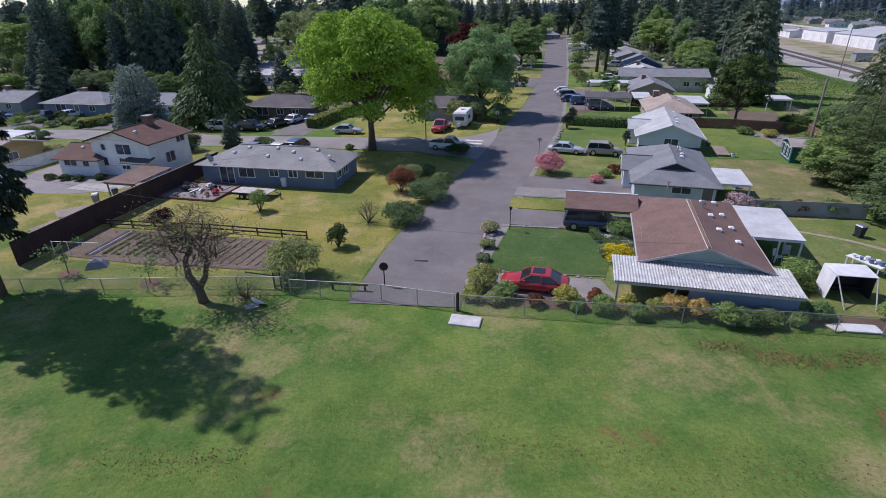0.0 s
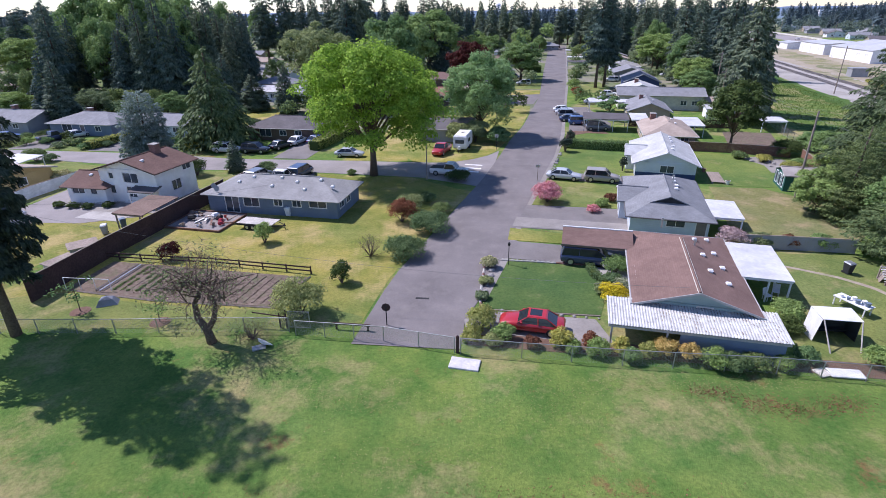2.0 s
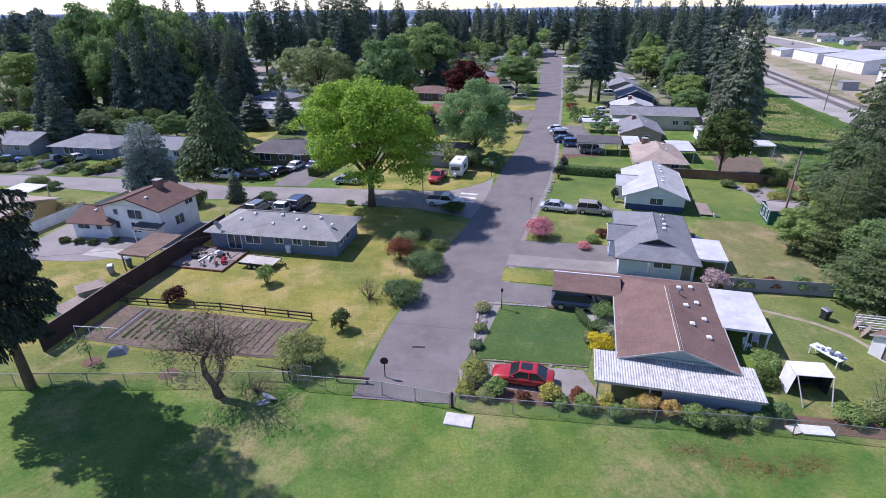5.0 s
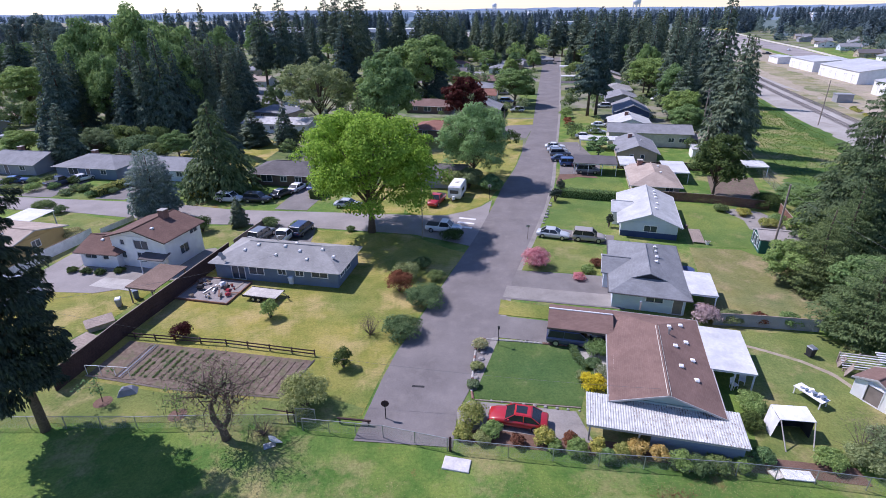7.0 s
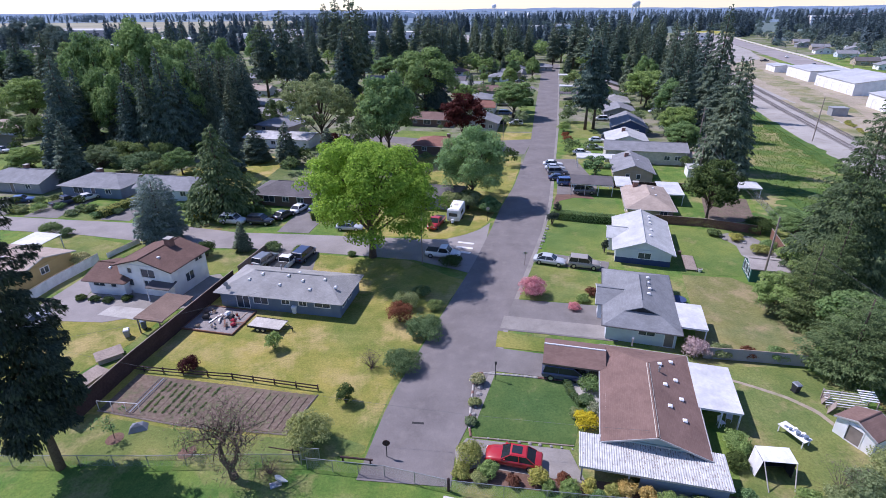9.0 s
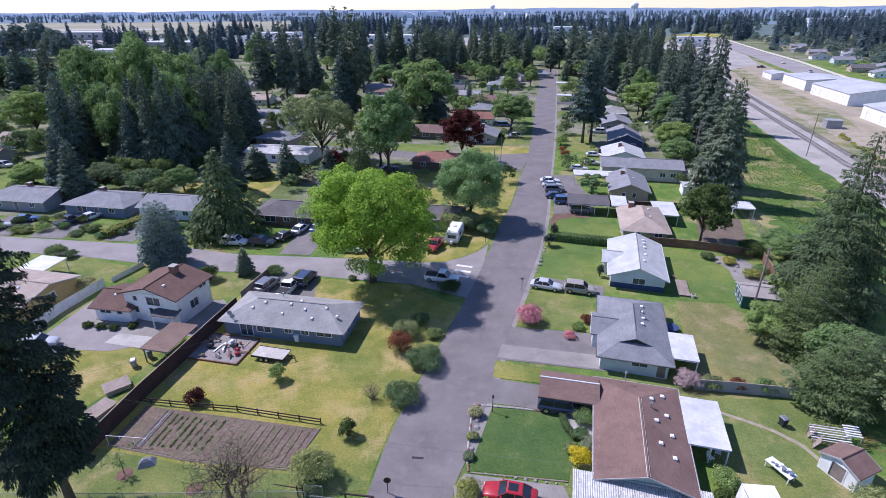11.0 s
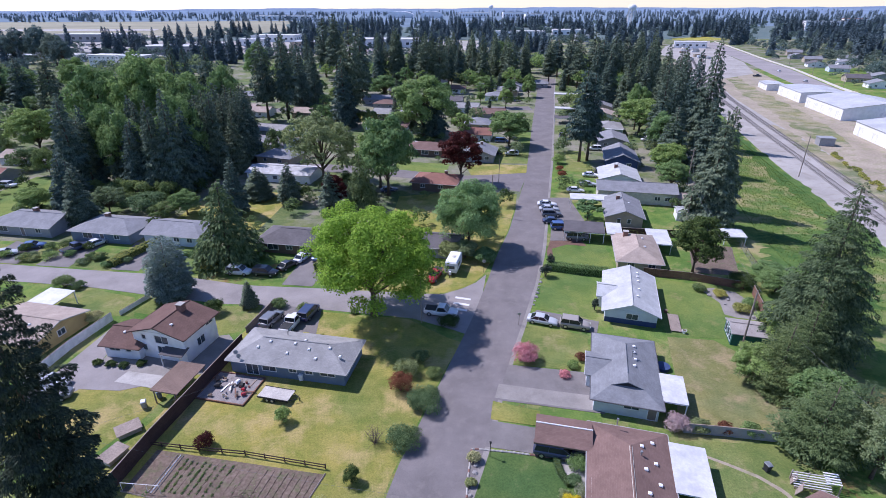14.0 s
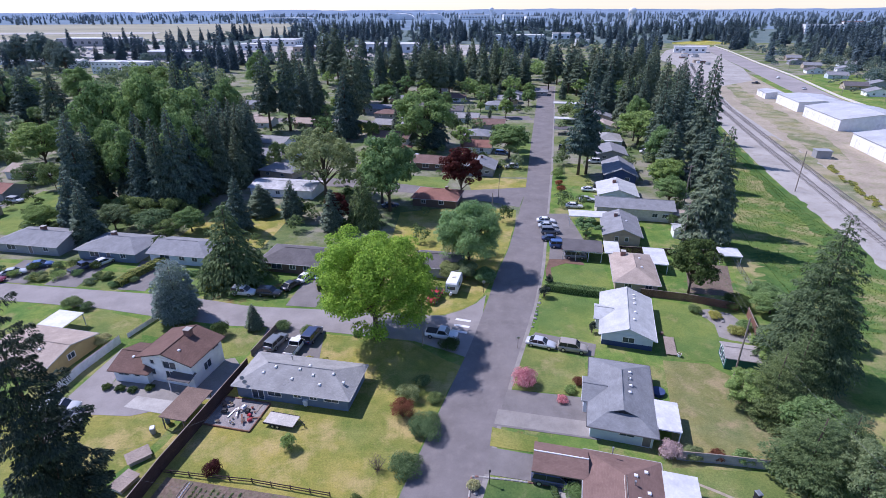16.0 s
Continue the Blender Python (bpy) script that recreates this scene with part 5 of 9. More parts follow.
wood("fir", -172.3, 243.0, 27.8, 6.7)
wood("fir", -195.4, 256.7, 24.7, 7.1)
wood("fir", -229.5, 288.1, 21.6, 7.3)
wood("broadleaf", -194.6, 295.5, 20.7, 6.8)
wood("broadleaf", -132.3, 173.3, 16.1, 6.5)
wood("fir", -101.1, 143.8, 24.8, 3.6)
wood("fir", -95.6, 142.7, 22.0, 3.2)
wood("broadleaf", -91.2, 146.6, 22.0, 4.6)
wood("broadleaf", -108.1, 172.7, 29.0, 7.6)
wood("broadleaf", -92.0, 166.0, 28.5, 6.6)
wood("broadleaf", -92.7, 172.3, 32.3, 7.6)
wood("broadleaf", -81.0, 170.0, 28.0, 7.7)
wood("broadleaf", -85.1, 141.0, 20.0, 4.6)
wood("fir", -72.6, 133.1, 25.1, 3.7)
wood("fir", -68.0, 133.0, 27.2, 3.7)
wood("broadleaf", -69.9, 143.1, 24.0, 4.8)
wood("fir", -80.6, 138.6, 19.0, 4.7)
wood("fir", -69.1, 153.4, 22.9, 5.2)
wood("fir", -66.8, 145.5, 22.8, 3.3)
wood("fir", -62.8, 148.0, 23.0, 3.3)
wood("broadleaf", -79.7, 203.1, 25.5, 4.9)
wood("fir", -70.1, 178.7, 20.3, 5.1)
wood("fir", -61.3, 163.8, 22.7, 3.7)
wood("fir", -88.9, 212.9, 33.6, 4.1)
wood("fir", -97.1, 213.1, 31.6, 4.6)
wood("fir", -112.4, 235.1, 32.7, 3.5)
wood("fir_slim", -73.6, 231.5, 33.6, 4.0)
wood("fir_slim", -64.8, 231.3, 34.9, 5.5)
wood("fir", -63.4, 252.4, 31.2, 4.9)
wood("fir", -60.1, 266.4, 28.1, 4.5)
wood("fir", -67.6, 291.0, 33.0, 4.9)
wood("broadleaf", -107.8, 332.0, 26.1, 6.3)
wood("broadleaf", -55.2, 178.3, 7.9, 2.8)
wood("fir_slim", -77.2, 381.8, 38.4, 5.6)
wood("fir_slim", -66.8, 367.3, 41.1, 5.4)
wood("fir", -37.5, 216.4, 28.3, 5.6)
wood("fir_slim", -34.7, 221.5, 39.6, 4.8)
wood("fir_slim", -37.7, 273.3, 36.2, 4.7)
wood("fir", -35.5, 340.6, 31.5, 4.3)
wood("fir_slim", -25.5, 340.2, 34.0, 4.3)
wood("fir", -23.0, 340.1, 30.9, 5.0)
wood("broadleaf", -28.1, 289.5, 11.8, 6.8)
wood("fir_slim", -12.2, 339.7, 32.1, 4.3)
wood("fir_slim", -6.4, 311.2, 30.6, 5.3)
wood("fir_slim", 1.8, 310.9, 30.0, 5.3)
wood("fir_slim", 7.0, 323.1, 25.5, 4.8)
wood("fir", 13.9, 350.8, 23.5, 4.4)
wood("fir_slim", 23.4, 350.4, 15.7, 4.4)
wood("broadleaf", -5.4, 199.3, 21.9, 9.2)
wood("fir", -1.0, 199.1, 20.5, 5.2)
wood("fir", -11.4, 210.6, 10.2, 3.7)
wood("fir_slim", 37.2, 444.2, 21.5, 4.6)
wood("fir_slim", 45.8, 424.9, 25.8, 4.4)
wood("fir_slim", 46.4, 337.3, 26.5, 5.0)
wood("fir", 55.2, 349.1, 22.4, 4.4)
wood("broadleaf", 53.2, 443.4, 19.3, 7.4)
wood("broadleaf", 6.2, 225.7, 7.2, 2.9)
wood("broadleaf", 25.1, 338.2, 5.8, 4.3)
wood("broadleaf", 27.7, 305.9, 9.3, 5.2)
wood("fir_slim", 70.7, 343.5, 27.0, 4.3)
wood("fir_slim", 82.6, 374.7, 27.4, 4.7)
wood("fir_slim", 81.6, 335.9, 30.6, 5.0)
wood("fir_slim", 84.1, 324.5, 27.2, 4.8)
wood("fir_slim", 95.6, 335.3, 31.2, 5.0)
wood("fir_slim", 97.7, 323.9, 28.7, 5.5)
wood("fir_slim", 107.9, 334.8, 30.5, 5.0)
wood("fir_slim", 118.7, 346.4, 27.8, 5.1)
wood("fir_slim", 125.8, 351.2, 25.5, 4.4)
wood("fir", 124.3, 312.3, 29.3, 4.6)
for x, y, h in ((112, 247, 29), (102, 229, 28), (112, 286, 28), (103, 267, 28), (86, 243, 27), (82, 259, 27), (86, 294, 28), (70, 153, 19), (94, 252, 24), (106, 240, 25), (96, 216, 23), (91, 202, 24), (88, 228, 22), (78, 148, 20)):
    wood("fir", x, y, h, 5.0)
wood("fir", 101.5, 240.5, 30.5, 5.2)
wood("fir", 101.9, 222.8, 27.6, 5.4)
wood("fir", 100.1, 207.4, 30.5, 4.6)
wood("fir", 91.3, 178.1, 35.4, 5.2)
wood("fir", 84.0, 190.0, 21.3, 4.6)
wood("broadleaf", 78.7, 198.7, 13.9, 7.0)
wood("broadleaf", 73.5, 168.1, 14.0, 4.5)
wood("broadleaf", 90.8, 268.9, 13.8, 5.2)
wood("broadleaf", 78.6, 208.0, 17.7, 3.7)
wood("broadleaf", 64.2, 248.2, 7.8, 5.9)
wood("broadleaf", -21.8, 210.9, 8.0, 2.3)
wood("broadleaf", -46.8, 221.9, 8.3, 2.9)
wood("broadleaf", -32.3, 221.4, 5.9, 2.4)
wood("fir", -91, 125.5, 11.5, 4.6)
wood("fir", -46.2, 129.1, 8.5, 3.9)
wood("fir", -92.1, 130.1, 4.7, 2.1)
wood("broadleaf", -81.2, 127.9, 5.4, 2.9)
wood("broadleaf", -90.3, 132.2, 4.0, 2.4)
wood("broadleaf", -76.7, 127.8, 5.1, 3.2)
wood("broadleaf", -68.6, 127.6, 5.4, 2.3)
wood("broadleaf", -126.1, 157.6, 6.3, 3.9)
wood("broadleaf", -115.3, 151.8, 7.9, 3.1)
wood("broadleaf", -145.0, 173.6, 6.8, 2.7)
wood("broadleaf", -160.6, 345.7, 13.7, 5.0)
wood("broadleaf", -177.4, 358.8, 14.9, 7.5)
wood("broadleaf", -212.6, 403.0, 11.9, 6.7)
wood("greyleaf", 9.1, 338.8, 8.5, 4.3)
# The poplars' blue-grey is distance haze carried by their leaf colour.
for x, y, h in ((-352, 500, 30), (-368, 492, 28), (-338, 480, 29), (-322, 470, 25), (-308, 458, 22), (-384, 498, 24)):
    tree("poplar", x, y, h, h * 0.4, label="large poplar beyond the store yards, tinted blue-grey with haze", group="far poplars")
scatter(["fir", "fir_slim", "fir", "fir"], [(-106, 136), (-84, 131), (-62, 138), (-58, 160), (-72, 205), (-100, 205)], 34, 17, 26, 5.0, 3, free)
scatter(["broadleaf", "fir", "broadleaf"], [(-240, 130), (-140, 130), (-150, 300), (-300, 320)], 26, 10, 24, 11, 5, free)
scatter(["broadleaf", "youngtree", "fir", "fir_slim"], [(8, 186), (60, 178), (90, 320), (20, 330)], 18, 6, 13, 9, 9, free)
scatter(["broadleaf", "youngtree", "fir"], [(-60, 200), (0, 200), (12, 330), (-80, 330)], 16, 6, 16, 12, 6, free)


# ---- far woods, one mass each ----
def far_woods(name, material, label, fir_like, count, seed, box, hmin, hmax, keep, boughs=62, sprays=13, size=1.5):
    rng = np.random.default_rng(seed)
    if fir_like:
        pts, fs = fir_crown(rng, 24, 5.0, 1.0, boughs, sprays, size, ragged=0.35)
    else:
        pts, fs, _ = leafy_crown(rng, 13, 6.5, 0.6, 36, 360, 0.8, clump=(0.36, 0.52), lobes=12, spread=0.9)
    x, y = rng.uniform(box[0], box[1], count * 6), box[2] + (box[3] - box[2]) * rng.uniform(0, 1, count * 6) ** 1.3
    ok = keep(x, y)
    x, y = x[ok][:count], y[ok][:count]
    n = len(x)
    s = rng.uniform(hmin, hmax, n) / (24 if fir_like else 13)
    a = rng.uniform(0, math.tau, n)
    ca, sa = np.cos(a)[:, None], np.sin(a)[:, None]
    P = np.empty((n, len(pts), 3))
    P[..., 0] = (pts[:, 0] * ca - pts[:, 1] * sa) * s[:, None] + x[:, None]
    P[..., 1] = (pts[:, 0] * sa + pts[:, 1] * ca) * s[:, None] + y[:, None]
    P[..., 2] = pts[:, 2] * s[:, None]
    F = fs[None] + (np.arange(n) * len(pts))[:, None, None]
    ob = new(name, quick_mesh(name, P.reshape(-1, 3), F.reshape(-1, 4), material))
    tagged(ob, label, "woods", kind="stuff")


def open_land(x, y):
    rail = np.interp(y, [70, 207, 275, 345, 450, 560, 700, 800], [78, 106, 122, 144, 186, 214, 285, 330])
    road = np.interp(y, [p[1] for p in ROAD_FAR], [p[0] for p in ROAD_FAR])
    corridor = (x > rail) & (x < road + 6) & (y < 790)
    field = ((y > 820) & (y < 1100) & (x < -0.46 * y)) | ((y > 1000) & (y < 1850) & (x < -0.26 * y))
    yards = (y > 560) & (y < 820) & (x < 60) & (np.sin(x * 0.021) + np.sin(y * 0.05) > -0.5)
    hangars = (y > 1900) & (y < 2500) & (x > -500) & (x < 420)
    view = np.abs(x) < y * 1.05 + 60
    return ~corridor & ~field & ~yards & ~hangars & view


def near_gardens(x, y):
    ok = open_land(x, y) & (x < 68 + 0.28 * (y - 120))
    for a, b in HOUSES:
        ok &= np.hypot(x - a, y - b) > 7.8
    left = np.interp(y, [p[1] for p in MAIN_L], [p[0] for p in MAIN_L])
    right = np.interp(y, [p[1] for p in MAIN_R], [p[0] for p in MAIN_R])
    ok &= (x < left - 2.5) | (x > right + 2)
    cross = np.interp(x, [p[0] for p in CROSS_FAR], [p[1] for p in CROSS_FAR])
    ok &= (y > cross + 14) | (x > 20)
    ok &= ~((x > -22) & (x < 28) & (y > 130) & (y < 160)) & ~((x < 46) & (y > 238) & (y < 266)) & ~((x > 22) & (x < 40) & (y < 130))
    return ok


far_woods("garden_bushes", LEAF_SHRUB, "garden bushes between the houses", False, 380, 31, (-170, 120, 100, 345), 1.4, 4.2, near_gardens)
far_woods("dark_garden_bushes", LEAF_DARK, "dark garden bushes between the houses", False, 170, 32, (-170, 120, 104, 345), 1.4, 4.6, near_gardens)
far_woods("light_garden_trees", LEAF_GREY, "small pale garden trees between the houses", False, 60, 33, (-170, 120, 150, 345), 4, 8, near_gardens)


def street_clear(x, y):
    mid = np.interp(y, [p[1] for p in MAIN_L], [p[0] + 5 for p in MAIN_L])
    return open_land(x, y) & ~((np.abs(x - mid) < 8) & (y < 372))


def beyond_road(x, y):
    return (x > 42 + np.interp(y, [100, 257, 314, 414, 508, 660, 736], [196, 226, 241, 276, 303, 351, 374])) & (x < 1.05 * y + 60)


def patchy(x, y):
    """Woods in stands, with streets and gardens open between them."""
    return street_clear(x, y) & (np.sin(x * 0.031 + 1.3 * np.sin(y * 0.017)) + np.sin(y * 0.037 + 1.1 * np.sin(x * 0.023)) > 0.0)


def gardens_far(x, y):
    return street_clear(x, y) & (np.sin(x * 0.11) + np.sin(y * 0.09 + x * 0.03) > -0.4)


far_woods("fir_wood", NEEDLE_WOOD_HAZED, "tall dark fir stands at the end of the street", True, 46, 20, (-110, 175, 345, 450), 20, 31, patchy, 120, 40, 0.7)
far_woods("street_leafy_woods", LEAF_GREEN, "green broadleaf trees at the end of the street", False, 80, 27, (-110, 175, 318, 450), 6, 13, street_clear)
# From here outward the foliage colours carry the distance haze.
far_woods("far_fir_woods", NEEDLE_FAR_HAZED, "distant fir stands tinted with blue haze", True, 800, 21, (-800, 1000, 440, 1300), 17, 29, patchy)
far_woods("far_leafy_woods", LEAF_FAR_HAZED, "distant broadleaf trees tinted with blue haze", False, 850, 22, (-1000, 1200, 360, 1500), 6, 13, gardens_far)
far_woods("side_woods", LEAF_FAR_HAZED, "leafy gardens across the far road", False, 180, 24, (205, 700, 150, 640), 5, 11, beyond_road)
far_woods("side_fir_woods", NEEDLE_FAR_HAZED, "scattered firs across the far road", True, 70, 25, (225, 800, 300, 760), 11, 20, beyond_road)
# Paler grey-green leaves imitate the haze over the left-hand woods.
far_woods("left_woods", LEAF_GREY, "leafy trees between the left-hand houses, paled for haze", False, 120, 26, (-420, -138, 120, 420), 6, 14, open_land)
far_woods("farther_woods", NEEDLE_HAZE, "far woods before the horizon, paled with blue haze", True, 2100, 23, (-3400, 3400, 1250, 3600), 14, 24, open_land, 30, 8, 2.4)


def roadside(x, y):
    edge = np.interp(y, [100, 257, 314, 414, 508, 660, 736], [196, 226, 241, 276, 303, 351, 374])
    return (x > edge + 7) & (x < edge + 110)


# These bushes take the far leaf colour, with haze tinted into it.
far_woods("roadside_bushes", LEAF_FAR_HAZED, "low garden bushes across the far road", False, 230, 41, (200, 460, 200, 640), 1.5, 5.0, roadside)


# ---- cars ----
PAINTS = {"red": ((0.42, 0.012, 0.018), "bright red"), "silver": ((0.5, 0.52, 0.55), "silver"), "white": ((0.78, 0.78, 0.8), "white"), "tan": ((0.36, 0.32, 0.28), "champagne"),
          "navy": ((0.03, 0.045, 0.11), "dark blue"), "black": ((0.02, 0.02, 0.024), "black"), "grey": ((0.17, 0.18, 0.2), "dark grey"), "blue": ((0.06, 0.12, 0.3), "blue"), "maroon": ((0.2, 0.015, 0.03), "dark red")}
PAINT_MATS = {}
CARS = {}
LAMP = plain("lamp_lens", (0.7, 0.7, 0.68), 0.15)
TAIL = plain("tail_lens", (0.35, 0.015, 0.015), 0.2)
SHAPES = {
    # kind: length, half width, belt, roof, cabin bottom from-to, cabin top from-to
    "sedan": (4.75, 0.89, 0.93, 1.43, (-1.85, 1.05), (-1.05, 0.25)),
    "suv": (4.7, 0.93, 1.08, 1.74, (-2.2, 1.15), (-1.95, 0.4)),
    "van": (4.9, 0.96, 1.05, 1.76, (-2.35, 1.75), (-2.1, 0.7)),
    "pickup": (5.4, 0.95, 1.08, 1.78, (-0.6, 1.35), (-0.35, 0.65)),
}


def car(kind, paint, x, y, heading, where, sunroof=False):
    m = at(x, y, 0.045, heading)
    label = f"{PAINTS[paint][1]} {kind} parked {where}"
    if (kind, paint) in CARS:
        return tagged(copy_thing(CARS[kind, paint], m), label)
    if paint not in PAINT_MATS:
        PAINT_MATS[paint] = car_paint(f"{PAINTS[paint][1].replace(' ', '_')}_car_paint", PAINTS[paint][0])
    pm = PAINT_MATS[paint]
    L, hw, belt, roof, cb, ct = SHAPES[kind]
    t = thing("car", label, "car", m)
    CARS[kind, paint] = t
    h = L / 2

    def ring(x, zb, zt, w, round_=0.14):
        r = min(round_, (zt - zb) / 3)
        return [(x, -w + r, zb), (x, w - r, zb), (x, w, zb + r), (x, w, (zb + zt) / 2 + 0.08), (x, w - r * 0.5, zt - r * 0.4), (x, w - r * 1.6, zt),
                (x, -w + r * 1.6, zt), (x, -w + r * 0.5, zt - r * 0.4), (x, -w, (zb + zt) / 2 + 0.08), (x, -w, zb + r)]

    hood = belt - (0.1 if kind != "pickup" else 0.05)
    tail = belt - (0.02 if kind == "sedan" else 0)
    body = Geo().loft([ring(-h, 0.42, tail - 0.14, hw * 0.86), ring(-h + 0.12, 0.3, tail - 0.02, hw * 0.95), ring(-h + 0.9, 0.24, tail, hw), ring(0, 0.22, belt, hw),
                       ring(h - 1.25, 0.24, belt - 0.02, hw), ring(h - 0.6, 0.25, hood, hw * 0.96), ring(h - 0.12, 0.32, hood - 0.14, hw * 0.86), ring(h, 0.4, hood - 0.26, hw * 0.74)])
    part("body", body, pm, t, smooth=True)
    tw = hw * (0.74 if kind == "sedan" else 0.84)

    def cab(z0, z1, grow):
        a0, a1 = cb[0] - grow, cb[1] + grow
        b0, b1 = ct[0] - grow, ct[1] + grow
        w0, w1 = hw - 0.07 + grow, tw + grow
        return [(a0, -w0, z0), (a1, -w0, z0), (a1, w0, z0), (a0, w0, z0)], [(b0, -w1, z1), (b1, -w1, z1), (b1, w1, z1), (b0, w1, z1)]

    lo, hi = cab(belt - 0.06, roof - 0.05, 0.0)
    part("glazing", Geo().loft([lo, hi]), CAR_GLASS, t, "dark tinted glass")
    rg = Geo().loft([[(ct[0] - 0.06, -tw - 0.03, roof - 0.07), (ct[1] + 0.06, -tw - 0.03, roof - 0.07), (ct[1] + 0.06, tw + 0.03, roof - 0.07), (ct[0] - 0.06, tw + 0.03, roof - 0.07)],
                     [(ct[0] + 0.05, -tw + 0.06, roof), (ct[1] - 0.08, -tw + 0.06, roof), (ct[1] - 0.08, tw - 0.06, roof), (ct[0] + 0.05, tw - 0.06, roof)]])
    part("roof", rg, pm, t)
    for i in range(4):
        part("pillar", Geo().tube([lo[i], hi[i]], [0.045, 0.04], 5), pm, t)
    if kind != "pickup":
        xm = (ct[0] + ct[1]) / 2
        for s in (-1, 1):
            part("pillar", Geo().tube([(xm - 0.1, s * (hw - 0.06), belt - 0.05), (xm - 0.05, s * (tw + 0.012), roof - 0.05)], [0.04, 0.035], 5), pm, t)
    else:
        part("bed_floor", Geo().box(-h + 0.14, -hw + 0.14, belt - 0.02, cb[0] - 0.1, hw - 0.14, belt + 0.012), DARK, t, "dark open load bed")
    if sunroof:
        part("sunroof", Geo().box(ct[0] + 0.35, -0.42, roof - 0.01, ct[1] - 0.1, 0.42, roof + 0.012), CAR_GLASS, t, "dark glass sunroof")
    rw = 0.33 if kind == "sedan" else 0.37
    for sx in (-h + 0.95, h - 0.95):
        for s in (-1, 1):
            w = part("wheel", Geo().tube([(sx, s * (hw - 0.2), rw), (sx, s * (hw - 0.18), rw), (sx, s * (hw - 0.0), rw), (sx, s * (hw + 0.02), rw)], [rw - 0.04, rw, rw, rw - 0.04], 18), BLACK, t)
            part("rim", Geo().tube([(sx, s * (hw - 0.05), rw), (sx, s * (hw + 0.03), rw)], [rw * 0.66, rw * 0.6], 12), RIM, w, "pale alloy rim")
    for s in (-1, 1):
        part("headlight", Geo().box(h - 0.2, s * hw * 0.58 - 0.16, hood - 0.36, h - 0.02, s * hw * 0.58 + 0.16, hood - 0.2), LAMP, t)
        part("tail_light", Geo().box(-h - 0.012, s * hw * 0.62 - 0.15, tail - 0.34, -h + 0.1, s * hw * 0.62 + 0.15, tail - 0.2), TAIL, t)
        part("mirror", Geo().box(cb[1] - 0.42, s * (hw + 0.06) - 0.08, belt, cb[1] - 0.27, s * (hw + 0.06) + 0.08, belt + 0.13), pm, t)
    return t


car("sedan", "red", 6.2, 32.3, 166, "on the concrete strip beside the lawn", True)
car("sedan", "silver", 16.4, 69.6, -20, "on the driveway")
car("suv", "tan", 21.2, 68.3, -17, "nose to tail on the driveway")
car("van", "navy", 13.0, 43.2, -14, "under the brown carport")
car("pickup", "white", 0.5, 72.3, -14, "at the stop line by the crossing")
car("pickup", "red", -0.6, 84.8, -110, "beside the caravan")
car("suv", "white", -37.0, 87.0, -8, "on the verge under the weeping conifer")
car("suv", "black", -32.0, 86.6, -10, "on the shaded verge")
car("sedan", "black", -28.6, 89.6, 60, "on the shaded driveway")
car("sedan", "white", -26.5, 93.0, 70, "on the driveway of the brown house")
car("sedan", "blue", -23.2, 93.6, 70, "on the driveway of the brown house")
car("van", "navy", -20.8, 72.4, 75, "behind the blue house")
car("pickup", "white", -22.8, 69.4, 78, "behind the blue house")
car("suv", "grey", -26.2, 70.6, 70, "behind the blue house beside bins")
car("pickup", "navy", -74.2, 98.0, 60, "on a ranch house driveway")
car("sedan", "white", -71.3, 100.6, 60, "on a ranch house driveway")
car("sedan", "blue", -84.0, 99.5, 20, "on a driveway by the hedge")
car("sedan", "silver", -87.0, 96.0, 20, "on a driveway by the hedge")
car("sedan", "maroon", -89.0, 92.8, 10, "at the edge of the street")
car("sedan", "silver", -15.6, 83.4, -8, "at the far edge of the side street")
car("pickup", "grey", -49.5, 53.2, 10, "on the driveway of the white house")
car("suv", "silver", -51.0, 55.6, 10, "on the driveway of the white house")
for i, (x, y, k, p) in enumerate(((27.2, 122.0, "sedan", "white"), (27.0, 118.6, "sedan", "silver"), (26.9, 115.2, "suv", "grey"), (26.4, 110.8, "sedan", "navy"), (27.5, 107.2, "suv", "blue"), (29.8, 105.6, "sedan", "black"), (29.6, 101.6, "suv", "grey"))):
    car(k, p, x, y, -8 + 3 * (i % 3), "in a row beside the street")
car("suv", "white", 24.8, 170.5, 170, "in front of a grey house")
car("sedan", "silver", 41.5, 137.5, -10, "beside the white-roofed house")
car("sedan", "white", 36.8, 132.5, -10, "by the street")
car("sedan", "navy", -13.0, 134.0, 20, "beside the red-roofed house")
car("van", "white", 33, 214, 170, "in a far driveway")
car("sedan", "black", 19.5, 171.5, 170, "on a green lawn by the street")
car("van", "blue", 80.5, 234.0, 78, "behind a far house")
car("sedan", "white", 44.5, 146.0, -12, "beside the white-roofed house")
car("suv", "black", 48.5, 148.0, -12, "beside the navy house")
car("pickup", "grey", 47.0, 196.0, 78, "at the far street edge")
car("sedan", "tan", 95.0, 270.0, -10, "on the grass under the firs")
car("sedan", "white", 104.0, 268.0, -10, "on the grass under the firs")

rnd_cars = random.Random(77)
for x, y, a, w, l, k in FAR:
    if rnd_cars.random() < 0.75 and y < 300:
        side = -1 if x > MAIN_R[-1][0] - (368 - y) * 0.23 else 1
        car(rnd_cars.choice(["sedan", "suv", "sedan", "van"]), rnd_cars.choice(["silver", "white", "grey", "black", "blue", "tan"]), x + side * (w / 2 + 3.0), y - l / 2 - rnd_cars.uniform(0, 3), a + rnd_cars.choice([0, 90, 180]), "beside a house further off")


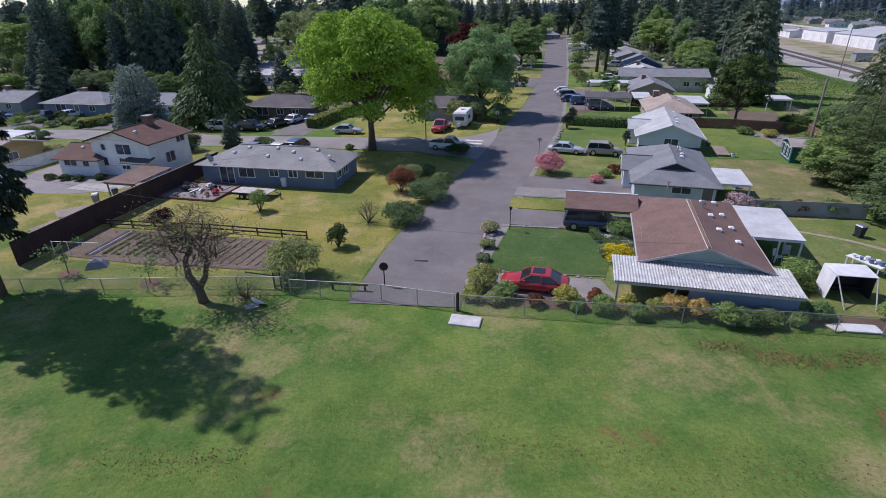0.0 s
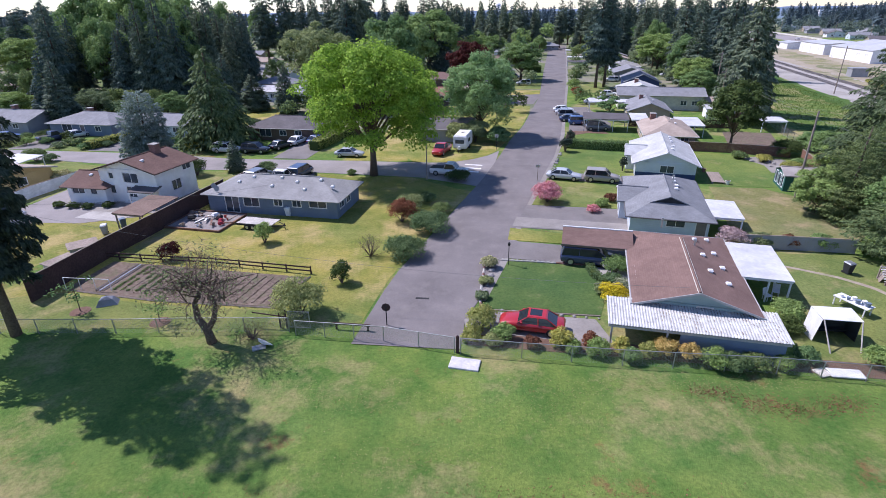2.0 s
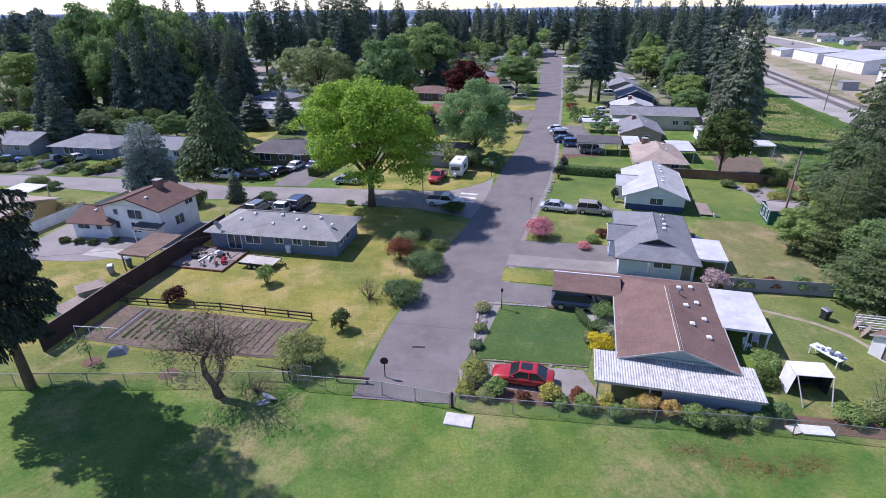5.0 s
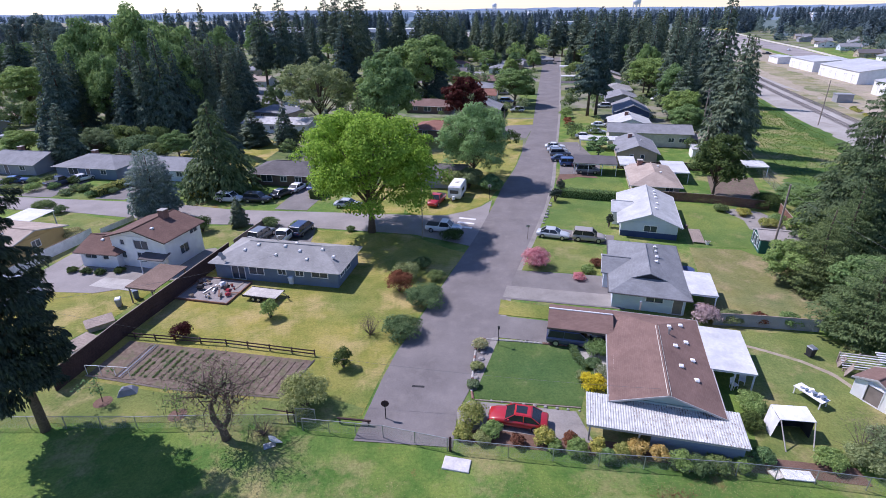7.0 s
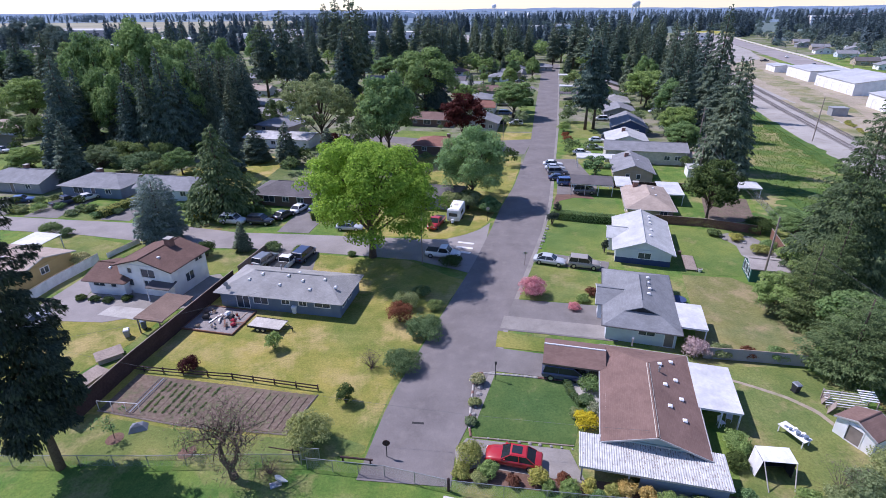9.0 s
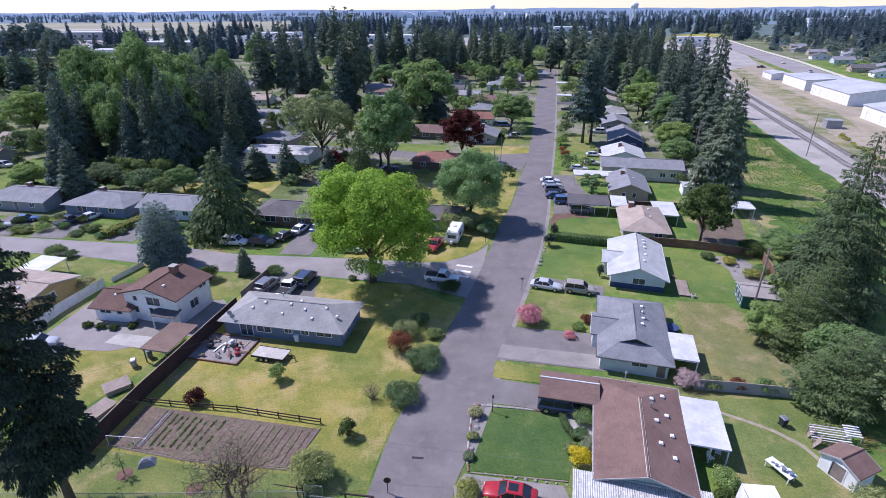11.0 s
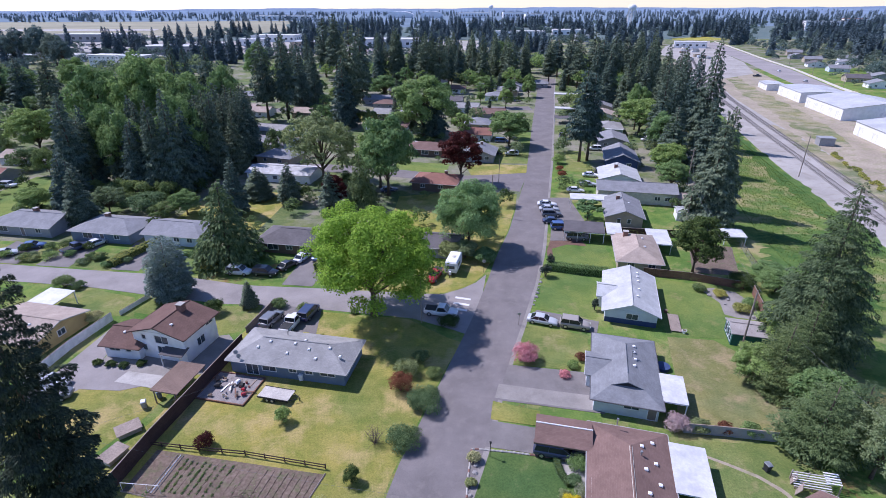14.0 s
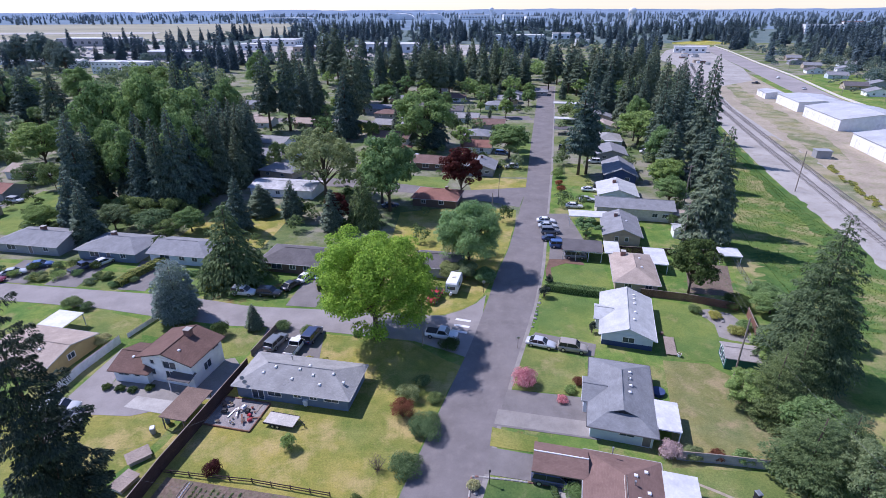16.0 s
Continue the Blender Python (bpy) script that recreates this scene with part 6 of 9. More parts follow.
WOOD_BROWN = surface("brown_boards", (0.15, 0.1, 0.08), (0.24, 0.17, 0.14), 6, 0.6, 0.9, relief=0.4)
# ---- covers, sheds and fences near the park ----
lean_roof("patio_roof", "white corrugated patio roof spotted with leaf litter", 17.0, 30.6, -13.5, 11.4, 3.5, 2.0, 1.75, CORRUGATED, [(-5.4, -1.5), (-1.8, -1.5), (1.8, -1.5), (5.3, -1.5)], EAVE, ribs=60)
lean_roof("patio_roof", "flat white metal patio roof beside the house", 25.9, 39.0, -15.3, 3.7, 6.6, 2.25, 2.1, ROOF_METAL, [(1.7, -3.1), (0.2, -3.1), (1.7, 0), (1.7, 3.1)])
lean_roof("patio_roof", "flat white metal patio roof behind the grey house", 29.2, 51.4, -15.8, 2.9, 5.4, 2.2, 2.1, ROOF_METAL, [(1.3, -2.5), (1.3, 2.5)])
lean_roof("patio_roof", "white metal patio roof beside the tan house", 45.2, 97.6, -13, 4.4, 7.5, 2.4, 2.2, ROOF_METAL, [(2.0, -3.5), (2.0, 3.5)])
lean_roof("carport", "open carport with a dark roof and white panel", 31.2, 102.6, -12, 8.4, 5.6, 2.7, 2.4, ROOF_DARK, [(-4, -2.6), (-1.3, -2.6), (1.3, -2.6), (4, -2.6), (-4, 2.6), (4, 2.6)], category="carport")
lean_roof("carport", "narrow carport with pale translucent roof", 37.2, 101.4, -12, 3.2, 5.6, 2.75, 2.45, ROOF_METAL, [(1.4, -2.6), (1.4, 2.6)], category="carport")
lean_roof("carport", "flat white carport roof by the street", 37.5, 121.5, -10, 9.5, 4.0, 2.6, 2.5, ROOF_METAL, [(-4.5, -1.8), (4.5, -1.8), (-4.5, 1.8), (4.5, 1.8)], category="carport")
lean_roof("garden_shelter", "white flat shelter roof at the back fence", 59.5, 106.5, -10, 7.0, 5.0, 2.8, 2.6, ROOF_METAL, [(-3.2, -2.3), (3.2, -2.3), (-3.2, 2.3), (3.2, 2.3)], category="shelter")
lean_roof("garden_shelter", "low pale shelter roof at the back fence", 61.6, 99.5, -10, 4.4, 4.0, 2.3, 2.1, ROOF_METAL, [(-2, -1.8), (2, -1.8)], category="shelter")
lean_roof("carport", "open wooden cover with weathered brown roof", -33.4, 54.6, -13, 3.9, 5.8, 2.25, 2.1, WOOD_BROWN, [(-1.5, -2.8), (1.5, -2.8), (-1.5, 2.8), (1.5, 2.8)], WOOD, category="wooden cover")
lean_roof("porch_roof", "dark sloping porch roof on white posts", -36.4, 60.0, -13, 3.6, 1.8, 2.5, 2.1, ROOF_DARK, [(-1.6, -0.8), (1.6, -0.8)], category="porch")
lean_roof("canopy", "pale blue sheet canopy by the side street", -63.5, 75.5, -13, 5.0, 4.4, 2.4, 2.2, ROOF_METAL, [(-2.3, -2), (2.3, -2), (2.3, 2)], category="canopy")


def gable_cover(name, label, x, y, turn, w, l, eave, rise, roof, posts, over=0.35):
    """An open cover: a gable roof along local x on posts."""
    t = thing(name, label, "carport", at(x, y, 0, turn))
    hw, hl, pitch = w / 2, l / 2 + over, rise / (l / 2)
    g = Geo()
    g.slab([(-hw, -hl, eave - over * pitch), (hw, -hl, eave - over * pitch), (hw, 0, eave + rise), (-hw, 0, eave + rise)], 0.13)
    g.slab([(hw, hl, eave - over * pitch), (-hw, hl, eave - over * pitch), (-hw, 0, eave + rise), (hw, 0, eave + rise)], 0.13)
    part("roof", g, roof, t, uv=True)
    part("ridge_cap", Geo().tube([(-hw, 0, eave + rise + 0.02), (hw, 0, eave + rise + 0.02)], [0.08, 0.08], 6), WHITE, t)
    part("fascia", Geo().box(-hw - 0.04, -hl - 0.04, eave - over * pitch - 0.2, hw, -hl, eave - over * pitch - 0.005), SIDE_BROWN, t)
    for a, b in posts:
        part("post", Geo().box(a - 0.06, b - 0.06, -0.05, a + 0.06, b + 0.06, eave - 0.02), WHITE, t)
    for b in (-l / 2, l / 2):
        part("beam", Geo().box(-hw + 0.05, b - 0.05, eave - 0.2, hw - 0.05, b + 0.05, eave - 0.02), SIDE_BROWN, t)
    return t


gable_cover("carport", "low brown-roofed carport joined to the house", 14.0, 44.5, -13.5, 6.2, 3.8, 2.2, 0.7, ROOF_BROWN, [(-2.9, -1.8), (-2.9, 1.8), (0, 1.8)])


def fence_line(name, label, pts, height, post_gap, kind, post_mat, infill_mat, category="fence", board=0.14):
    """A fence along a line: kind 'boards', 'mesh' or 'rails'."""
    t = thing(name, label, category)
    line = np.array(pts, float)
    for (a, b) in zip(line[:-1], line[1:]):
        d = b - a
        L = float(np.hypot(*d))
        e = d / L
        ang = math.degrees(math.atan2(e[1], e[0]))
        n = max(1, round(L / post_gap))
        M = at(a[0], a[1], 0, ang)
        for i in range(n + 1):
            g = Geo()
            u = L * i / n
            if kind == "mesh":
                g.tube([(u, 0, -0.1), (u, 0, height), (u, 0, height + 0.04)], [0.035, 0.035, 0.012], 6)
            else:
                g.box(u - 0.05, 0.02, -0.1, u + 0.05, 0.12, height + 0.02)
            p = part("post", g, post_mat, t)
            p.matrix_basis = M
        if kind == "mesh":
            part("top_rail", Geo().tube([(0, 0, height), (L, 0, height)], [0.028, 0.028], 6), post_mat, t).matrix_basis = M
            part("wire_mesh", Geo().add([(0, 0.03, 0.03), (L, 0.03, 0.03), (L, 0.03, height), (0, 0.03, height)], [(0, 1, 2, 3)]), infill_mat, t, "woven diamond wire").matrix_basis = M
        elif kind == "rails":
            for z in (height * 0.45, height * 0.92):
                part("rail", Geo().box(-0.03, -0.03, z - 0.06, L + 0.03, 0.02, z + 0.06), infill_mat, t).matrix_basis = M
        else:
            k = int(L / (board + 0.012))
            g = Geo()
            for i in range(k):
                u = L * i / k
                hh = height + 0.015 * math.sin(i * 2.3)
                g.box(u, -0.02, 0.02, u + board, 0.004 * (i % 2), hh)
            tagged(part("boarding", g, infill_mat, t), kind="stuff").matrix_basis = M
            part("rail", Geo().box(0, 0.012, height * 0.78, L, 0.05, height * 0.85), infill_mat, t).matrix_basis = M
            part("cap_rail", Geo().box(-0.02, -0.05, height + 0.02, L + 0.02, 0.06, height + 0.06), WOOD, t).matrix_basis = M
    return t


def wire_material():
    m, t, b = shader("chain_link", 0.4, 0.6, 0.5)
    b.inputs["Base Color"].default_value = (0.4, 0.41, 0.42, 1)
    tc = t.nodes.new("ShaderNodeTexCoord")
    waves = []
    for ang in (45, -45):
        mp = t.nodes.new("ShaderNodeMapping")
        mp.inputs["Rotation"].default_value = (0, radians(ang), 0)
        t.links.new(tc.outputs["Object"], mp.inputs["Vector"])
        w = t.nodes.new("ShaderNodeTexWave")
        w.bands_direction = "X"
        w.inputs["Scale"].default_value = 5.0
        t.links.new(mp.outputs[0], w.inputs["Vector"])
        waves.append(ramp(t, w.outputs["Fac"], (0.93, (0, 0, 0)), (0.985, (1, 1, 1))))
    f = mix(t, 1.0, waves[0], waves[1], "LIGHTEN")
    tr = t.nodes.new("ShaderNodeBsdfTransparent")
    mx = t.nodes.new("ShaderNodeMixShader")
    t.links.new(f, mx.inputs[0])
    t.links.new(tr.outputs[0], mx.inputs[1])
    t.links.new(b.outputs[0], mx.inputs[2])
    t.links.new(mx.outputs[0], t.nodes["Material Output"].inputs[0])
    return m


MESH = wire_material()
fence_line("chain_link_fence", "galvanised chain-link park fence", [(-60, 32.6), (-36, 32.4), (-24.4, 32.2), (-18.1, 32.3), (-11.6, 32.2)], 1.25, 3.0, "mesh", GREY_METAL, MESH)
fence_line("chain_link_fence", "galvanised chain-link fence across the street end", [(-11.0, 31.8), (-4.5, 30.9), (0.5, 29.5)], 1.25, 2.6, "mesh", GREY_METAL, MESH)
fence_line("chain_link_fence", "galvanised chain-link fence behind flowering shrubs", [(0.9, 29.4), (5.0, 28.8), (11.5, 27.9), (21.0, 26.9), (26.1, 26.1), (45, 22.5)], 1.25, 3.0, "mesh", GREY_METAL, MESH)
fence_line("board_fence", "tall dark brown board fence between the gardens", [(-34.0, 36.9), (-33.3, 41.0), (-32.6, 45.5), (-31.4, 51.0), (-29.9, 58.3), (-28.6, 64.3)], 2.1, 2.4, "boards", FENCE_DARK, FENCE_DARK)
fence_line("board_fence", "white painted board fence beside the driveway", [(-54.5, 55), (-53.6, 64), (-51.8, 71.5)], 1.5, 2.4, "boards", WHITE, WHITE)
fence_line("rail_fence", "low dark split-rail fence along the vegetable garden", [(-33.6, 45.2), (-26.9, 44.2), (-21.5, 43.5), (-12.2, 41.5)], 0.75, 2.6, "rails", FENCE_DARK, FENCE_DARK)
fence_line("board_fence", "dark red-brown board fence behind the back lawn", [(38.0, 85.2), (45.5, 83.2), (53.5, 79.5)], 1.5, 2.4, "boards", FENCE_DARK, WOOD_RED)
fence_line("board_fence", "new reddish cedar board fence panel", [(54.2, 78), (51.2, 68.2)], 1.7, 2.4, "boards", WOOD_RED, WOOD_RED)
fence_line("board_fence", "grey weathered board fence between back gardens", [(28.6, 46.2), (33, 45.6), (38.6, 44.6)], 1.4, 2.4, "boards", WOOD, SIDE_GREY)
fence_line("chain_link_fence", "long wire fence beside the railway meadow", [(59.3, 85), (62, 96), (65.3, 106), (70, 118)], 1.5, 3.0, "mesh", FENCE_DARK, MESH)
fence_line("board_fence", "dark board fence behind the tan-roofed house", [(36.6, 104.6), (46, 103), (58, 101.5)], 1.6, 2.4, "boards", FENCE_DARK, FENCE_DARK)
fence_line("board_fence", "grey board fence along the parking court", [(-29.2, 67.6), (-27.2, 76.2)], 1.1, 2.4, "boards", WOOD, WOOD)
fence_line("board_fence", "white low fence beside the lawn", [(-51.4, 73), (-49.4, 78.6)], 0.8, 2.4, "boards", WHITE, WHITE)

# ---- sheds and covers ----
house("garden_shed", "small white garden shed with teal trim", 46.0, 64.6, -16, 5.4, 4.2, 2.1, 0.6, SIDE_GREEN, SHED_ROOF, {"l": [(-1.2, 0.4, 0.8, 1.4, "window"), (0.1, 0.4, 0.8, 1.4, "window"), (1.3, 0.4, 0.6, 1.4, "window")]}, axis="x", over=0.15, gutter=False, category="shed")
house("garden_shed", "weathered shed with white door boards", 37.0, 34.4, 22, 2.6, 3.2, 1.9, 0.7, SIDE_WHITE, ROOF_BROWN, {"l": [(0, 0.1, 1.2, 1.6, "door")]}, axis="x", over=0.2, gutter=False, category="shed")

house("garden_shed", "small tan-roofed garden shed behind the grey house", 61.5, 122.5, -14, 6.5, 4.5, 2.2, 0.7, SIDE_TAN, ROOF_TAN, {"f": [DOOR(-1.2)]}, axis="x", over=0.25, gutter=False, category="shed")
house("garden_shed", "small white-roofed shed at the back fence", 58.5, 112.8, -14, 6.0, 4.0, 2.2, 0.5, SIDE_WHITE, ROOF_WHITE, {"f": [DOOR(1.0)]}, axis="x", over=0.25, gutter=False, category="shed")
lean_roof("canopy", "bright blue tarpaulin canopy on posts", 57.0, 126.0, -14, 4.2, 2.6, 1.9, 1.6, plain("blue_tarpaulin", (0.06, 0.2, 0.5), 0.5), [(-2, -1.2), (2, -1.2), (-2, 1.2), (2, 1.2)], category="canopy")
lean_roof("carport", "flat white carport roof among the far houses", 67.0, 200.0, -12, 8.0, 5.0, 2.6, 2.5, ROOF_METAL, [(-3.8, -2.3), (3.8, -2.3), (-3.8, 2.3), (3.8, 2.3)], category="carport")
lean_roof("carport", "flat white carport roof among the far houses", 60.0, 243.0, -12, 12.0, 4.5, 2.7, 2.6, ROOF_METAL, [(-5.8, -2), (5.8, -2), (-5.8, 2), (5.8, 2)], category="carport")
lean_roof("carport", "dark flat carport roof by the far street", 53.5, 222.0, -12, 8.0, 6.0, 2.7, 2.6, ROOF_DARK, [(-3.8, -2.8), (3.8, -2.8), (-3.8, 2.8), (3.8, 2.8)], category="carport")
lean_roof("carport", "flat white carport roof among the far houses", 69.0, 284.0, -12, 14.0, 5.0, 2.8, 2.7, ROOF_METAL, [(-6.8, -2.3), (6.8, -2.3), (-6.8, 2.3), (6.8, 2.3)], category="carport")

# ---- warehouses and far buildings ----
SHEET_ROOF = surface("dull_sheet_roof", (0.44, 0.45, 0.47), (0.52, 0.53, 0.55), 1.5, 0.12, 0.6, 0.0, 0.4, 0.1, dirt=(0.36, 0.33, 0.31), dirt_amount=0.5)
def warehouse(label, x, y, turn, w, l, eave, rise, walls, roof, doors=3):
    ops = {"l": [(-l / 2 + l * (i + 0.5) / doors, 0.1, 3.0, 3.2, "garage") for i in range(doors)], "f": [(0, 0.1, 4, 3.4, "garage")]}
    return house("warehouse", label, x, y, turn, w, l, eave, rise, walls, roof, ops, over=0.3, gutter=False, category="warehouse", group="warehouses by the railway")


warehouse("low white warehouse with flat pale roof", 196.7, 280, -12, 22, 29, 5, 0.7, SIDE_WHITE, SHEET_ROOF, 3)
warehouse("long warehouse with pale grey roof and blue end", 191.5, 237.5, -11, 32, 35, 5, 2.6, SIDE_WHITE, SHEET_ROOF, 5)
warehouse("white warehouse beside the gravel yard", 171.5, 170, -13, 36, 50, 5, 3.0, SIDE_WHITE, SHEET_ROOF, 5)
warehouse("small white depot building", 197, 316, -14, 10, 16, 3.4, 0.5, SIDE_WHITE, SHEET_ROOF, 2)
solid("signal_box", Geo().box(-2.4, -1.8, -0.1, 2.4, 1.8, 2.6).box(-2.6, -2, 2.6, 2.6, 2, 2.8), SIDE_GREY, "grey railway equipment hut on gravel", "hut", at(137, 181.5, 0, -12))


def block(name, label, x, y, turn, w, l, h, walls, roof, floors=2, bays=6, category="building"):
    """A flat-roofed building with rows of real window recesses."""
    t = thing(name, label, category, at(x, y, 0, turn))
    fh = h / floors
    for f in range(floors):
        for L, put in ((w, lambda u, d, v: (u, -l / 2 + d, v)), (l, lambda u, d, v: (w / 2 - d, u, v)), (l, lambda u, d, v: (-w / 2 + d, -u, v))):
            n = max(2, int(bays * L / w))
            ops = [(-L / 2 + L * (i + 0.5) / n, f * fh + fh * 0.35, L / n * 0.4, fh * 0.32) for i in range(n)]
            g = Geo()
            wall = wall_side(L, (f + 1) * fh, ops, put, 0.4) if f == 0 else None
            if f:
                sub = [(m, s - f * fh, ww, hh) for m, s, ww, hh in ops]
                wall = wall_side(L, fh, sub, lambda u, d, v, put=put, f=f: put(u, d, max(v, 0) + f * fh), 0.4)
            part("wall", wall, walls, t)
            for m, s, ww, hh in ops:
                c = [put(m + a * ww / 2, 0.25, v) for a, v in ((-1, s), (1, s), (1, s + hh), (-1, s + hh))]
                part("pane", Geo().add(c, [(0, 1, 2, 3)]), PANE, t)
    part("roof", Geo().box(-w / 2 - 0.3, -l / 2 - 0.3, h, w / 2 + 0.3, l / 2 + 0.3, h + 0.6), roof, t)
    part("wall", Geo().box(-w / 2 + 0.5, -l / 2 + 0.5, 0, w / 2 - 0.5, l / 2, h), walls, t)
    return t


block("apartment_block", "white three-storey apartment block", -273, 462, -14, 26, 14, 9, SIDE_WHITE, ROOF_METAL, 3, 6)
block("apartment_block", "white three-storey apartment block", -246, 456, -14, 22, 14, 9, SIDE_WHITE, ROOF_METAL, 3, 5)
block("apartment_block", "small white apartment block beside a yard", -330, 506, -14, 16, 12, 6, SIDE_WHITE, ROOF_METAL, 2, 4)
block("commercial_building", "long low pale store building", -55, 676, -6, 72, 34, 9, SIDE_PALE, ROOF_METAL, 1, 8)
block("commercial_building", "low white store building", -227, 800, -6, 62, 34, 8, SIDE_WHITE, ROOF_METAL, 1, 8)
block("commercial_building", "long grey store building with a pale roof", -277, 588, -8, 56, 26, 8, SIDE_GREY, ROOF_METAL, 1, 8)
block("commercial_building", "low white depot building", -404, 545, -10, 46, 20, 6, SIDE_WHITE, ROOF_METAL, 1, 6)
block("commercial_building", "low grey depot building", -385, 520, -10, 20, 12, 5, SIDE_GREY, ROOF_METAL, 1, 4)
block("commercial_building", "long pale shed at the airfield", -487, 815, -6, 108, 34, 10, SIDE_GREY, ROOF_METAL, 1, 10)
block("commercial_building", "pale grey corner store by the lots", -240, 622, -8, 16, 14, 8, SIDE_PALE, ROOF_METAL, 1, 3)
block("commercial_building", "low white store building", -235, 718, -6, 34, 20, 7, SIDE_WHITE, ROOF_METAL, 1, 5)
block("commercial_building", "low tan store building", -153, 668, -6, 34, 20, 7, SIDE_TAN, ROOF_METAL, 1, 5)
block("commercial_building", "low grey workshop among the trees", -221, 484, -12, 26, 14, 6, SIDE_GREY, ROOF_METAL, 1, 4)
block("commercial_building", "white store building among distant trees", 130, 885, -8, 80, 30, 8, SIDE_WHITE, ROOF_METAL, 1, 8)
block("commercial_building", "white store building among distant trees", 216, 908, -8, 58, 30, 9, SIDE_WHITE, ROOF_METAL, 1, 6)
block("commercial_building", "small white store among distant trees", 196, 755, -8, 18, 14, 8, SIDE_WHITE, ROOF_METAL, 1, 3)
block("commercial_building", "white office building on the wooded slope", 715, 1040, -20, 62, 30, 16, SIDE_WHITE, ROOF_METAL, 3, 8)
block("commercial_building", "white office building on the wooded slope", 888, 1200, -20, 40, 30, 16, SIDE_WHITE, ROOF_RED, 3, 6)
block("commercial_building", "white low yard building at the railway bend", 292, 640, -20, 34, 16, 6, SIDE_WHITE, ROOF_METAL, 1, 5)


def hangar(label, x, y, w, l, h, walls):
    """An arched hangar."""
    g, n = Geo(), 14
    prof = [(-w / 2 * math.cos(math.pi * i / n), h * (0.35 + 0.65 * math.sin(math.pi * i / n))) for i in range(n + 1)]
    prof = [(-w / 2, 0)] + prof + [(w / 2, 0)]
    g.loft([[(a, -l / 2, b) for a, b in prof], [(a, l / 2, b) for a, b in prof]])
    solid("hangar", g, walls, label, "hangar", at(x, y, 0, 0), "airfield hangars")


HANGAR = surface("hangar_sheet", (0.72, 0.74, 0.78), (0.82, 0.83, 0.86), 0.2, 0.02, 0.6)
for x, w in ((-150, 110), (-20, 90)):
    hangar("large white arched aircraft hangar", x, 2350, w, 80, 24, HANGAR)
for x, y, w, h in ((150, 2300, 120, 18), (300, 2200, 90, 20), (330, 1900, 70, 18), (-560, 2100, 200, 14)):
    block("airfield_building", "pale airfield building near the hangars", x, y, 0, w, 50, h, SIDE_WHITE, ROOF_METAL, 1, 10)
patch("airfield", [(-3200, 980), (-560, 860), (-420, 900), (-290, 1120), (-400, 1500), (-460, 1900), (-3400, 1900)], surface("airfield_grass", (0.26, 0.25, 0.17), (0.33, 0.31, 0.22), 0.02, 0.004, 0.95), 0.3, "pale dry airfield grass", "airfield")
solid("runway", strip([(-3200, 1330), (-1200, 1270), (-610, 1250)], [(-3200, 1240), (-1200, 1190), (-580, 1165)], 0.6, 20), CONCRETE, "pale concrete runway on the airfield", "runway", kind="structure")
solid("runway", strip([(-3200, 1080), (-900, 985), (-470, 960)], [(-3200, 1020), (-900, 935), (-450, 915)], 0.6, 20), CONCRETE, "pale concrete taxiway on the airfield", "runway", kind="structure")
patch("yard", [(-700, 560), (-60, 560), (60, 640), (60, 790), (-700, 840)], surface("parking_lots", (0.3, 0.28, 0.26), (0.46, 0.43, 0.4), 0.05, 0.012, 0.9, dirt=(0.1, 0.14, 0.06), dirt_amount=0.9), 0.05, "pale parking lots between store buildings", "parking lot")


def water_tower(x, y):
    t = thing("water_tower", "tall white water tower on legs", "water tower", at(x, y))
    tank = Geo().tube([(0, 0, 33), (0, 0, 35), (0, 0, 38), (0, 0, 42), (0, 0, 45), (0, 0, 46)], [2, 6.5, 8, 8, 5.5, 1], 20)
    part("tank", tank, WHITE, t, smooth=True)
    part("riser_pipe", Geo().tube([(0, 0, 0), (0, 0, 34)], [1.0, 1.0], 10), WHITE, t)
    for k in range(6):
        a = k * math.tau / 6
        part("leg", Geo().tube([(10 * math.cos(a), 10 * math.sin(a), 0), (7 * math.cos(a), 7 * math.sin(a), 37)], [0.7, 0.6], 6), WHITE, t)


def parked_rows():
    """Cars in the lots round the far stores: a body and a cabin each."""
    rnd, g = random.Random(12), Geo()
    for k in range(330):
        cx, cy = rnd.choice(((-470, 720), (-330, 620), (-190, 620), (-330, 560), (-110, 620), (-260, 660), (-420, 640), (-150, 720)))
        m = at(cx + rnd.randrange(-16, 16) * 2.8, cy + rnd.randrange(-3, 4) * 9 + rnd.uniform(-0.4, 0.4), 0.07, -8)
        for w, l, z0, z1, q in ((0.9, 2.2, 0.3, 0.95, 0.0), (0.8, 1.2, 0.95, 1.5, 0.25)):
            ring = [[(a * w, b * l, z0) for a, b in ((-1, -1), (1, -1), (1, 1), (-1, 1))], [(a * (w - q * 0.6), b * (l - q * 1.6), z1) for a, b in ((-1, -1), (1, -1), (1, 1), (-1, 1))]]
            g.loft([[tuple(m @ Vector(p)) for p in r] for r in ring])
    ob = solid("parked_cars", g, LOT_PAINT, "rows of parked cars in the far store lots", "cars", kind="stuff")


LOT_PAINT, lot_t, lot_b = shader("assorted_car_paint", 0.35, 0.0, 0.5)
lot_g = lot_t.nodes.new("ShaderNodeNewGeometry")
lot_t.links.new(ramp(lot_t, lot_g.outputs["Random Per Island"], (0.0, (0.03, 0.03, 0.035)), (0.35, (0.25, 0.26, 0.28)), (0.6, (0.1, 0.12, 0.2)), (1.0, (0.75, 0.75, 0.77))), lot_b.inputs["Base Color"])
parked_rows()
water_tower(413, 1203)
water_tower(190, 2000)


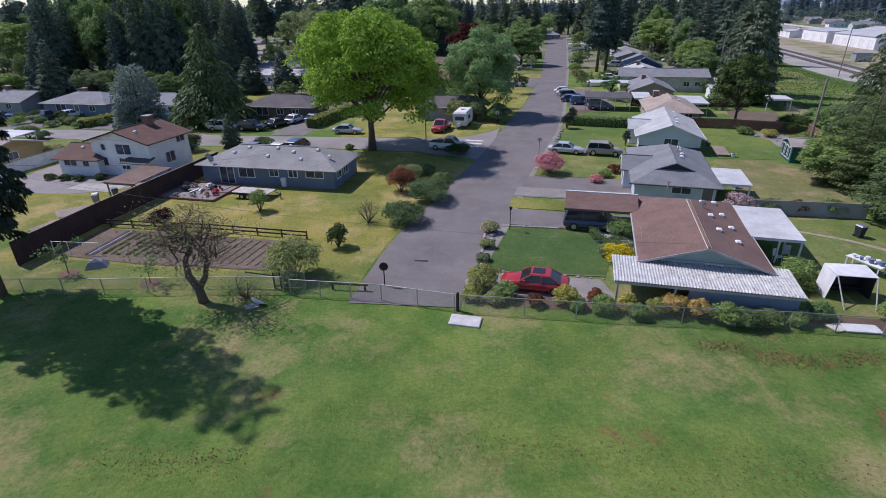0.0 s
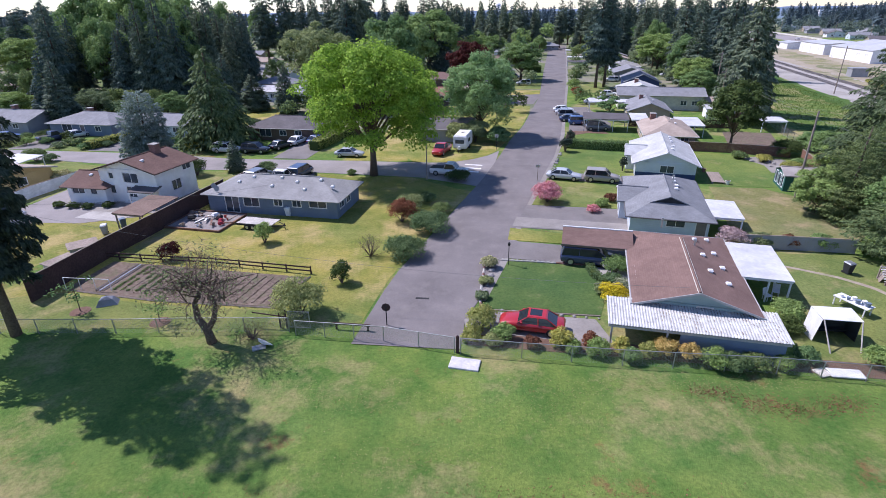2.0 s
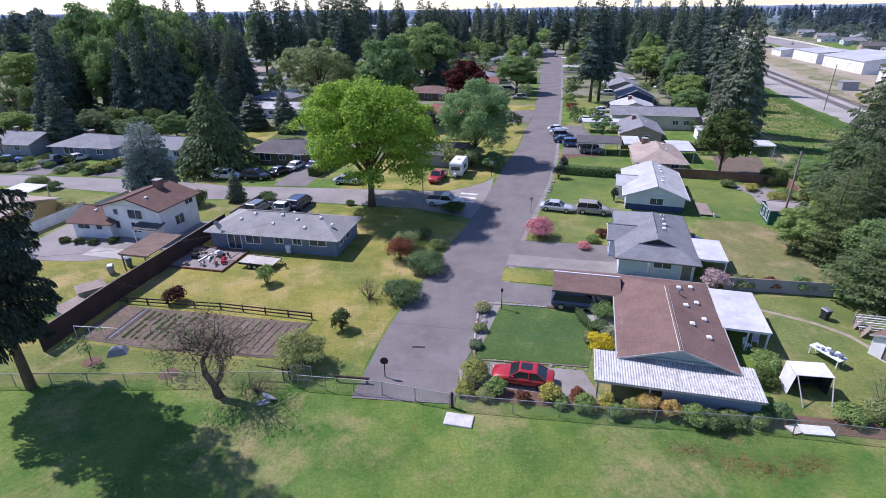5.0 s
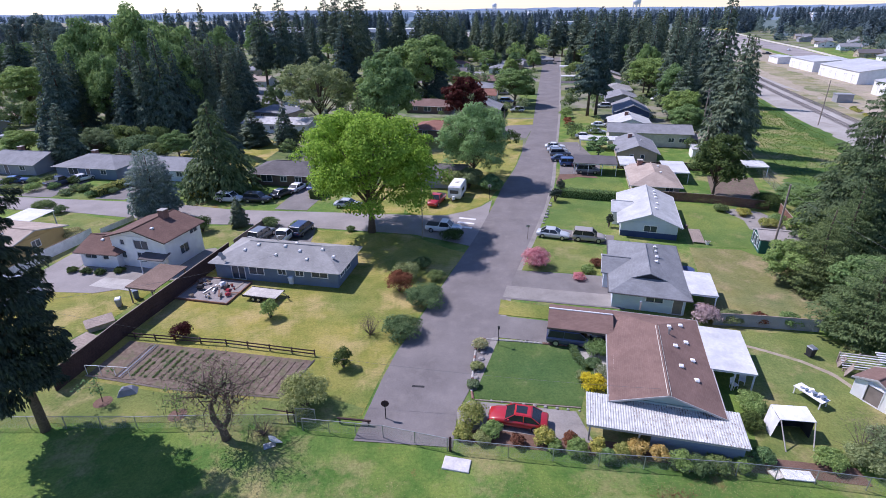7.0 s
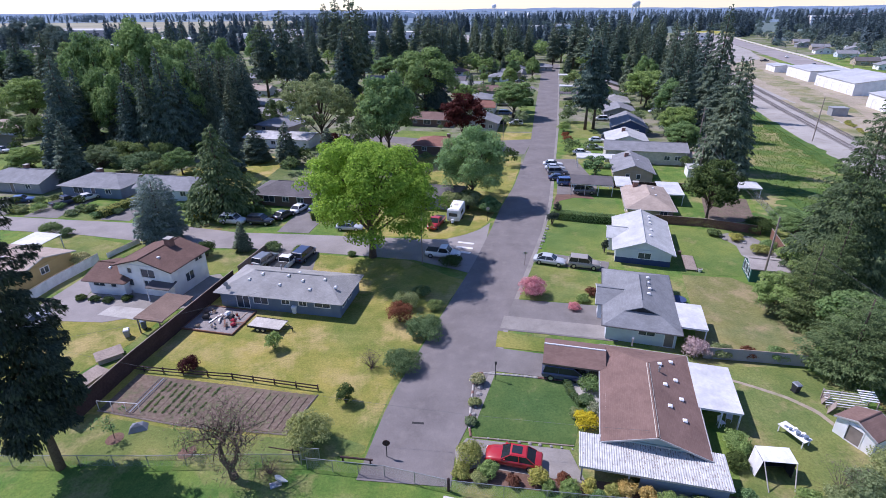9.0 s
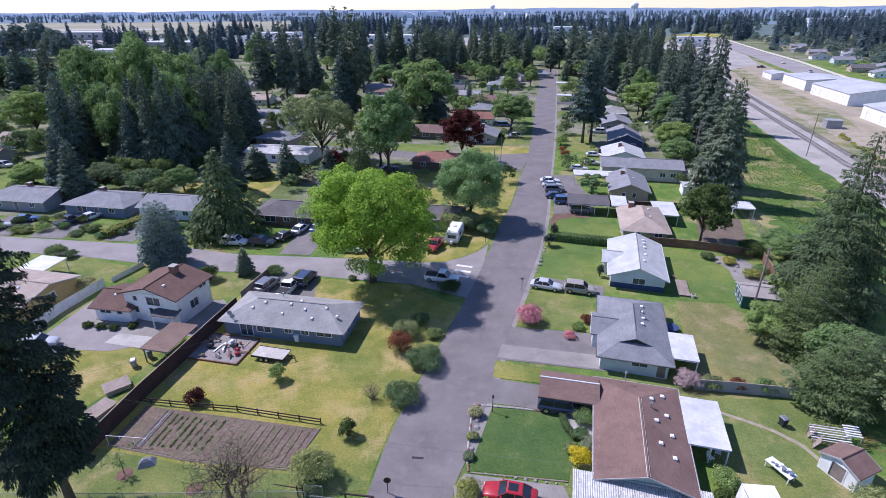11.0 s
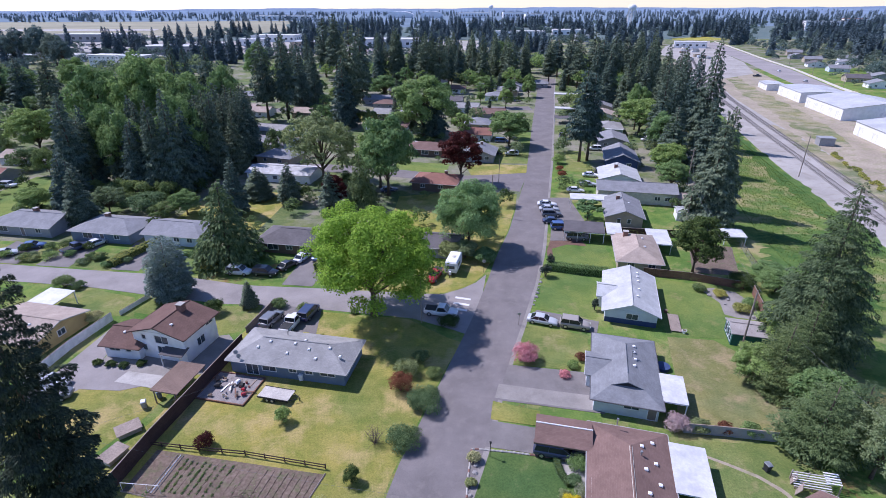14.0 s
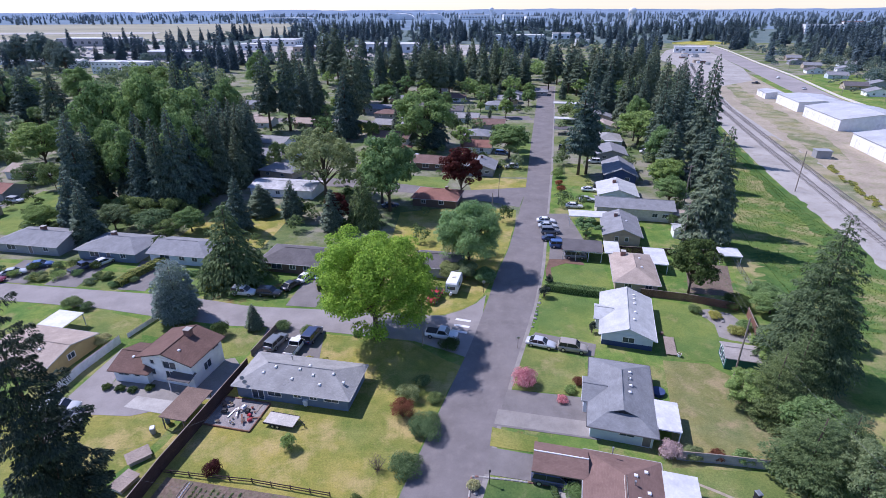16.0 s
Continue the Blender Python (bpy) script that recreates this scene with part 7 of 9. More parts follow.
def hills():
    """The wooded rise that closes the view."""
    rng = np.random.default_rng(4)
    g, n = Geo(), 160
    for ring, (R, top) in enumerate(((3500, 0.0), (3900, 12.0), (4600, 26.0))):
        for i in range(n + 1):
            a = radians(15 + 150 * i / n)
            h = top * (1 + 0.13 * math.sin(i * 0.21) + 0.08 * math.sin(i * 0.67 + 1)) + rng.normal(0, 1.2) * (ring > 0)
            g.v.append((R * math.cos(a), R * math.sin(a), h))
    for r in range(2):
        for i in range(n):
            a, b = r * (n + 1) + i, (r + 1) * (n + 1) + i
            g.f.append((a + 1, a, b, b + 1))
    solid("backdrop", g, HILL, "wooded hills on the horizon, haze in their blue colour", "hills", kind="structure")


# The hills' pale blue is painted haze, without gloss or relief.
HILL = surface("haze_blue_hills", (0.17, 0.235, 0.33), (0.215, 0.285, 0.385), 0.02, 0.004, 1.0, spec=0.0, relief=0.0)
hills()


# ---- poles ----
def pole(name, label, x, y, h, r=0.14, arm=True, turn=0, category="utility pole"):
    t = thing(name, label, category, at(x, y, 0, turn))
    part("shaft", Geo().tube([(0, 0, -0.3), (0, 0, h)], [r, r * 0.75], 8), WOOD, t)
    if arm:
        ca = part("cross_arm", Geo().box(-1.1, -0.06, h - 0.7, 1.1, 0.06, h - 0.55), WOOD, t)
        for u in (-0.95, -0.4, 0.4, 0.95):
            part("insulator", Geo().tube([(u, 0, h - 0.55), (u, 0, h - 0.4)], [0.05, 0.04], 6), GREY_METAL, ca)
    return t


pole("utility_pole", "brown wooden utility pole beside the green shed", 43.1, 61.1, 10.4, arm=False)
pole("utility_pole", "leaning wooden pole on the railway gravel", 104.5, 144.5, 12.0, arm=False)
pole("utility_pole", "wooden utility pole by a back garden", 55.4, 107.5, 10.5, turn=20)
pole("utility_pole", "wooden utility pole among firs", 66.0, 131.5, 12, turn=20)
pole("utility_pole", "slim wooden pole at the street corner", 12.8, 116, 10.0, 0.11, arm=False)
pole("flag_pole", "tall white flag pole on a corner lawn", 17.2, 140.5, 7.0, 0.09, arm=False, category="flag pole")
pole("street_pole", "slim street lamp pole beside the crossing", -2.6, 70.0, 8.0, 0.08, arm=False, category="pole")
for x, y in ((226, 262), (244, 322), (262, 378), (284, 440), (310, 520)):
    pole("utility_pole", "wooden utility pole along the far road", x, y, 12, turn=70)


# ---- beyond the far road ----
part_wall = [(x + 1.5, y) for x, y in ROAD_FAR]
wall_line = resample(part_wall, 40)
g = Geo()
for (x0, y0), (x1, y1) in zip(wall_line[:-1], wall_line[1:]):
    g.prism([(x0, y0), (x0 + 0.5, y0), (x1 + 0.5, y1), (x1, y1)], -0.1, 1.0)
solid("roadside_wall", g, OFFWHITE, "long low pale concrete wall along the far road", "wall")
for i, (x, y) in enumerate(((262, 318), (268, 345), (290, 352), (295, 400), (300, 432), (322, 470), (328, 500), (285, 300), (330, 440), (350, 540), (315, 385), (360, 480), (370, 600), (300, 330))):
    house("house", "blue-grey roofed bungalow across the far road", x, y, -18, 13, 9, 2.8, 1.9, WALLS[i % 4], (ROOF_GREY, ROOF_DARK, ROOF_GREY)[i % 3], {"f": [W1(-3), W1(2)], "l": [W1(0)]}, axis="x" if i % 2 else "y", group="bungalows across the far road", gutter=False)
rnd_yard = random.Random(5)
for i in range(16):
    x, y = rnd_yard.uniform(225, 285), 0
    y = np.interp(x, [225, 285], [455, 640]) + rnd_yard.uniform(-30, 30)
    w, l, h = rnd_yard.uniform(2, 7), rnd_yard.uniform(2, 4), rnd_yard.uniform(1.2, 3)
    solid("freight_container", Geo().box(-w / 2, -l / 2, 0.03, w / 2, l / 2, h).box(-w / 2 - 0.05, -l / 2 - 0.05, h, w / 2 + 0.05, l / 2 + 0.05, h + 0.1), rnd_yard.choice([WHITE, GREY_METAL, SIDE_TAN, SIDE_BROWN, ROOF_METAL]), "stacked goods and container in the railway yard", "container", at(x, y, 0, rnd_yard.uniform(-40, 20)), "railway yard goods")
car("pickup", "black", 220, 372, -20, "on bare ground by the depot")
car("van", "white", 214, 300, 70, "beside the warehouses")
car("sedan", "silver", 236, 345, 72, "on the far road")
car("sedan", "white", 252, 400, 72, "on the far road")
car("sedan", "navy", 196, 238, 72, "on the far road")
for i in range(40):
    u = rnd_yard.random()
    shrub(110 + 14 * u + rnd_yard.uniform(-1.5, 1.5) + 8, 130 + 40 * u, 0.8, 0.7, LEAF_YELLOW, "yellow broom bush at the gravel edge", "shrub", 60, 0.25, 80 + i % 3, "broom bushes")


# ---- garden of the blue house ----
def vegetable_garden():
    t = thing("vegetable_garden", "ploughed brown vegetable plot with furrows and timber edging", "garden plot", kind="structure")
    t["kind"] = "structure"
    corner = [(-32.7, 39.1), (-31.7, 44.5), (-12.2, 40.8), (-13.8, 35.8), (-24.2, 37.1)]
    part("soil", Geo().prism(corner, -0.2, 0.05), SOIL, t)
    rng = random.Random(8)

    def inside_line(u):
        """Ends of a furrow at share u of the plot's length."""
        a = Vector((-13.8, 35.8)).lerp(Vector((-32.4, 39.2)), u)
        b = Vector((-12.4, 40.6)).lerp(Vector((-31.6, 44.2)), u)
        return a, b

    rows = [0.03, 0.07, 0.11, 0.15, 0.19, 0.23, 0.27, 0.31, 0.36, 0.41, 0.46, 0.51, 0.56, 0.6, 0.64, 0.68, 0.72, 0.755, 0.79]
    for k, u in enumerate(rows):
        a, b = inside_line(u)
        n, pts, rad = 16, [], []
        for i in range(n + 1):
            p = a.lerp(b, 0.05 + 0.9 * i / n)
            pts.append((p.x + rng.uniform(-0.05, 0.05), p.y, 0.03))
            rad.append((0.085 if u < 0.33 else 0.05) * rng.uniform(0.75, 1.15))
        part("furrow", Geo().tube(pts, rad, 7), SOIL, t)
    for z0, (a, b) in ((0.1, ((-13.7, 35.6), (-24.2, 36.95))), (0.1, ((-24.2, 36.95), (-32.8, 39.0))), (0.1, ((-13.9, 35.6), (-12.1, 40.9)))):
        part("timber_edge", Geo().tube([(*a, 0.06), (*b, 0.06)], [0.09, 0.09], 4), WOOD, t)
    for k in range(3):
        a, b = inside_line(0.83 + 0.018 * k)
        part("plank", Geo().tube([(a.x, a.y, 0.08), (b.x, b.y, 0.08)], [0.07, 0.07], 4), WHITE if k == 1 else WOOD, t)


vegetable_garden()
rng6 = random.Random(3)
for k in range(150):
    u, w = rng6.choice([0.51, 0.56, 0.6, 0.64, 0.64, 0.68, 0.68, 0.72, 0.755, 0.79, 0.79]), rng6.uniform(0.08, 0.92)
    a = Vector((-13.8, 35.8)).lerp(Vector((-32.4, 39.2)), u).lerp(Vector((-12.4, 40.6)).lerp(Vector((-31.6, 44.2)), u), w)
    shrub(a.x + rng6.uniform(-0.06, 0.06), a.y, 0.17, 0.16, LEAF_SHRUB, "small leafy vegetable plant in a furrow", "vegetable plant", 36, 0.055, 40 + k % 4, "vegetable rows")


def trellis(x, y, turn, w, h):
    t = thing("garden_trellis", "white pipe frame in the vegetable plot", "trellis", at(x, y, 0.03, turn))
    for u in (-w / 2, -w / 6, w / 6, w / 2):
        part("post", Geo().tube([(u, 0, -0.1), (u, 0, h)], [0.025, 0.025], 6), WHITE, t)
    part("rail", Geo().tube([(-w / 2, 0, h), (w / 2, 0, h)], [0.03, 0.03], 6), WHITE, t)


trellis(-30.6, 38.9, -6, 4.2, 1.1)
solid("tarpaulin_cover", Geo().loft([[(-0.8, -0.5, -0.02), (0.8, -0.5, -0.02), (0.8, 0.5, -0.02), (-0.8, 0.5, -0.02)], [(-0.5, -0.3, 0.5), (0.45, -0.25, 0.45), (0.4, 0.3, 0.5), (-0.4, 0.25, 0.55)], [(-0.05, -0.05, 0.68), (0.05, -0.05, 0.68), (0.05, 0.05, 0.68), (-0.05, 0.05, 0.68)]]), plain("grey_tarpaulin", (0.25, 0.26, 0.3), 0.5), "grey tarpaulin tied over a small heap", "tarpaulin", at(-27.6, 36.6, 0.02, 20))


DECK_GRAVEL = surface("dark_gravel", (0.2, 0.18, 0.18), (0.34, 0.31, 0.3), 9, 1.0, 0.95, relief=0.8)


def deck():
    t = thing("garden_deck", "low timber deck edge round grey gravel, with clutter", "deck", at(-27.0, 54.8, 0, -13))
    part("floor", Geo().box(-3.4, -2.6, -0.1, 3.2, 2.6, 0.12), DECK_GRAVEL, t)
    for a in ((-3.5, -2.75, 3.3, -2.6), (-3.5, 2.6, 3.3, 2.75), (-3.55, -2.6, -3.4, 2.6), (3.2, -2.6, 3.35, 2.6)):
        part("edging_board", Geo().box(a[0], a[1], -0.05, a[2], a[3], 0.24), WOOD_RED, t)


deck()
CLUTTER = [("grill", "black kettle grill on the deck", BLACK, -28.8, 55.0), ("toy_cart", "red toy cart on the deck", PAINT_MATS["red"], -24.9, 53.3), ("sack_heap", "white sacks heaped on the deck", WHITE, -26.4, 55.6), ("bicycle_frame", "dark garden machine on the deck", BLACK, -25.6, 54.8), ("storage_box", "dark storage box on the deck", SIDE_BROWN, -29.4, 56.4), ("red_barrow", "red wheelbarrow on the deck", PAINT_MATS["red"], -25.2, 54.2)]
for i, (n, lab, mt, x, y) in enumerate(CLUTTER):
    t = thing(n, lab, n.replace("_", " "), at(x, y, 0.12, 31 * i, *[0.62 if i in (1, 5) else 0.85] * 3))
    part("body", Geo().loft([[(-0.35, -0.25, 0.2), (0.35, -0.25, 0.2), (0.35, 0.25, 0.2), (-0.35, 0.25, 0.2)], [(-0.5, -0.36, 0.45), (0.5, -0.36, 0.45), (0.5, 0.36, 0.45), (-0.5, 0.36, 0.45)], [(-0.3, -0.2, 0.72), (0.3, -0.2, 0.72), (0.3, 0.2, 0.72), (-0.3, 0.2, 0.72)]]), mt, t)
    for sx, sy in ((-1, -1), (1, -1), (1, 1), (-1, 1)):
        part("leg", Geo().tube([(sx * 0.4, sy * 0.28, 0), (sx * 0.3, sy * 0.2, 0.3)], [0.03, 0.03], 5), BLACK, t)
    if i in (1, 3, 5):
        part("handle", Geo().tube([(0.4, 0, 0.5), (0.75, 0, 0.95), (0.8, 0.1, 1.0)], [0.03, 0.03, 0.03], 5), mt, t)


def pot(x, y, r, h, mt, label, z=0.12, category="plant pot"):
    t = thing("plant_pot", label, category, at(x, y, z), "pots and buckets on the deck")
    part("bowl", Geo().tube([(0, 0, 0), (0, 0, h * 0.9), (0, 0, h * 0.9), (0, 0, h)], [r * 0.75, r, r * 1.12, r * 1.12], 10), mt, t)
    part("fill", Geo().tube([(0, 0, h), (0, 0, h + 0.03)], [r * 0.95, r * 0.9], 10), SOIL, t)


rng_pot = random.Random(21)
POT_MATS = [(WHITE, "white plastic"), (BRICK, "terracotta"), (SIDE_BLUE, "blue glazed"), (GREY_METAL, "zinc"), (WOOD, "wooden"), (PAINT_MATS["red"], "red plastic")]
for k in range(13):
    u, v = rng_pot.uniform(-3.0, 2.9), rng_pot.uniform(-2.2, 2.3)
    q = at(-27.0, 54.8, 0, -13) @ Vector((u, v, 0))
    mt, words = POT_MATS[k % 6]
    pot(q.x, q.y, rng_pot.uniform(0.1, 0.2), rng_pot.uniform(0.18, 0.4), mt, words + " pot standing on the cluttered deck")
for k in range(7):
    u, v = rng_pot.uniform(-2.8, 2.7), rng_pot.uniform(-2.0, 2.1)
    q = at(-27.0, 54.8, 0, -13) @ Vector((u, v, 0))
    solid("loose_board", Geo().box(-0.9, -0.1, 0, 0.9, 0.1, 0.05), (WOOD, WHITE, WOOD_RED)[k % 3], "loose board lying on the deck", "board", at(q.x, q.y, 0.13 + 0.06 * k, rng_pot.uniform(0, 180)), "loose boards on the deck")


def flatbed(x, y, turn):
    t = thing("flatbed_trailer", "flat two-axle trailer with weathered plank bed", "trailer", at(x, y, 0.01, turn))
    for i in range(8):
        part("plank", Geo().box(-2.1, -1.0 + i * 0.25, 0.62, 2.1, -1.0 + i * 0.25 + 0.24, 0.68), PALE_WOOD, t)
    for s in (-1, 1):
        part("side_rail", Geo().box(-2.12, s * 1.04 - 0.04, 0.5, 2.12, s * 1.04 + 0.04, 0.72), BLACK, t)
        for u in (-0.75, -0.05):
            w = part("wheel", Geo().tube([(u, s * 0.9, 0.32), (u, s * 1.12, 0.32)], [0.32, 0.32], 14), BLACK, t)
            part("rim", Geo().tube([(u, s * 1.1, 0.32), (u, s * 1.14, 0.32)], [0.18, 0.16], 10), RIM, w)
    part("drawbar", Geo().tube([(2.1, -0.7, 0.5), (3.3, 0, 0.45), (2.1, 0.7, 0.5)], [0.05, 0.06, 0.05], 6), BLACK, t)
    part("jack", Geo().tube([(3.2, 0, 0.0), (3.2, 0, 0.7)], [0.05, 0.04], 6), BLACK, t)


PALE_WOOD = surface("pale_planks", (0.42, 0.39, 0.36), (0.56, 0.525, 0.49), 5, 0.8, 0.9, relief=0.4)
flatbed(-20.6, 53.0, -14)

LEAF_BRIGHT = foliage("bright_yellow_blossom", (0.4, 0.38, 0.03), (0.72, 0.62, 0.05), 0.35)
# shrubs: place, radius, height, leaves, words
SHRUBS = [
    (-4.0, 45.0, 2.1, 1.8, LEAF_SHRUB, "broad grey-green juniper shrub at the street edge"), (-1.7, 51.3, 2.3, 2.1, LEAF_SHRUB, "large round green shrub at the street edge"),
    (-4.9, 54.1, 1.6, 2.7, LEAF_RED, "rust-red round shrub on the lawn"), (-4.3, 57.4, 1.7, 2.0, LEAF_GREY, "pale grey-leaved shrub on the lawn"), (-0.6, 57.0, 1.1, 1.1, LEAF_SHRUB, "small green shrub by the street"),
    (-26.4, 45.0, 1.1, 1.7, LEAF_MAROON, "dark red round shrub by the rail fence"), (-18.6, 48.7, 1.0, 2.3, LEAF_GREEN, "small upright green shrub on the lawn"),
    (-11.4, 34.6, 2.1, 3.0, LEAF_GREY, "rounded grey-green small tree by the park gate"), (-9.1, 39.8, 0.9, 2.2, LEAF_DARK, "dark clipped stump shrub on the lawn"),
    (1.8, 69.2, 1.6, 1.4, LEAF_DARK, "dark shrub in the shade by the junction"),
    (-2.4, 60.6, 1.2, 1.0, LEAF_SHRUB, "low green shrub near the street"), 
    (-26.3, 75.2, 1.4, 1.3, LEAF_SHRUB, "clipped round shrub by the side street"), (-21.8, 73.8, 1.3, 1.2, LEAF_SHRUB, "clipped round shrub by the side street"), (-13.6, 73.0, 0.7, 0.7, LEAF_SHRUB, "small clipped shrub by the side street"),
    (-20.0, 66.0, 0.8, 0.8, LEAF_YELLOW, "low yellow-green shrub edging"), (-17.6, 65.6, 0.8, 0.8, LEAF_YELLOW, "low yellow-green shrub edging"),
    (2.6, 32.6, 1.3, 1.7, LEAF_YELLOW, "yellow-green azalea by the fence"), (1.8, 31.1, 0.8, 0.8, LEAF_YELLOW, "low yellow-green shrub by the fence"), (4.0, 31.0, 1.1, 1.2, LEAF_GREEN, "green shrub by the fence"), (3.2, 30.4, 0.8, 0.8, LEAF_GREY, "grey-leaved shrub at the fence foot"),
    (5.9, 30.0, 0.7, 0.8, LEAF_RED, "rust-coloured azalea by the fence"), (7.9, 30.2, 1.0, 1.3, LEAF_YELLOW, "yellow-green azalea by the fence"), (8.6, 29.5, 0.7, 0.8, LEAF_GREEN, "low green shrub by the fence"), (9.9, 29.9, 0.7, 1.3, LEAF_RED, "orange-red azalea by the fence"), (10.2, 29.2, 1.0, 1.1, LEAF_GREEN, "green shrub by the fence"),
    (11.8, 29.2, 0.8, 1.3, LEAF_YELLOW, "yellow azalea by the fence"), (12.2, 28.4, 0.8, 0.9, LEAF_GREEN, "low green shrub by the fence"), (13.5, 28.8, 0.8, 1.1, LEAF_YELLOW, "yellow-orange azalea by the fence"), (14.5, 28.9, 1.0, 1.4, LEAF_ORANGE, "orange-yellow azalea by the fence"), (16.0, 28.3, 0.9, 1.4, LEAF_ORANGE, "orange-yellow azalea by the fence"),
    (17.4, 27.6, 1.1, 1.4, LEAF_GREEN, "leafy green shrub by the fence"), (18.6, 27.3, 1.1, 1.2, LEAF_SHRUB, "leafy green shrub by the fence"), (20.0, 27.6, 1.1, 1.0, LEAF_SHRUB, "grey-green shrub by the fence"), (21.8, 27.6, 1.0, 0.9, LEAF_GREEN, "low weedy shrub by the fence"), (23.6, 28.2, 1.0, 1.0, LEAF_GREEN, "low weedy shrub by the fence"), (28.2, 27.8, 1.1, 1.2, LEAF_GREEN, "weedy shrub behind the fence"), (30.6, 27.6, 1.4, 1.5, LEAF_GREY, "sprawling twiggy shrub behind the fence"), (33.0, 28.4, 1.8, 2.2, LEAF_GREY, "sprawling twiggy shrub behind the fence"), (36.0, 29.5, 2.2, 3.0, LEAF_GREY, "tall sprawling shrub behind the fence"),
    (13.3, 36.2, 1.1, 1.5, LEAF_BRIGHT, "bright yellow azalea beside the house"), (12.8, 37.6, 0.7, 0.9, LEAF_GREY, "pale flowering shrub beside the house"), (15.0, 41.2, 1.2, 1.5, LEAF_GREEN, "leafy shrub beside the carport"), (14.2, 39.4, 0.8, 0.8, LEAF_SHRUB, "low shrub in the house bed"),
    (3.9, 42.5, 0.8, 1.1, LEAF_CREAM, "cream-flowered shrub at the lawn corner"), (3.4, 39.3, 0.6, 0.7, LEAF_GREY, "low grey shrub on the rock edge"), (2.9, 36.8, 0.6, 0.6, LEAF_GREY, "low grey shrub on the rock edge"),
    (12.4, 60.2, 1.9, 2.3, LEAF_PINK, "large rhododendron covered in pink flowers"), (17.0, 56.6, 0.8, 0.8, LEAF_PINK, "small azalea with red-pink flowers"), (20.2, 60.2, 0.9, 0.9, LEAF_RED, "small azalea with rust-red leaves"), (18.6, 58.6, 0.9, 0.8, LEAF_GREEN, "low green shrub in the bed"), (21.2, 53.0, 0.9, 0.9, LEAF_MAROON, "dark shrub at the house corner"),
    (28.0, 46.8, 1.5, 1.8, LEAF_WHITE, "pale pink flowering shrub at the garden fence"), (30.6, 46.6, 1.2, 1.4, LEAF_GREY, "grey-green shrub at the garden fence"), (33.4, 46.2, 1.0, 1.2, LEAF_RED, "red-leaved shrub at the garden fence"), (36.2, 45.8, 1.2, 1.4, LEAF_GREEN, "green shrub at the garden fence"),
    (25.6, 33.6, 1.2, 1.4, LEAF_GREEN, "green shrub beside the patio"), (24.6, 31.6, 1.0, 1.1, LEAF_DARK, "dark shrub beside the patio"),
    (48.2, 77.4, 1.2, 1.0, LEAF_YELLOW, "bright yellow flowering plants in the rock bed"), (49.4, 72.4, 1.4, 1.2, LEAF_YELLOW, "bright yellow flowering plants in the rock bed"), (51.6, 74.0, 1.4, 1.3, LEAF_GREEN, "leafy green shrub in the rock bed"), (45.6, 79.4, 1.2, 1.0, LEAF_SHRUB, "leafy green shrub in the rock bed"), (53.6, 80.8, 2.4, 2.4, LEAF_DARK, "dense dark shrub at the fence corner"),
    (25.6, 73.2, 0.6, 2.4, NEEDLE, "small conical evergreen in a round bed"), (19.8, 85.0, 1.2, 2.6, NEEDLE, "small dark evergreen at the street edge"), (21.4, 88.6, 0.8, 3.2, NEEDLE, "slim dark evergreen at the hedge end"),
    (36.2, 146, 1.4, 1.8, LEAF_RED, "red flowering shrub by the street"), (36.8, 152, 1.2, 1.6, LEAF_RED, "red flowering shrub by the street"), (38, 160, 2.0, 3, LEAF_GREEN, "light green shrub by the street"),
    (-66.5, 82.6, 1.8, 2.0, LEAF_SHRUB, "round clipped shrub at the street edge"), (-63.8, 82.2, 1.2, 1.2, LEAF_SHRUB, "low shrub at the street edge"), (-36.2, 73.4, 1.6, 2.6, LEAF_DARK, "dark shrub beside the white house"), (-54.5, 71.4, 1.4, 1.6, LEAF_CREAM, "pale flowering shrub by the ochre house"),
    (-47.6, 60.3, 0.7, 0.6, LEAF_DARK, "low dark shrub against the white wall"), (-45.6, 59.9, 0.7, 0.6, LEAF_DARK, "low dark shrub against the white wall"), (-43.6, 59.6, 0.7, 0.6, LEAF_DARK, "low dark shrub against the white wall"), (-41.4, 60.0, 0.7, 0.6, LEAF_DARK, "low dark shrub against the white wall"),
]
for x, y, r, h, mt, lab in SHRUBS:
    if y < 32 and 3 < x < 24:
        r *= 0.82
    shrub(x, y, r, h, mt, lab, "shrub", int(650 + 420 * r * r), 0.10 + 0.02 * r)
rng7 = random.Random(12)
for k in range(26):
    x = rng7.uniform(-100, -66)
    y = np.interp(x, [-100, -66], [96.5, 91.5]) + rng7.choice([0, 1.0, 2.4, 6.5])
    if not (-78.5 < x < -70 or -91 < x < -81.5):
        shrub(x, y, rng7.uniform(0.9, 1.6), rng7.uniform(0.8, 1.4), rng7.choice([LEAF_SHRUB, LEAF_GREEN, LEAF_GREY, LEAF_YELLOW]), "clipped front-garden shrub across the side street", "shrub", 420, 0.2, 60 + k % 5, "front-garden shrubs")

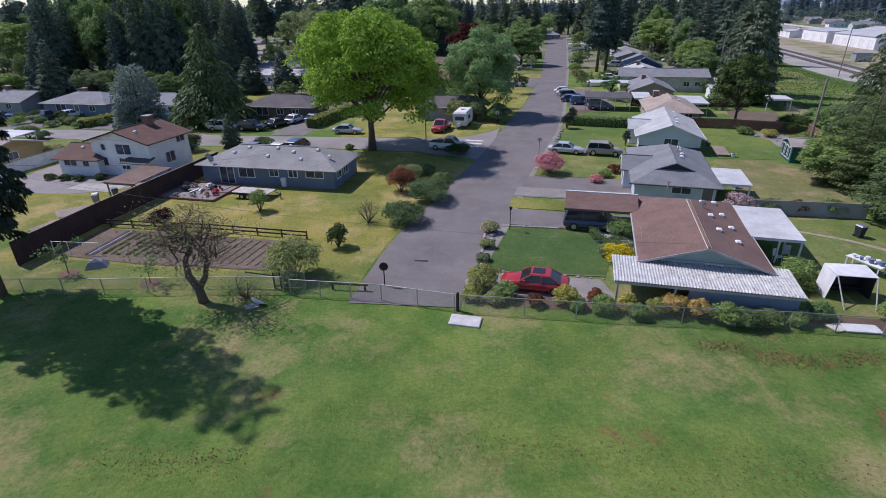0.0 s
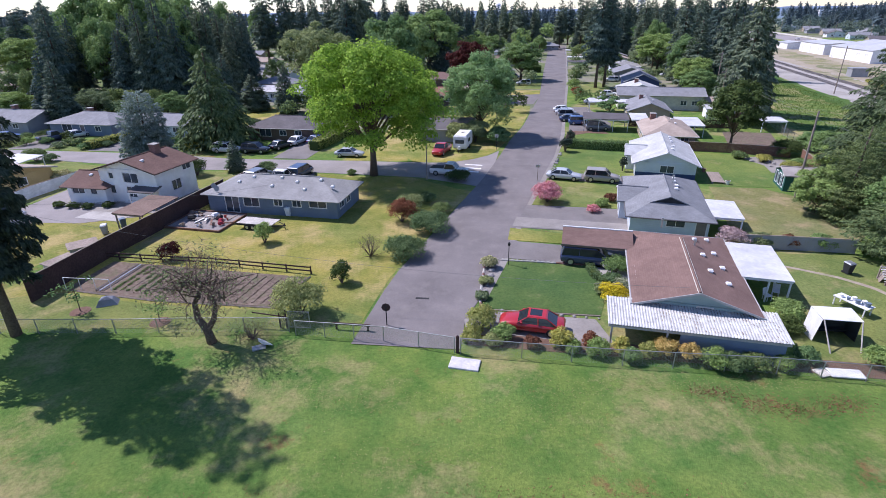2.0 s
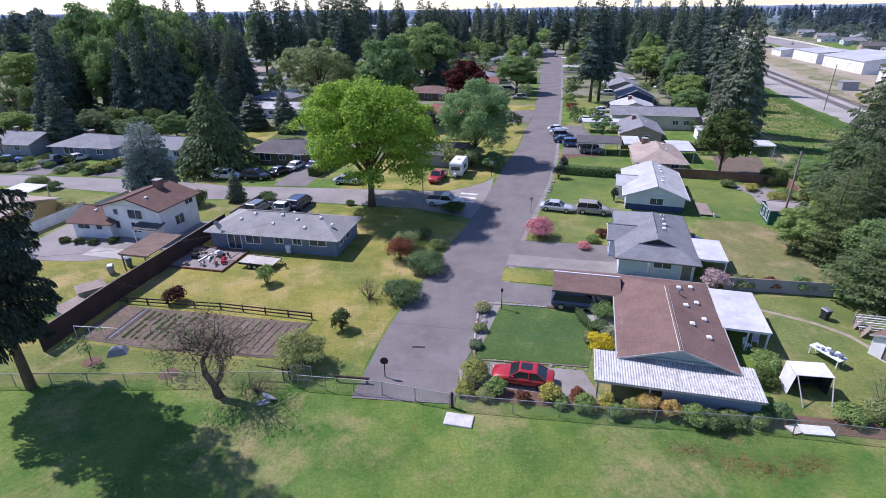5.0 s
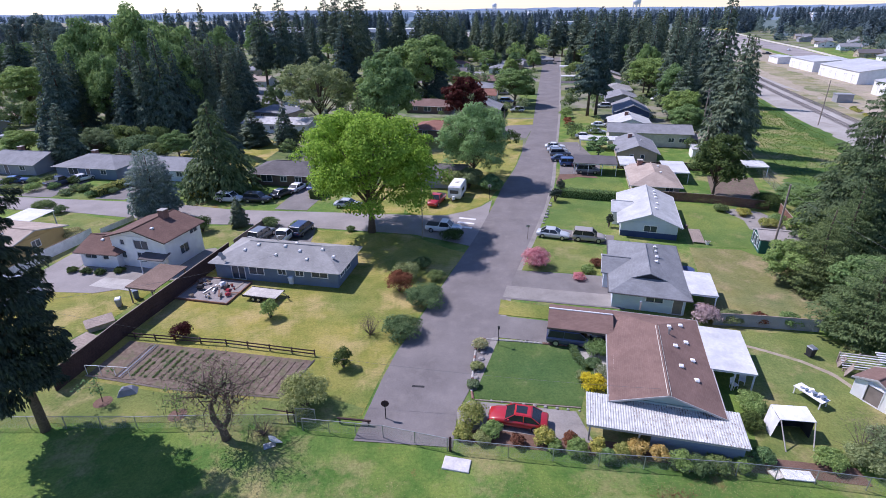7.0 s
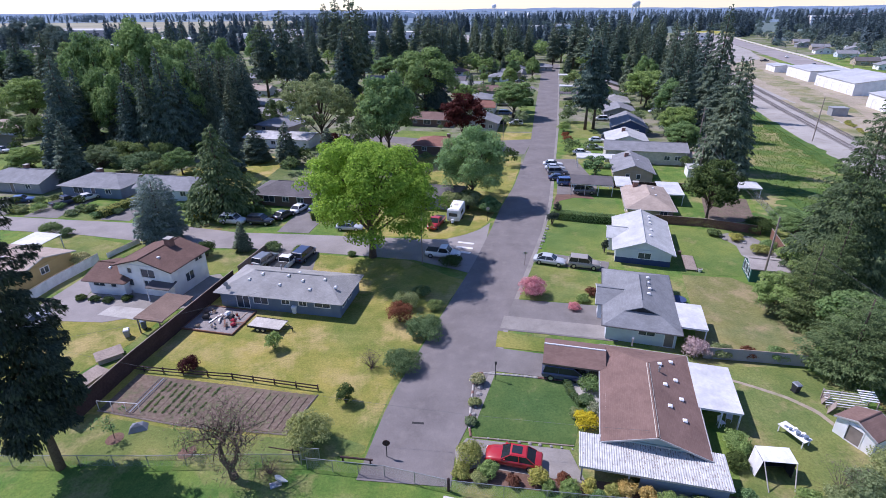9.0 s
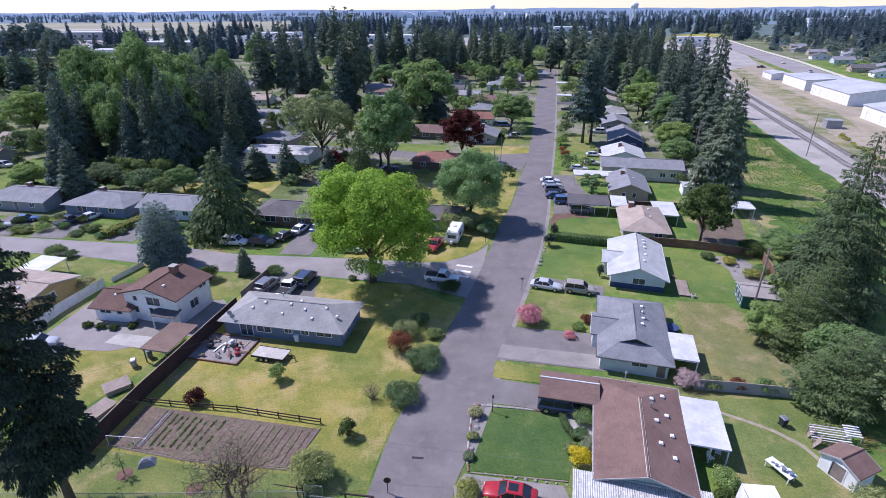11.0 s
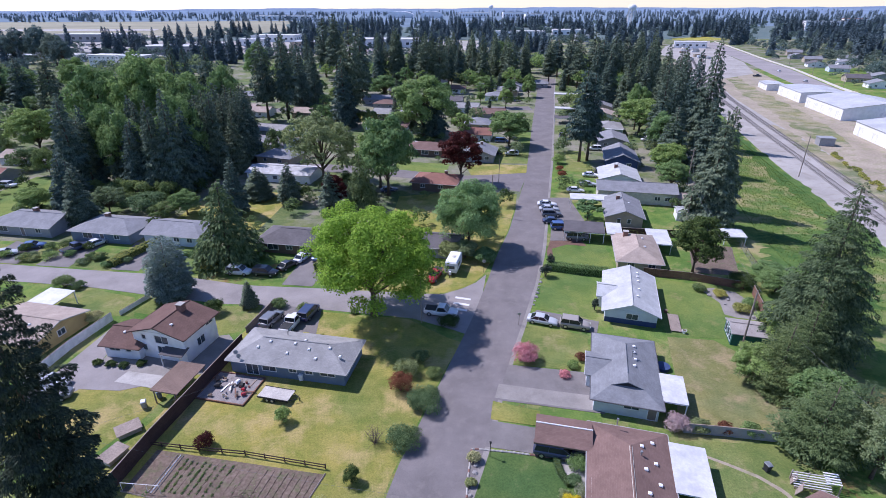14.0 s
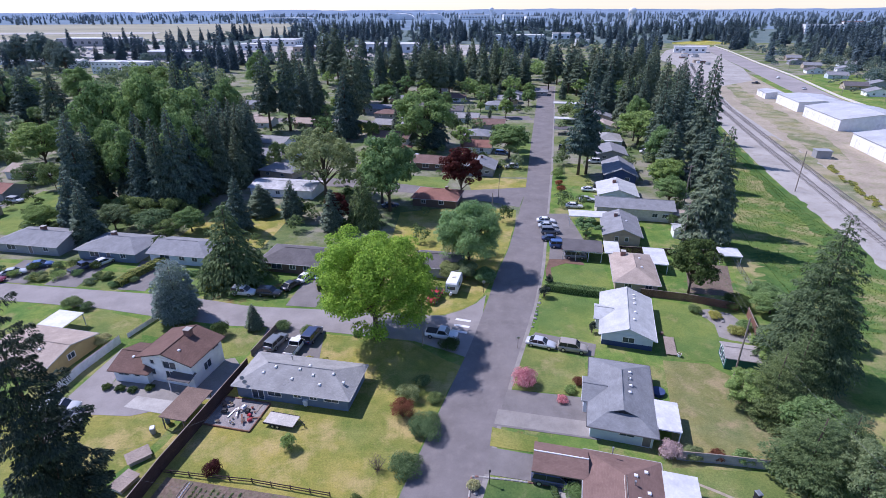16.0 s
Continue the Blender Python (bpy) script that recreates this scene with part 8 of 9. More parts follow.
hedge([(20.6, 88.2), (26, 86.4), (31.4, 85.0)], 1.7, 1.4, LEAF_GREEN, "clipped green hedge between two front lawns")
hedge([(-22.4, 87.6), (-20.4, 94), (-17.6, 102.4)], 1.8, 1.6, LEAF_YELLOW, "bright yellow-green clipped hedge beside a driveway", 160, 0.16)
hedge([(-62.8, 90.4), (-61, 96), (-58.6, 101.6)], 1.6, 1.3, LEAF_YELLOW, "yellow-green clipped hedge beside a driveway", 150, 0.16)
hedge([(-56, 94.4), (-50, 95), (-44, 93)], 1.2, 0.9, LEAF_GREEN, "low curved hedge on a front lawn", 140, 0.16)
hedge([(-44.6, 88.2), (-40.6, 90.6)], 1.6, 1.3, LEAF_YELLOW, "bright green hedge at a driveway corner", 160, 0.16)
hedge([(12.9, 42.6), (12.9, 40.6), (13.6, 38.9)], 0.7, 0.6, LEAF_SHRUB, "low brown-green edging hedge on the lawn", 200, 0.08)
hedge([(45.5, 187), (48.5, 201)], 1.6, 1.2, LEAF_DARK, "dark hedge at the street edge", 80, 0.25)
hedge([(30, 208), (36.5, 207)], 2.0, 2.2, LEAF_DARK, "dark clipped hedge by a far lawn", 120, 0.25)


def apple_tree(x, y):
    rng = np.random.default_rng(6)
    t = thing("apple_tree", "gnarled old apple tree with bare brown twigs", "tree", at(x, y, 0, 0, 1.4, 1.4, 1.45))
    g = Geo()
    g.tube([(0, 0, -0.1), (-0.1, 0, 0.7), (-0.5, 0.1, 1.35), (-0.55, 0.2, 2.1), (-0.1, 0.3, 2.9), (0.5, 0.4, 3.6)], [0.26, 0.2, 0.17, 0.13, 0.09, 0.04], 9)
    g.tube([(-0.1, 0, 0.7), (0.3, 0.1, 1.3), (0.5, 0.1, 2.0), (0.45, 0.2, 2.8), (0.9, 0.3, 3.6)], [0.17, 0.14, 0.11, 0.08, 0.03], 8)
    ends = []
    for k in range(46):
        z = rng.uniform(2.2, 3.4)
        a = np.array([rng.uniform(-0.9, 1.0), rng.uniform(-0.2, 0.3), z])
        d = unit(rng.normal(0, 1, 3) * [1, 1, 0.5] + [0, 0, 0.35])
        L = rng.uniform(1.0, 2.2)
        b, c = a + d * L * 0.6 + [0, 0, 0.15], a + d * L + rng.normal(0, 0.2, 3)
        g.tube([tuple(a), tuple(b), tuple(c)], [0.045, 0.025, 0.008], 4)
        ends += [b, c]
    part("trunk", g, BARK, t, "twisted dark trunk and limbs", smooth=True)
    e = np.repeat(np.array(ends), 26, 0)
    c = e + rng.normal(0, 0.42, e.shape)
    u = unit(rng.normal(0, 1, c.shape)) * rng.uniform(0.1, 0.3, (len(c), 1))
    v = unit(np.cross(u, rng.normal(0, 1, c.shape))) * 0.012
    p, f = cloud(c, u, v)
    tw = new("twig_mass", quick_mesh("twig_mass", p, f, TWIG))
    tw.parent = t
    tagged(tw, "fine bare brown twigs", kind="stuff")
    c = e[::3] + rng.normal(0, 0.5, e[::3].shape)
    u = unit(rng.normal(0, 1, c.shape)) * 0.06
    p, f = cloud(c, u, unit(np.cross(u, rng.normal(0, 1, c.shape))) * 0.04)
    lf = new("young_leaves", quick_mesh("young_leaves", p, f, LEAF_GREY))
    lf.parent = t
    tagged(lf, "sparse young leaves", kind="stuff")


apple_tree(-16.8, 31.0)


def twig_bush(x, y, r, h, label):
    rng = np.random.default_rng(int(abs(x) * 10))
    t = thing("bare_bush", label, "shrub", at(x, y))
    g = Geo()
    for k in range(26):
        d = unit(rng.normal(0, 1, 3) * [1, 1, 0.3] + [0, 0, 1.3])
        g.tube([(0, 0, -0.05), tuple(d * h * 0.5), tuple(d * h * rng.uniform(0.8, 1.1) + rng.normal(0, 0.12, 3))], [0.03, 0.018, 0.006], 4)
    part("branching", g, BARK, t)
    c = rng.normal(0, 1, (420, 3)) * [r * 0.45, r * 0.45, h * 0.2] + [0, 0, h * 0.72]
    u = unit(rng.normal(0, 1, c.shape) + [0, 0, 0.6]) * 0.16
    p, f = cloud(c, u, unit(np.cross(u, rng.normal(0, 1, c.shape))) * 0.012)
    tw = new("twig_mass", quick_mesh("twig_mass", p, f, TWIG))
    tw.parent = t
    tagged(tw, "fine bare twigs", kind="stuff")


twig_bush(-7.3, 45.2, 1.0, 2.0, "leafless twiggy bush beside the street lawn")
twig_bush(-14.0, 31.4, 1.6, 1.2, "heap of pruned brown twigs under the apple tree")
twig_bush(31.5, 29.0, 1.6, 2.6, "leafless twiggy bush behind the fence")


def sapling(x, y, h):
    t = thing("sapling", "young fruit sapling with sparse leaves over a dark shadow disc", "sapling", at(x, y))
    rng = np.random.default_rng(int(abs(x)))
    g = Geo().tube([(0, 0, -0.05), (0.05, 0, h * 0.5), (0.02, 0.05, h)], [0.04, 0.03, 0.01], 6)
    ends = []
    for k in range(9):
        z = rng.uniform(0.45, 0.9) * h
        e = np.array([rng.normal(0, 0.5), rng.normal(0, 0.5), z + rng.uniform(0.1, 0.5)])
        g.tube([(0.03, 0, z), tuple(e)], [0.018, 0.006], 4)
        ends.append(e)
    part("trunk", g, BARK, t)
    e = np.repeat(np.array(ends), 22, 0)
    c = e + rng.normal(0, 0.2, e.shape)
    u = unit(rng.normal(0, 1, c.shape)) * 0.1
    p, f = cloud(c, u, unit(np.cross(u, rng.normal(0, 1, c.shape))) * 0.06)
    lf = new("leaves", quick_mesh("leaves", p, f, LEAF_GREEN))
    lf.parent = t
    # Dark disc at the foot, drawn as the sapling's shadow on the grass.
    part("mulch_ring", Geo().tube([(0, 0, -0.05), (0, 0, 0.03), (0, 0, 0.06)], [0.8, 0.75, 0.5], 18), BARK_BED, t)


sapling(-29.1, 35.4, 2.2)
sapling(-21.9, 33.7, 1.9)

# ---- park edge ----
solid("concrete_slab", Geo().loft([[(-1.0, -0.6, -0.05), (1.0, -0.6, -0.05), (1.0, 0.6, -0.05), (-1.0, 0.6, -0.05)], [(-1.0, -0.6, 0.1), (1.0, -0.6, 0.1), (1.0, 0.6, 0.1), (-1.0, 0.6, 0.1)], [(-0.96, -0.56, 0.13), (0.96, -0.56, 0.13), (0.96, 0.56, 0.13), (-0.96, 0.56, 0.13)]]), surface("pale_slab", (0.52, 0.5, 0.5), (0.62, 0.6, 0.6), 6, 1.2, 0.85, dirt=(0.45, 0.42, 0.4)), "pale concrete step slab in the park grass", "slab", at(1.15, 28.15, 0, -13))
solid("white_board", Geo().box(-1.0, -0.45, 0.02, 1.0, 0.45, 0.1), WHITE, "white board lying at the fence foot", "board", at(25.3, 26.75, 0.05, -8))
solid("rusty_sheet", Geo().box(-0.4, -0.4, 0.02, 0.4, 0.4, 0.07), OFFWHITE, "pale sheet leaning by the white board", "sheet", at(23.9, 26.9, 0.05, 15))


def pylon(x, y, h, label, category, disc):
    t = thing("sign_post", label, category, at(x, y, 0.03))
    part("post", Geo().tube([(0, 0, -0.2), (0, 0, h)], [0.045, 0.04], 6), BLACK if disc else WOOD, t)
    g = Geo()
    if disc:
        g.tube([(0, 0.03, h - 0.1), (0, 0.06, h - 0.1)], [0.34, 0.34], 8)
    else:
        g.box(-0.28, -0.02, h - 0.35, 0.28, 0.02, h)
    part("plate", g, disc or GREY_METAL, t)


pylon(-4.5, 33.0, 1.6, "dark round sign on a post at the street end", "sign", FENCE_DARK)
pylon(8.6, 86.8, 2.4, "octagonal street sign seen from behind", "sign", GREY_METAL)
pylon(12.6, 69.0, 2.2, "small sign on a wooden post by the driveway", "sign", None)
pylon(11.2, 115, 2.4, "street name sign on a slim post", "sign", None)


def lamp_post(x, y, h):
    t = thing("garden_lamp", "slim dark garden lamp post on the lawn", "garden lamp", at(x, y, 0.02))
    part("post", Geo().tube([(0, 0, -0.1), (0, 0, h)], [0.04, 0.035], 6), BLACK, t)
    part("lantern", Geo().loft([[(-0.07, -0.07, h), (0.07, -0.07, h), (0.07, 0.07, h), (-0.07, 0.07, h)], [(-0.12, -0.12, h + 0.25), (0.12, -0.12, h + 0.25), (0.12, 0.12, h + 0.25), (-0.12, 0.12, h + 0.25)], [(-0.02, -0.02, h + 0.36), (0.02, -0.02, h + 0.36), (0.02, 0.02, h + 0.36), (-0.02, 0.02, h + 0.36)]]), BLACK, t)


lamp_post(5.7, 43.0, 1.9)


def barrier(x, y, turn):
    t = thing("log_barrier", "low dark log barrier at the street end", "barrier", at(x, y, 0, turn))
    part("log", Geo().tube([(-1.4, 0, 0.5), (1.4, 0, 0.5)], [0.09, 0.09], 8), FENCE_DARK, t)
    for u in (-1.2, 1.2):
        part("post", Geo().tube([(u, 0, -0.1), (u, 0, 0.5)], [0.08, 0.08], 7), FENCE_DARK, t)


barrier(-7.0, 32.4, -8)


def gate(x, y, turn):
    t = thing("park_gate", "blue-grey mesh gate panel beside dark posts", "gate", at(x, y, 0, turn))
    part("frame", Geo().tube([(-0.8, 0, 0.15), (0.8, 0, 0.15), (0.8, 0, 1.5), (-0.8, 0, 1.5), (-0.8, 0, 0.15)], [0.035] * 5, 6), GREY_METAL, t)
    part("panel", Geo().add([(-0.78, 0, 0.1), (0.78, 0, 0.1), (0.78, 0, 1.46), (-0.78, 0, 1.46)], [(0, 1, 2, 3)]), MESH, t, "woven diamond wire")
    for u in (-1.0, -1.5):
        part("post", Geo().tube([(u, 0, -0.1), (u, 0, 1.8 if u > -1.2 else 1.3)], [0.06, 0.06], 7), FENCE_DARK, t)
    part("rail", Geo().tube([(-1.0, 0, 1.0), (-3.6, 0.1, 1.2)], [0.05, 0.05], 6), FENCE_DARK, t)


gate(-10.9, 32.6, -6)
solid("dish", Geo().tube([(0, 0, 0.05), (0.03, 0.02, 0.12), (0.1, 0.05, 0.2)], [0.2, 0.5, 0.62], 14), WHITE, "pale round dish lying under the apple tree", "dish", at(-12.9, 30.6, 0.02, 30))
solid("lid_sheet", Geo().box(-0.45, -0.3, 0.02, 0.45, 0.3, 0.09), GREY_METAL, "pale metal sheet lying under the apple tree", "sheet", at(-13.2, 30.2, 0.02, 25))
solid("gate_post", Geo().tube([(0, 0, -0.2), (0, 0, 1.3), (0, 0, 1.4)], [0.11, 0.11, 0.04], 8), FENCE_DARK, "dark stout gate post at the end of the fence", "post", at(0.7, 29.5))

# ---- back garden of the brown-roofed house ----
def shelter(x, y, turn):
    t = thing("garden_shelter", "small open shelter with white sheet roof and dark inside", "shelter", at(x, y, 0, turn))
    part("roof_sheet", Geo().slab([(-1.35, -0.7, 1.85), (1.35, -0.7, 1.7), (1.3, 0.75, 1.95), (-1.4, 0.75, 2.05)], 0.04), WHITE, t)
    part("side_sheet", Geo().slab([(-1.42, -0.75, 1.85), (-1.42, 0.75, 2.02), (-1.6, 0.75, 0.05), (-1.6, -0.6, 0.05)], 0.04), WHITE, t)
    part("back_panel", Geo().box(-1.35, 0.66, 0.0, 1.3, 0.72, 1.86), DARK, t)
    part("side_panel", Geo().box(1.22, -0.6, 0.0, 1.28, 0.66, 1.68), DARK, t)
    part("bench", Geo().box(-1.2, 0.2, 0.4, 1.15, 0.62, 0.46), DARK, t)
    for a, b in (((-1.2, -2.1, 0), (-1.3, -0.68, 1.84)), ((0.9, -1.9, 0), (1.28, -0.68, 1.7))):
        part("prop", Geo().tube([a, b], [0.05, 0.045], 6), PALE_WOOD, t)


shelter(27.2, 31.0, -4)


def garden_table(x, y, turn):
    t = thing("garden_table", "long white garden table with pots on it", "table", at(x, y, 0.02, turn))
    part("tabletop", Geo().box(-0.5, -1.25, 0.7, 0.5, 1.25, 0.75), WHITE, t)
    for sx in (-0.42, 0.42):
        for sy in (-1.1, 1.1):
            part("leg", Geo().box(sx - 0.04, sy - 0.04, 0, sx + 0.04, sy + 0.04, 0.7), WHITE, t)
    for i, (a, b, s) in enumerate(((-0.2, 0.3, 0.14), (0.15, 0.1, 0.17), (-0.15, -0.35, 0.2), (0.2, -0.6, 0.18), (0.05, -0.95, 0.2), (-0.2, 0.8, 0.14))):
        p = solid("plant_pot", Geo().tube([(0, 0, 0), (0, 0, s * 1.6), (0, 0, s * 1.7)], [s * 0.7, s, s * 0.8], 10), WHITE if i % 2 else SIDE_BLUE, "small garden pot on the white table", "pot", None, "pots on the table")
        p.matrix_basis = t.matrix_basis @ pose(a, b, 0.75)


garden_table(31.2, 34.6, 22)


def bin_(x, y, turn, body, lid, label):
    t = thing("wheelie_bin", label, "bin", at(x, y, 0.03, turn))
    part("body", Geo().loft([[(-0.22, -0.24, 0.05), (0.22, -0.24, 0.05), (0.22, 0.24, 0.05), (-0.22, 0.24, 0.05)], [(-0.3, -0.34, 0.98), (0.3, -0.34, 0.98), (0.3, 0.34, 0.98), (-0.3, 0.34, 0.98)]]), body, t)
    part("lid", Geo().loft([[(-0.32, -0.38, 0.98), (0.32, -0.38, 0.98), (0.32, 0.36, 0.98), (-0.32, 0.36, 0.98)], [(-0.26, -0.3, 1.08), (0.26, -0.3, 1.08), (0.26, 0.3, 1.1), (-0.26, 0.3, 1.1)]]), lid, t)
    for s in (-1, 1):
        part("wheel", Geo().tube([(s * 0.2, 0.27, 0.1), (s * 0.26, 0.27, 0.1)], [0.1, 0.1], 10), BLACK, t)


bin_(35.1, 40.6, 10, DARK, GREY_METAL, "dark wheeled bin with a grey lid by the path")
bin_(-36.6, 51.4, 20, SIDE_GREY, WHITE, "grey wheeled bin with a white lid on the grass")
bin_(-35.6, 53.2, 40, SIDE_BLUE, SIDE_BLUE, "blue wheeled bin beside the board fence")
bin_(-18.2, 56.3, -12, WHITE, WHITE, "white bin against the blue house")
solid("garden_path", strip([(29.0, 43.2), (31.5, 41.7), (34, 40.0), (35.7, 38.0), (36.4, 35.2), (36.9, 33.2)], [(28.9, 42.85), (31.3, 41.35), (33.7, 39.65), (35.3, 37.7), (36.0, 35.0), (36.5, 33.0)], 0.032, 24), DIRT, "narrow trodden earth path across the back lawn", "path", kind="structure")


def tarps(x, y):
    t = thing("lumber_rack", "slatted rack of pale boards under the conifer", "lumber rack", at(x, y, 0, -14))
    for i in range(7):
        part("board", Geo().box(-1.9, -0.75 + 0.2 * i, 0.35 + i * 0.13, 1.6, -0.64 + 0.2 * i, 0.41 + i * 0.13), WHITE if i % 2 else PALE_WOOD, t)
    for i in range(5):
        part("slat", Geo().box(0.9, -0.6 + 0.28 * i, 1.3 + 0.06 * i, 2.3, -0.46 + 0.28 * i, 1.36 + 0.06 * i), WHITE, t)
    for u in (-1.8, -0.2, 1.5, 2.2):
        for v, h in ((-0.7, 0.4), (0.6, 1.3)):
            part("upright", Geo().box(u - 0.05, v - 0.05, -0.05, u + 0.05, v + 0.05, h + (1.0 if u > 1.6 and v < 0 else 0.0)), WOOD, t)


tarps(38.6, 38.6)
for i, (x, y, a) in enumerate(((36.9, 39.4, 60), (36.6, 38.0, 50))):
    solid("leaning_panel", Geo().box(-0.6, -0.02, 0, 0.6, 0.02, 1.1), WOOD, "weathered panel leaning beside the path", "panel", at(x, y, 0.02, a) @ pose(0, 0, 0, 24, 0, 0), "leaning panels")


def garden_chair(x, y, turn, mt, label):
    t = thing("garden_chair", label, "chair", at(x, y, 0.02, turn))
    part("seat", Geo().box(-0.26, -0.26, 0.4, 0.26, 0.26, 0.45), mt, t)
    part("backrest", Geo().slab([(-0.26, 0.24, 0.45), (0.26, 0.24, 0.45), (0.26, 0.36, 0.95), (-0.26, 0.36, 0.95)], 0.04), mt, t)
    for sx in (-0.22, 0.22):
        for sy in (-0.22, 0.22):
            part("leg", Geo().tube([(sx, sy, 0), (sx, sy, 0.42)], [0.025, 0.025], 5), mt, t)


garden_chair(24.9, 31.9, 60, SIDE_GREEN, "green garden chair on the grass")
garden_chair(25.6, 36.2, 20, WHITE, "white garden chair under the patio roof")
garden_chair(26.6, 36.8, -30, WHITE, "white garden chair under the patio roof")

shrub(14.6, 38.0, 0.9, 1.1, LEAF_CREAM, "pale cream-flowered shrub against the house wall", "shrub", 500, 0.1)

for i, (x, y, r, h) in enumerate(((-81.5, 93.6, 1.5, 1.3), (-76.7, 94.2, 1.6, 1.3), (-84.0, 97.9, 1.5, 1.6), (-78.8, 96.4, 1.1, 0.9), (-73.8, 95.6, 1.2, 1.1), (-76.5, 99.2, 1.6, 1.7), (-79.8, 99.0, 1.3, 1.3), (-63.6, 90.8, 1.2, 1.0), (-62.2, 94.2, 1.3, 1.3), (-60.6, 92.4, 1.0, 1.0), (-86.4, 95.2, 1.4, 1.4), (-71.8, 98.6, 1.2, 1.5))):
    shrub(x, y, r, h, (LEAF_SHRUB, LEAF_GREEN, LEAF_DARK)[i % 3], "rounded clipped shrub on a ranch house lawn", "shrub", 500, 0.16, 60 + i, "clipped front shrubs")

for i, (x, y, r, h) in enumerate(((2.5, 93.2, 2.3, 3.4), (5.4, 93.0, 2.4, 3.6), (9.2, 91.0, 2.0, 3.0))):
    shrub(x, y, r, h, LEAF_GREY if i < 2 else LEAF_GREEN, "tall rounded grey-green bush behind the caravan", "bush", 5200, 0.24, 90 + i, "corner evergreens")
for x, y, z, a in ((-27.3, 58.6, 2.5, 20), (-26.7, 57.9, 2.4, 20)):
    dish = thing("satellite_dish", "small dark satellite dish on the eave", "satellite dish", at(x, y, z, a))
    part("reflector", Geo().tube([(0, 0.1, 0.55), (0, 0.04, 0.55), (0, -0.03, 0.57), (0, -0.08, 0.58)], [0.05, 0.18, 0.27, 0.3], 14), SIDE_GREY, dish)
    part("mast", Geo().tube([(0, 0.12, -0.1), (0, 0.12, 0.55)], [0.03, 0.03], 6), GREY_METAL, dish)
    part("feed_arm", Geo().tube([(0, 0.0, 0.3), (0, -0.45, 0.45)], [0.02, 0.02], 5), GREY_METAL, dish)

# ---- caravan ----
def caravan(x, y, turn):
    t = thing("caravan", "boxy white caravan on the corner lawn", "caravan", at(x, y, 0.02, turn))
    part("body", Geo().loft([[(-1.1, -2.5, 0.5), (1.1, -2.5, 0.5), (1.1, 2.5, 0.5), (-1.1, 2.5, 0.5)], [(-1.15, -2.6, 0.9), (1.15, -2.6, 0.9), (1.15, 2.6, 0.9), (-1.15, 2.6, 0.9)], [(-1.15, -2.5, 2.4), (1.15, -2.5, 2.4), (1.15, 2.5, 2.4), (-1.15, 2.5, 2.4)], [(-1.0, -2.3, 2.65), (1.0, -2.3, 2.65), (1.0, 2.3, 2.65), (-1.0, 2.3, 2.65)]]), WHITE, t)
    part("window", Geo().box(-0.75, -2.6, 1.35, 0.75, -2.55, 1.95), PANE, t)
    part("window", Geo().box(1.13, -1.2, 1.35, 1.175, 0.4, 1.95), PANE, t)
    part("roof_vent", Geo().box(-0.3, -0.3, 2.63, 0.3, 0.3, 2.8), OFFWHITE, t)
    part("gas_bottle", Geo().tube([(0, -3.0, 0.45), (0, -3.0, 1.0)], [0.24, 0.22], 10), WHITE, t)
    part("drawbar", Geo().tube([(-0.7, -2.5, 0.45), (0, -3.6, 0.42), (0.7, -2.5, 0.45)], [0.05, 0.05, 0.05], 6), BLACK, t)
    part("jockey_wheel", Geo().tube([(0, -3.5, 0.0), (0, -3.5, 0.45)], [0.06, 0.05], 6), BLACK, t)
    for s in (-1, 1):
        part("wheel", Geo().tube([(s * 0.95, 0.2, 0.34), (s * 1.16, 0.2, 0.34)], [0.34, 0.34], 14), BLACK, t)


caravan(3.0, 88.2, -14)


def rocks(pts, name, label, s):
    rnd = random.Random(9)
    for x, y in pts:
        g = Geo()
        k = s * rnd.uniform(0.6, 1.3)
        rings = [[(k * w * math.cos(a) * rnd.uniform(0.8, 1.2), k * w * math.sin(a) * rnd.uniform(0.8, 1.2), k * z) for a in (0, 1.05, 2.1, 3.14, 4.2, 5.2)] for w, z in ((0.8, -0.2), (1.0, 0.25), (0.6, 0.6))]
        g.loft(rings)
        solid(name, g, ROCK, label, "rock", at(x, y, 0.03, rnd.uniform(0, 360)), "edging rocks")


ROCK = surface("grey_rock", (0.2, 0.19, 0.19), (0.38, 0.36, 0.35), 6, 1.2, 0.9, relief=0.7)
rocks([(3.0 + 0.22 * i, 37.0 + 0.95 * i) if i < 7 else (16.0 + 0.42 * (i - 7), 75.0 + 1.3 * (i - 7)) for i in range(15)], "edging_rock", "dark grey edging rock beside the street", 0.3)
rocks([(4.3 + 0.9 * i, 34.95 - 0.17 * i) for i in range(9)], "edging_rock", "dark grey edging rock along the lawn", 0.16)
rocks([(47.0, 79.0), (49.0, 76.0), (47.8, 74.6), (50.2, 70.6), (46.6, 77.6)], "garden_rock", "grey rock in the flower bed", 0.4)
solid("street_drain", Geo().box(-0.55, -0.12, 0, 0.55, 0.12, 0.012), BLACK, "dark slotted drain across the asphalt", "drain", at(-2.0, 36.9, 0.046, -6))


# ---- cables ----
def cable(a, b, sag, label):
    a, b = Vector(a), Vector(b)
    pts = [a.lerp(b, i / 24) - Vector((0, 0, sag * 4 * (i / 24) * (1 - i / 24))) for i in range(25)]
    solid("overhead_cable", Geo().tube(pts, [0.011] * 25, 4), CABLE, label, "cable", None, "overhead cables")


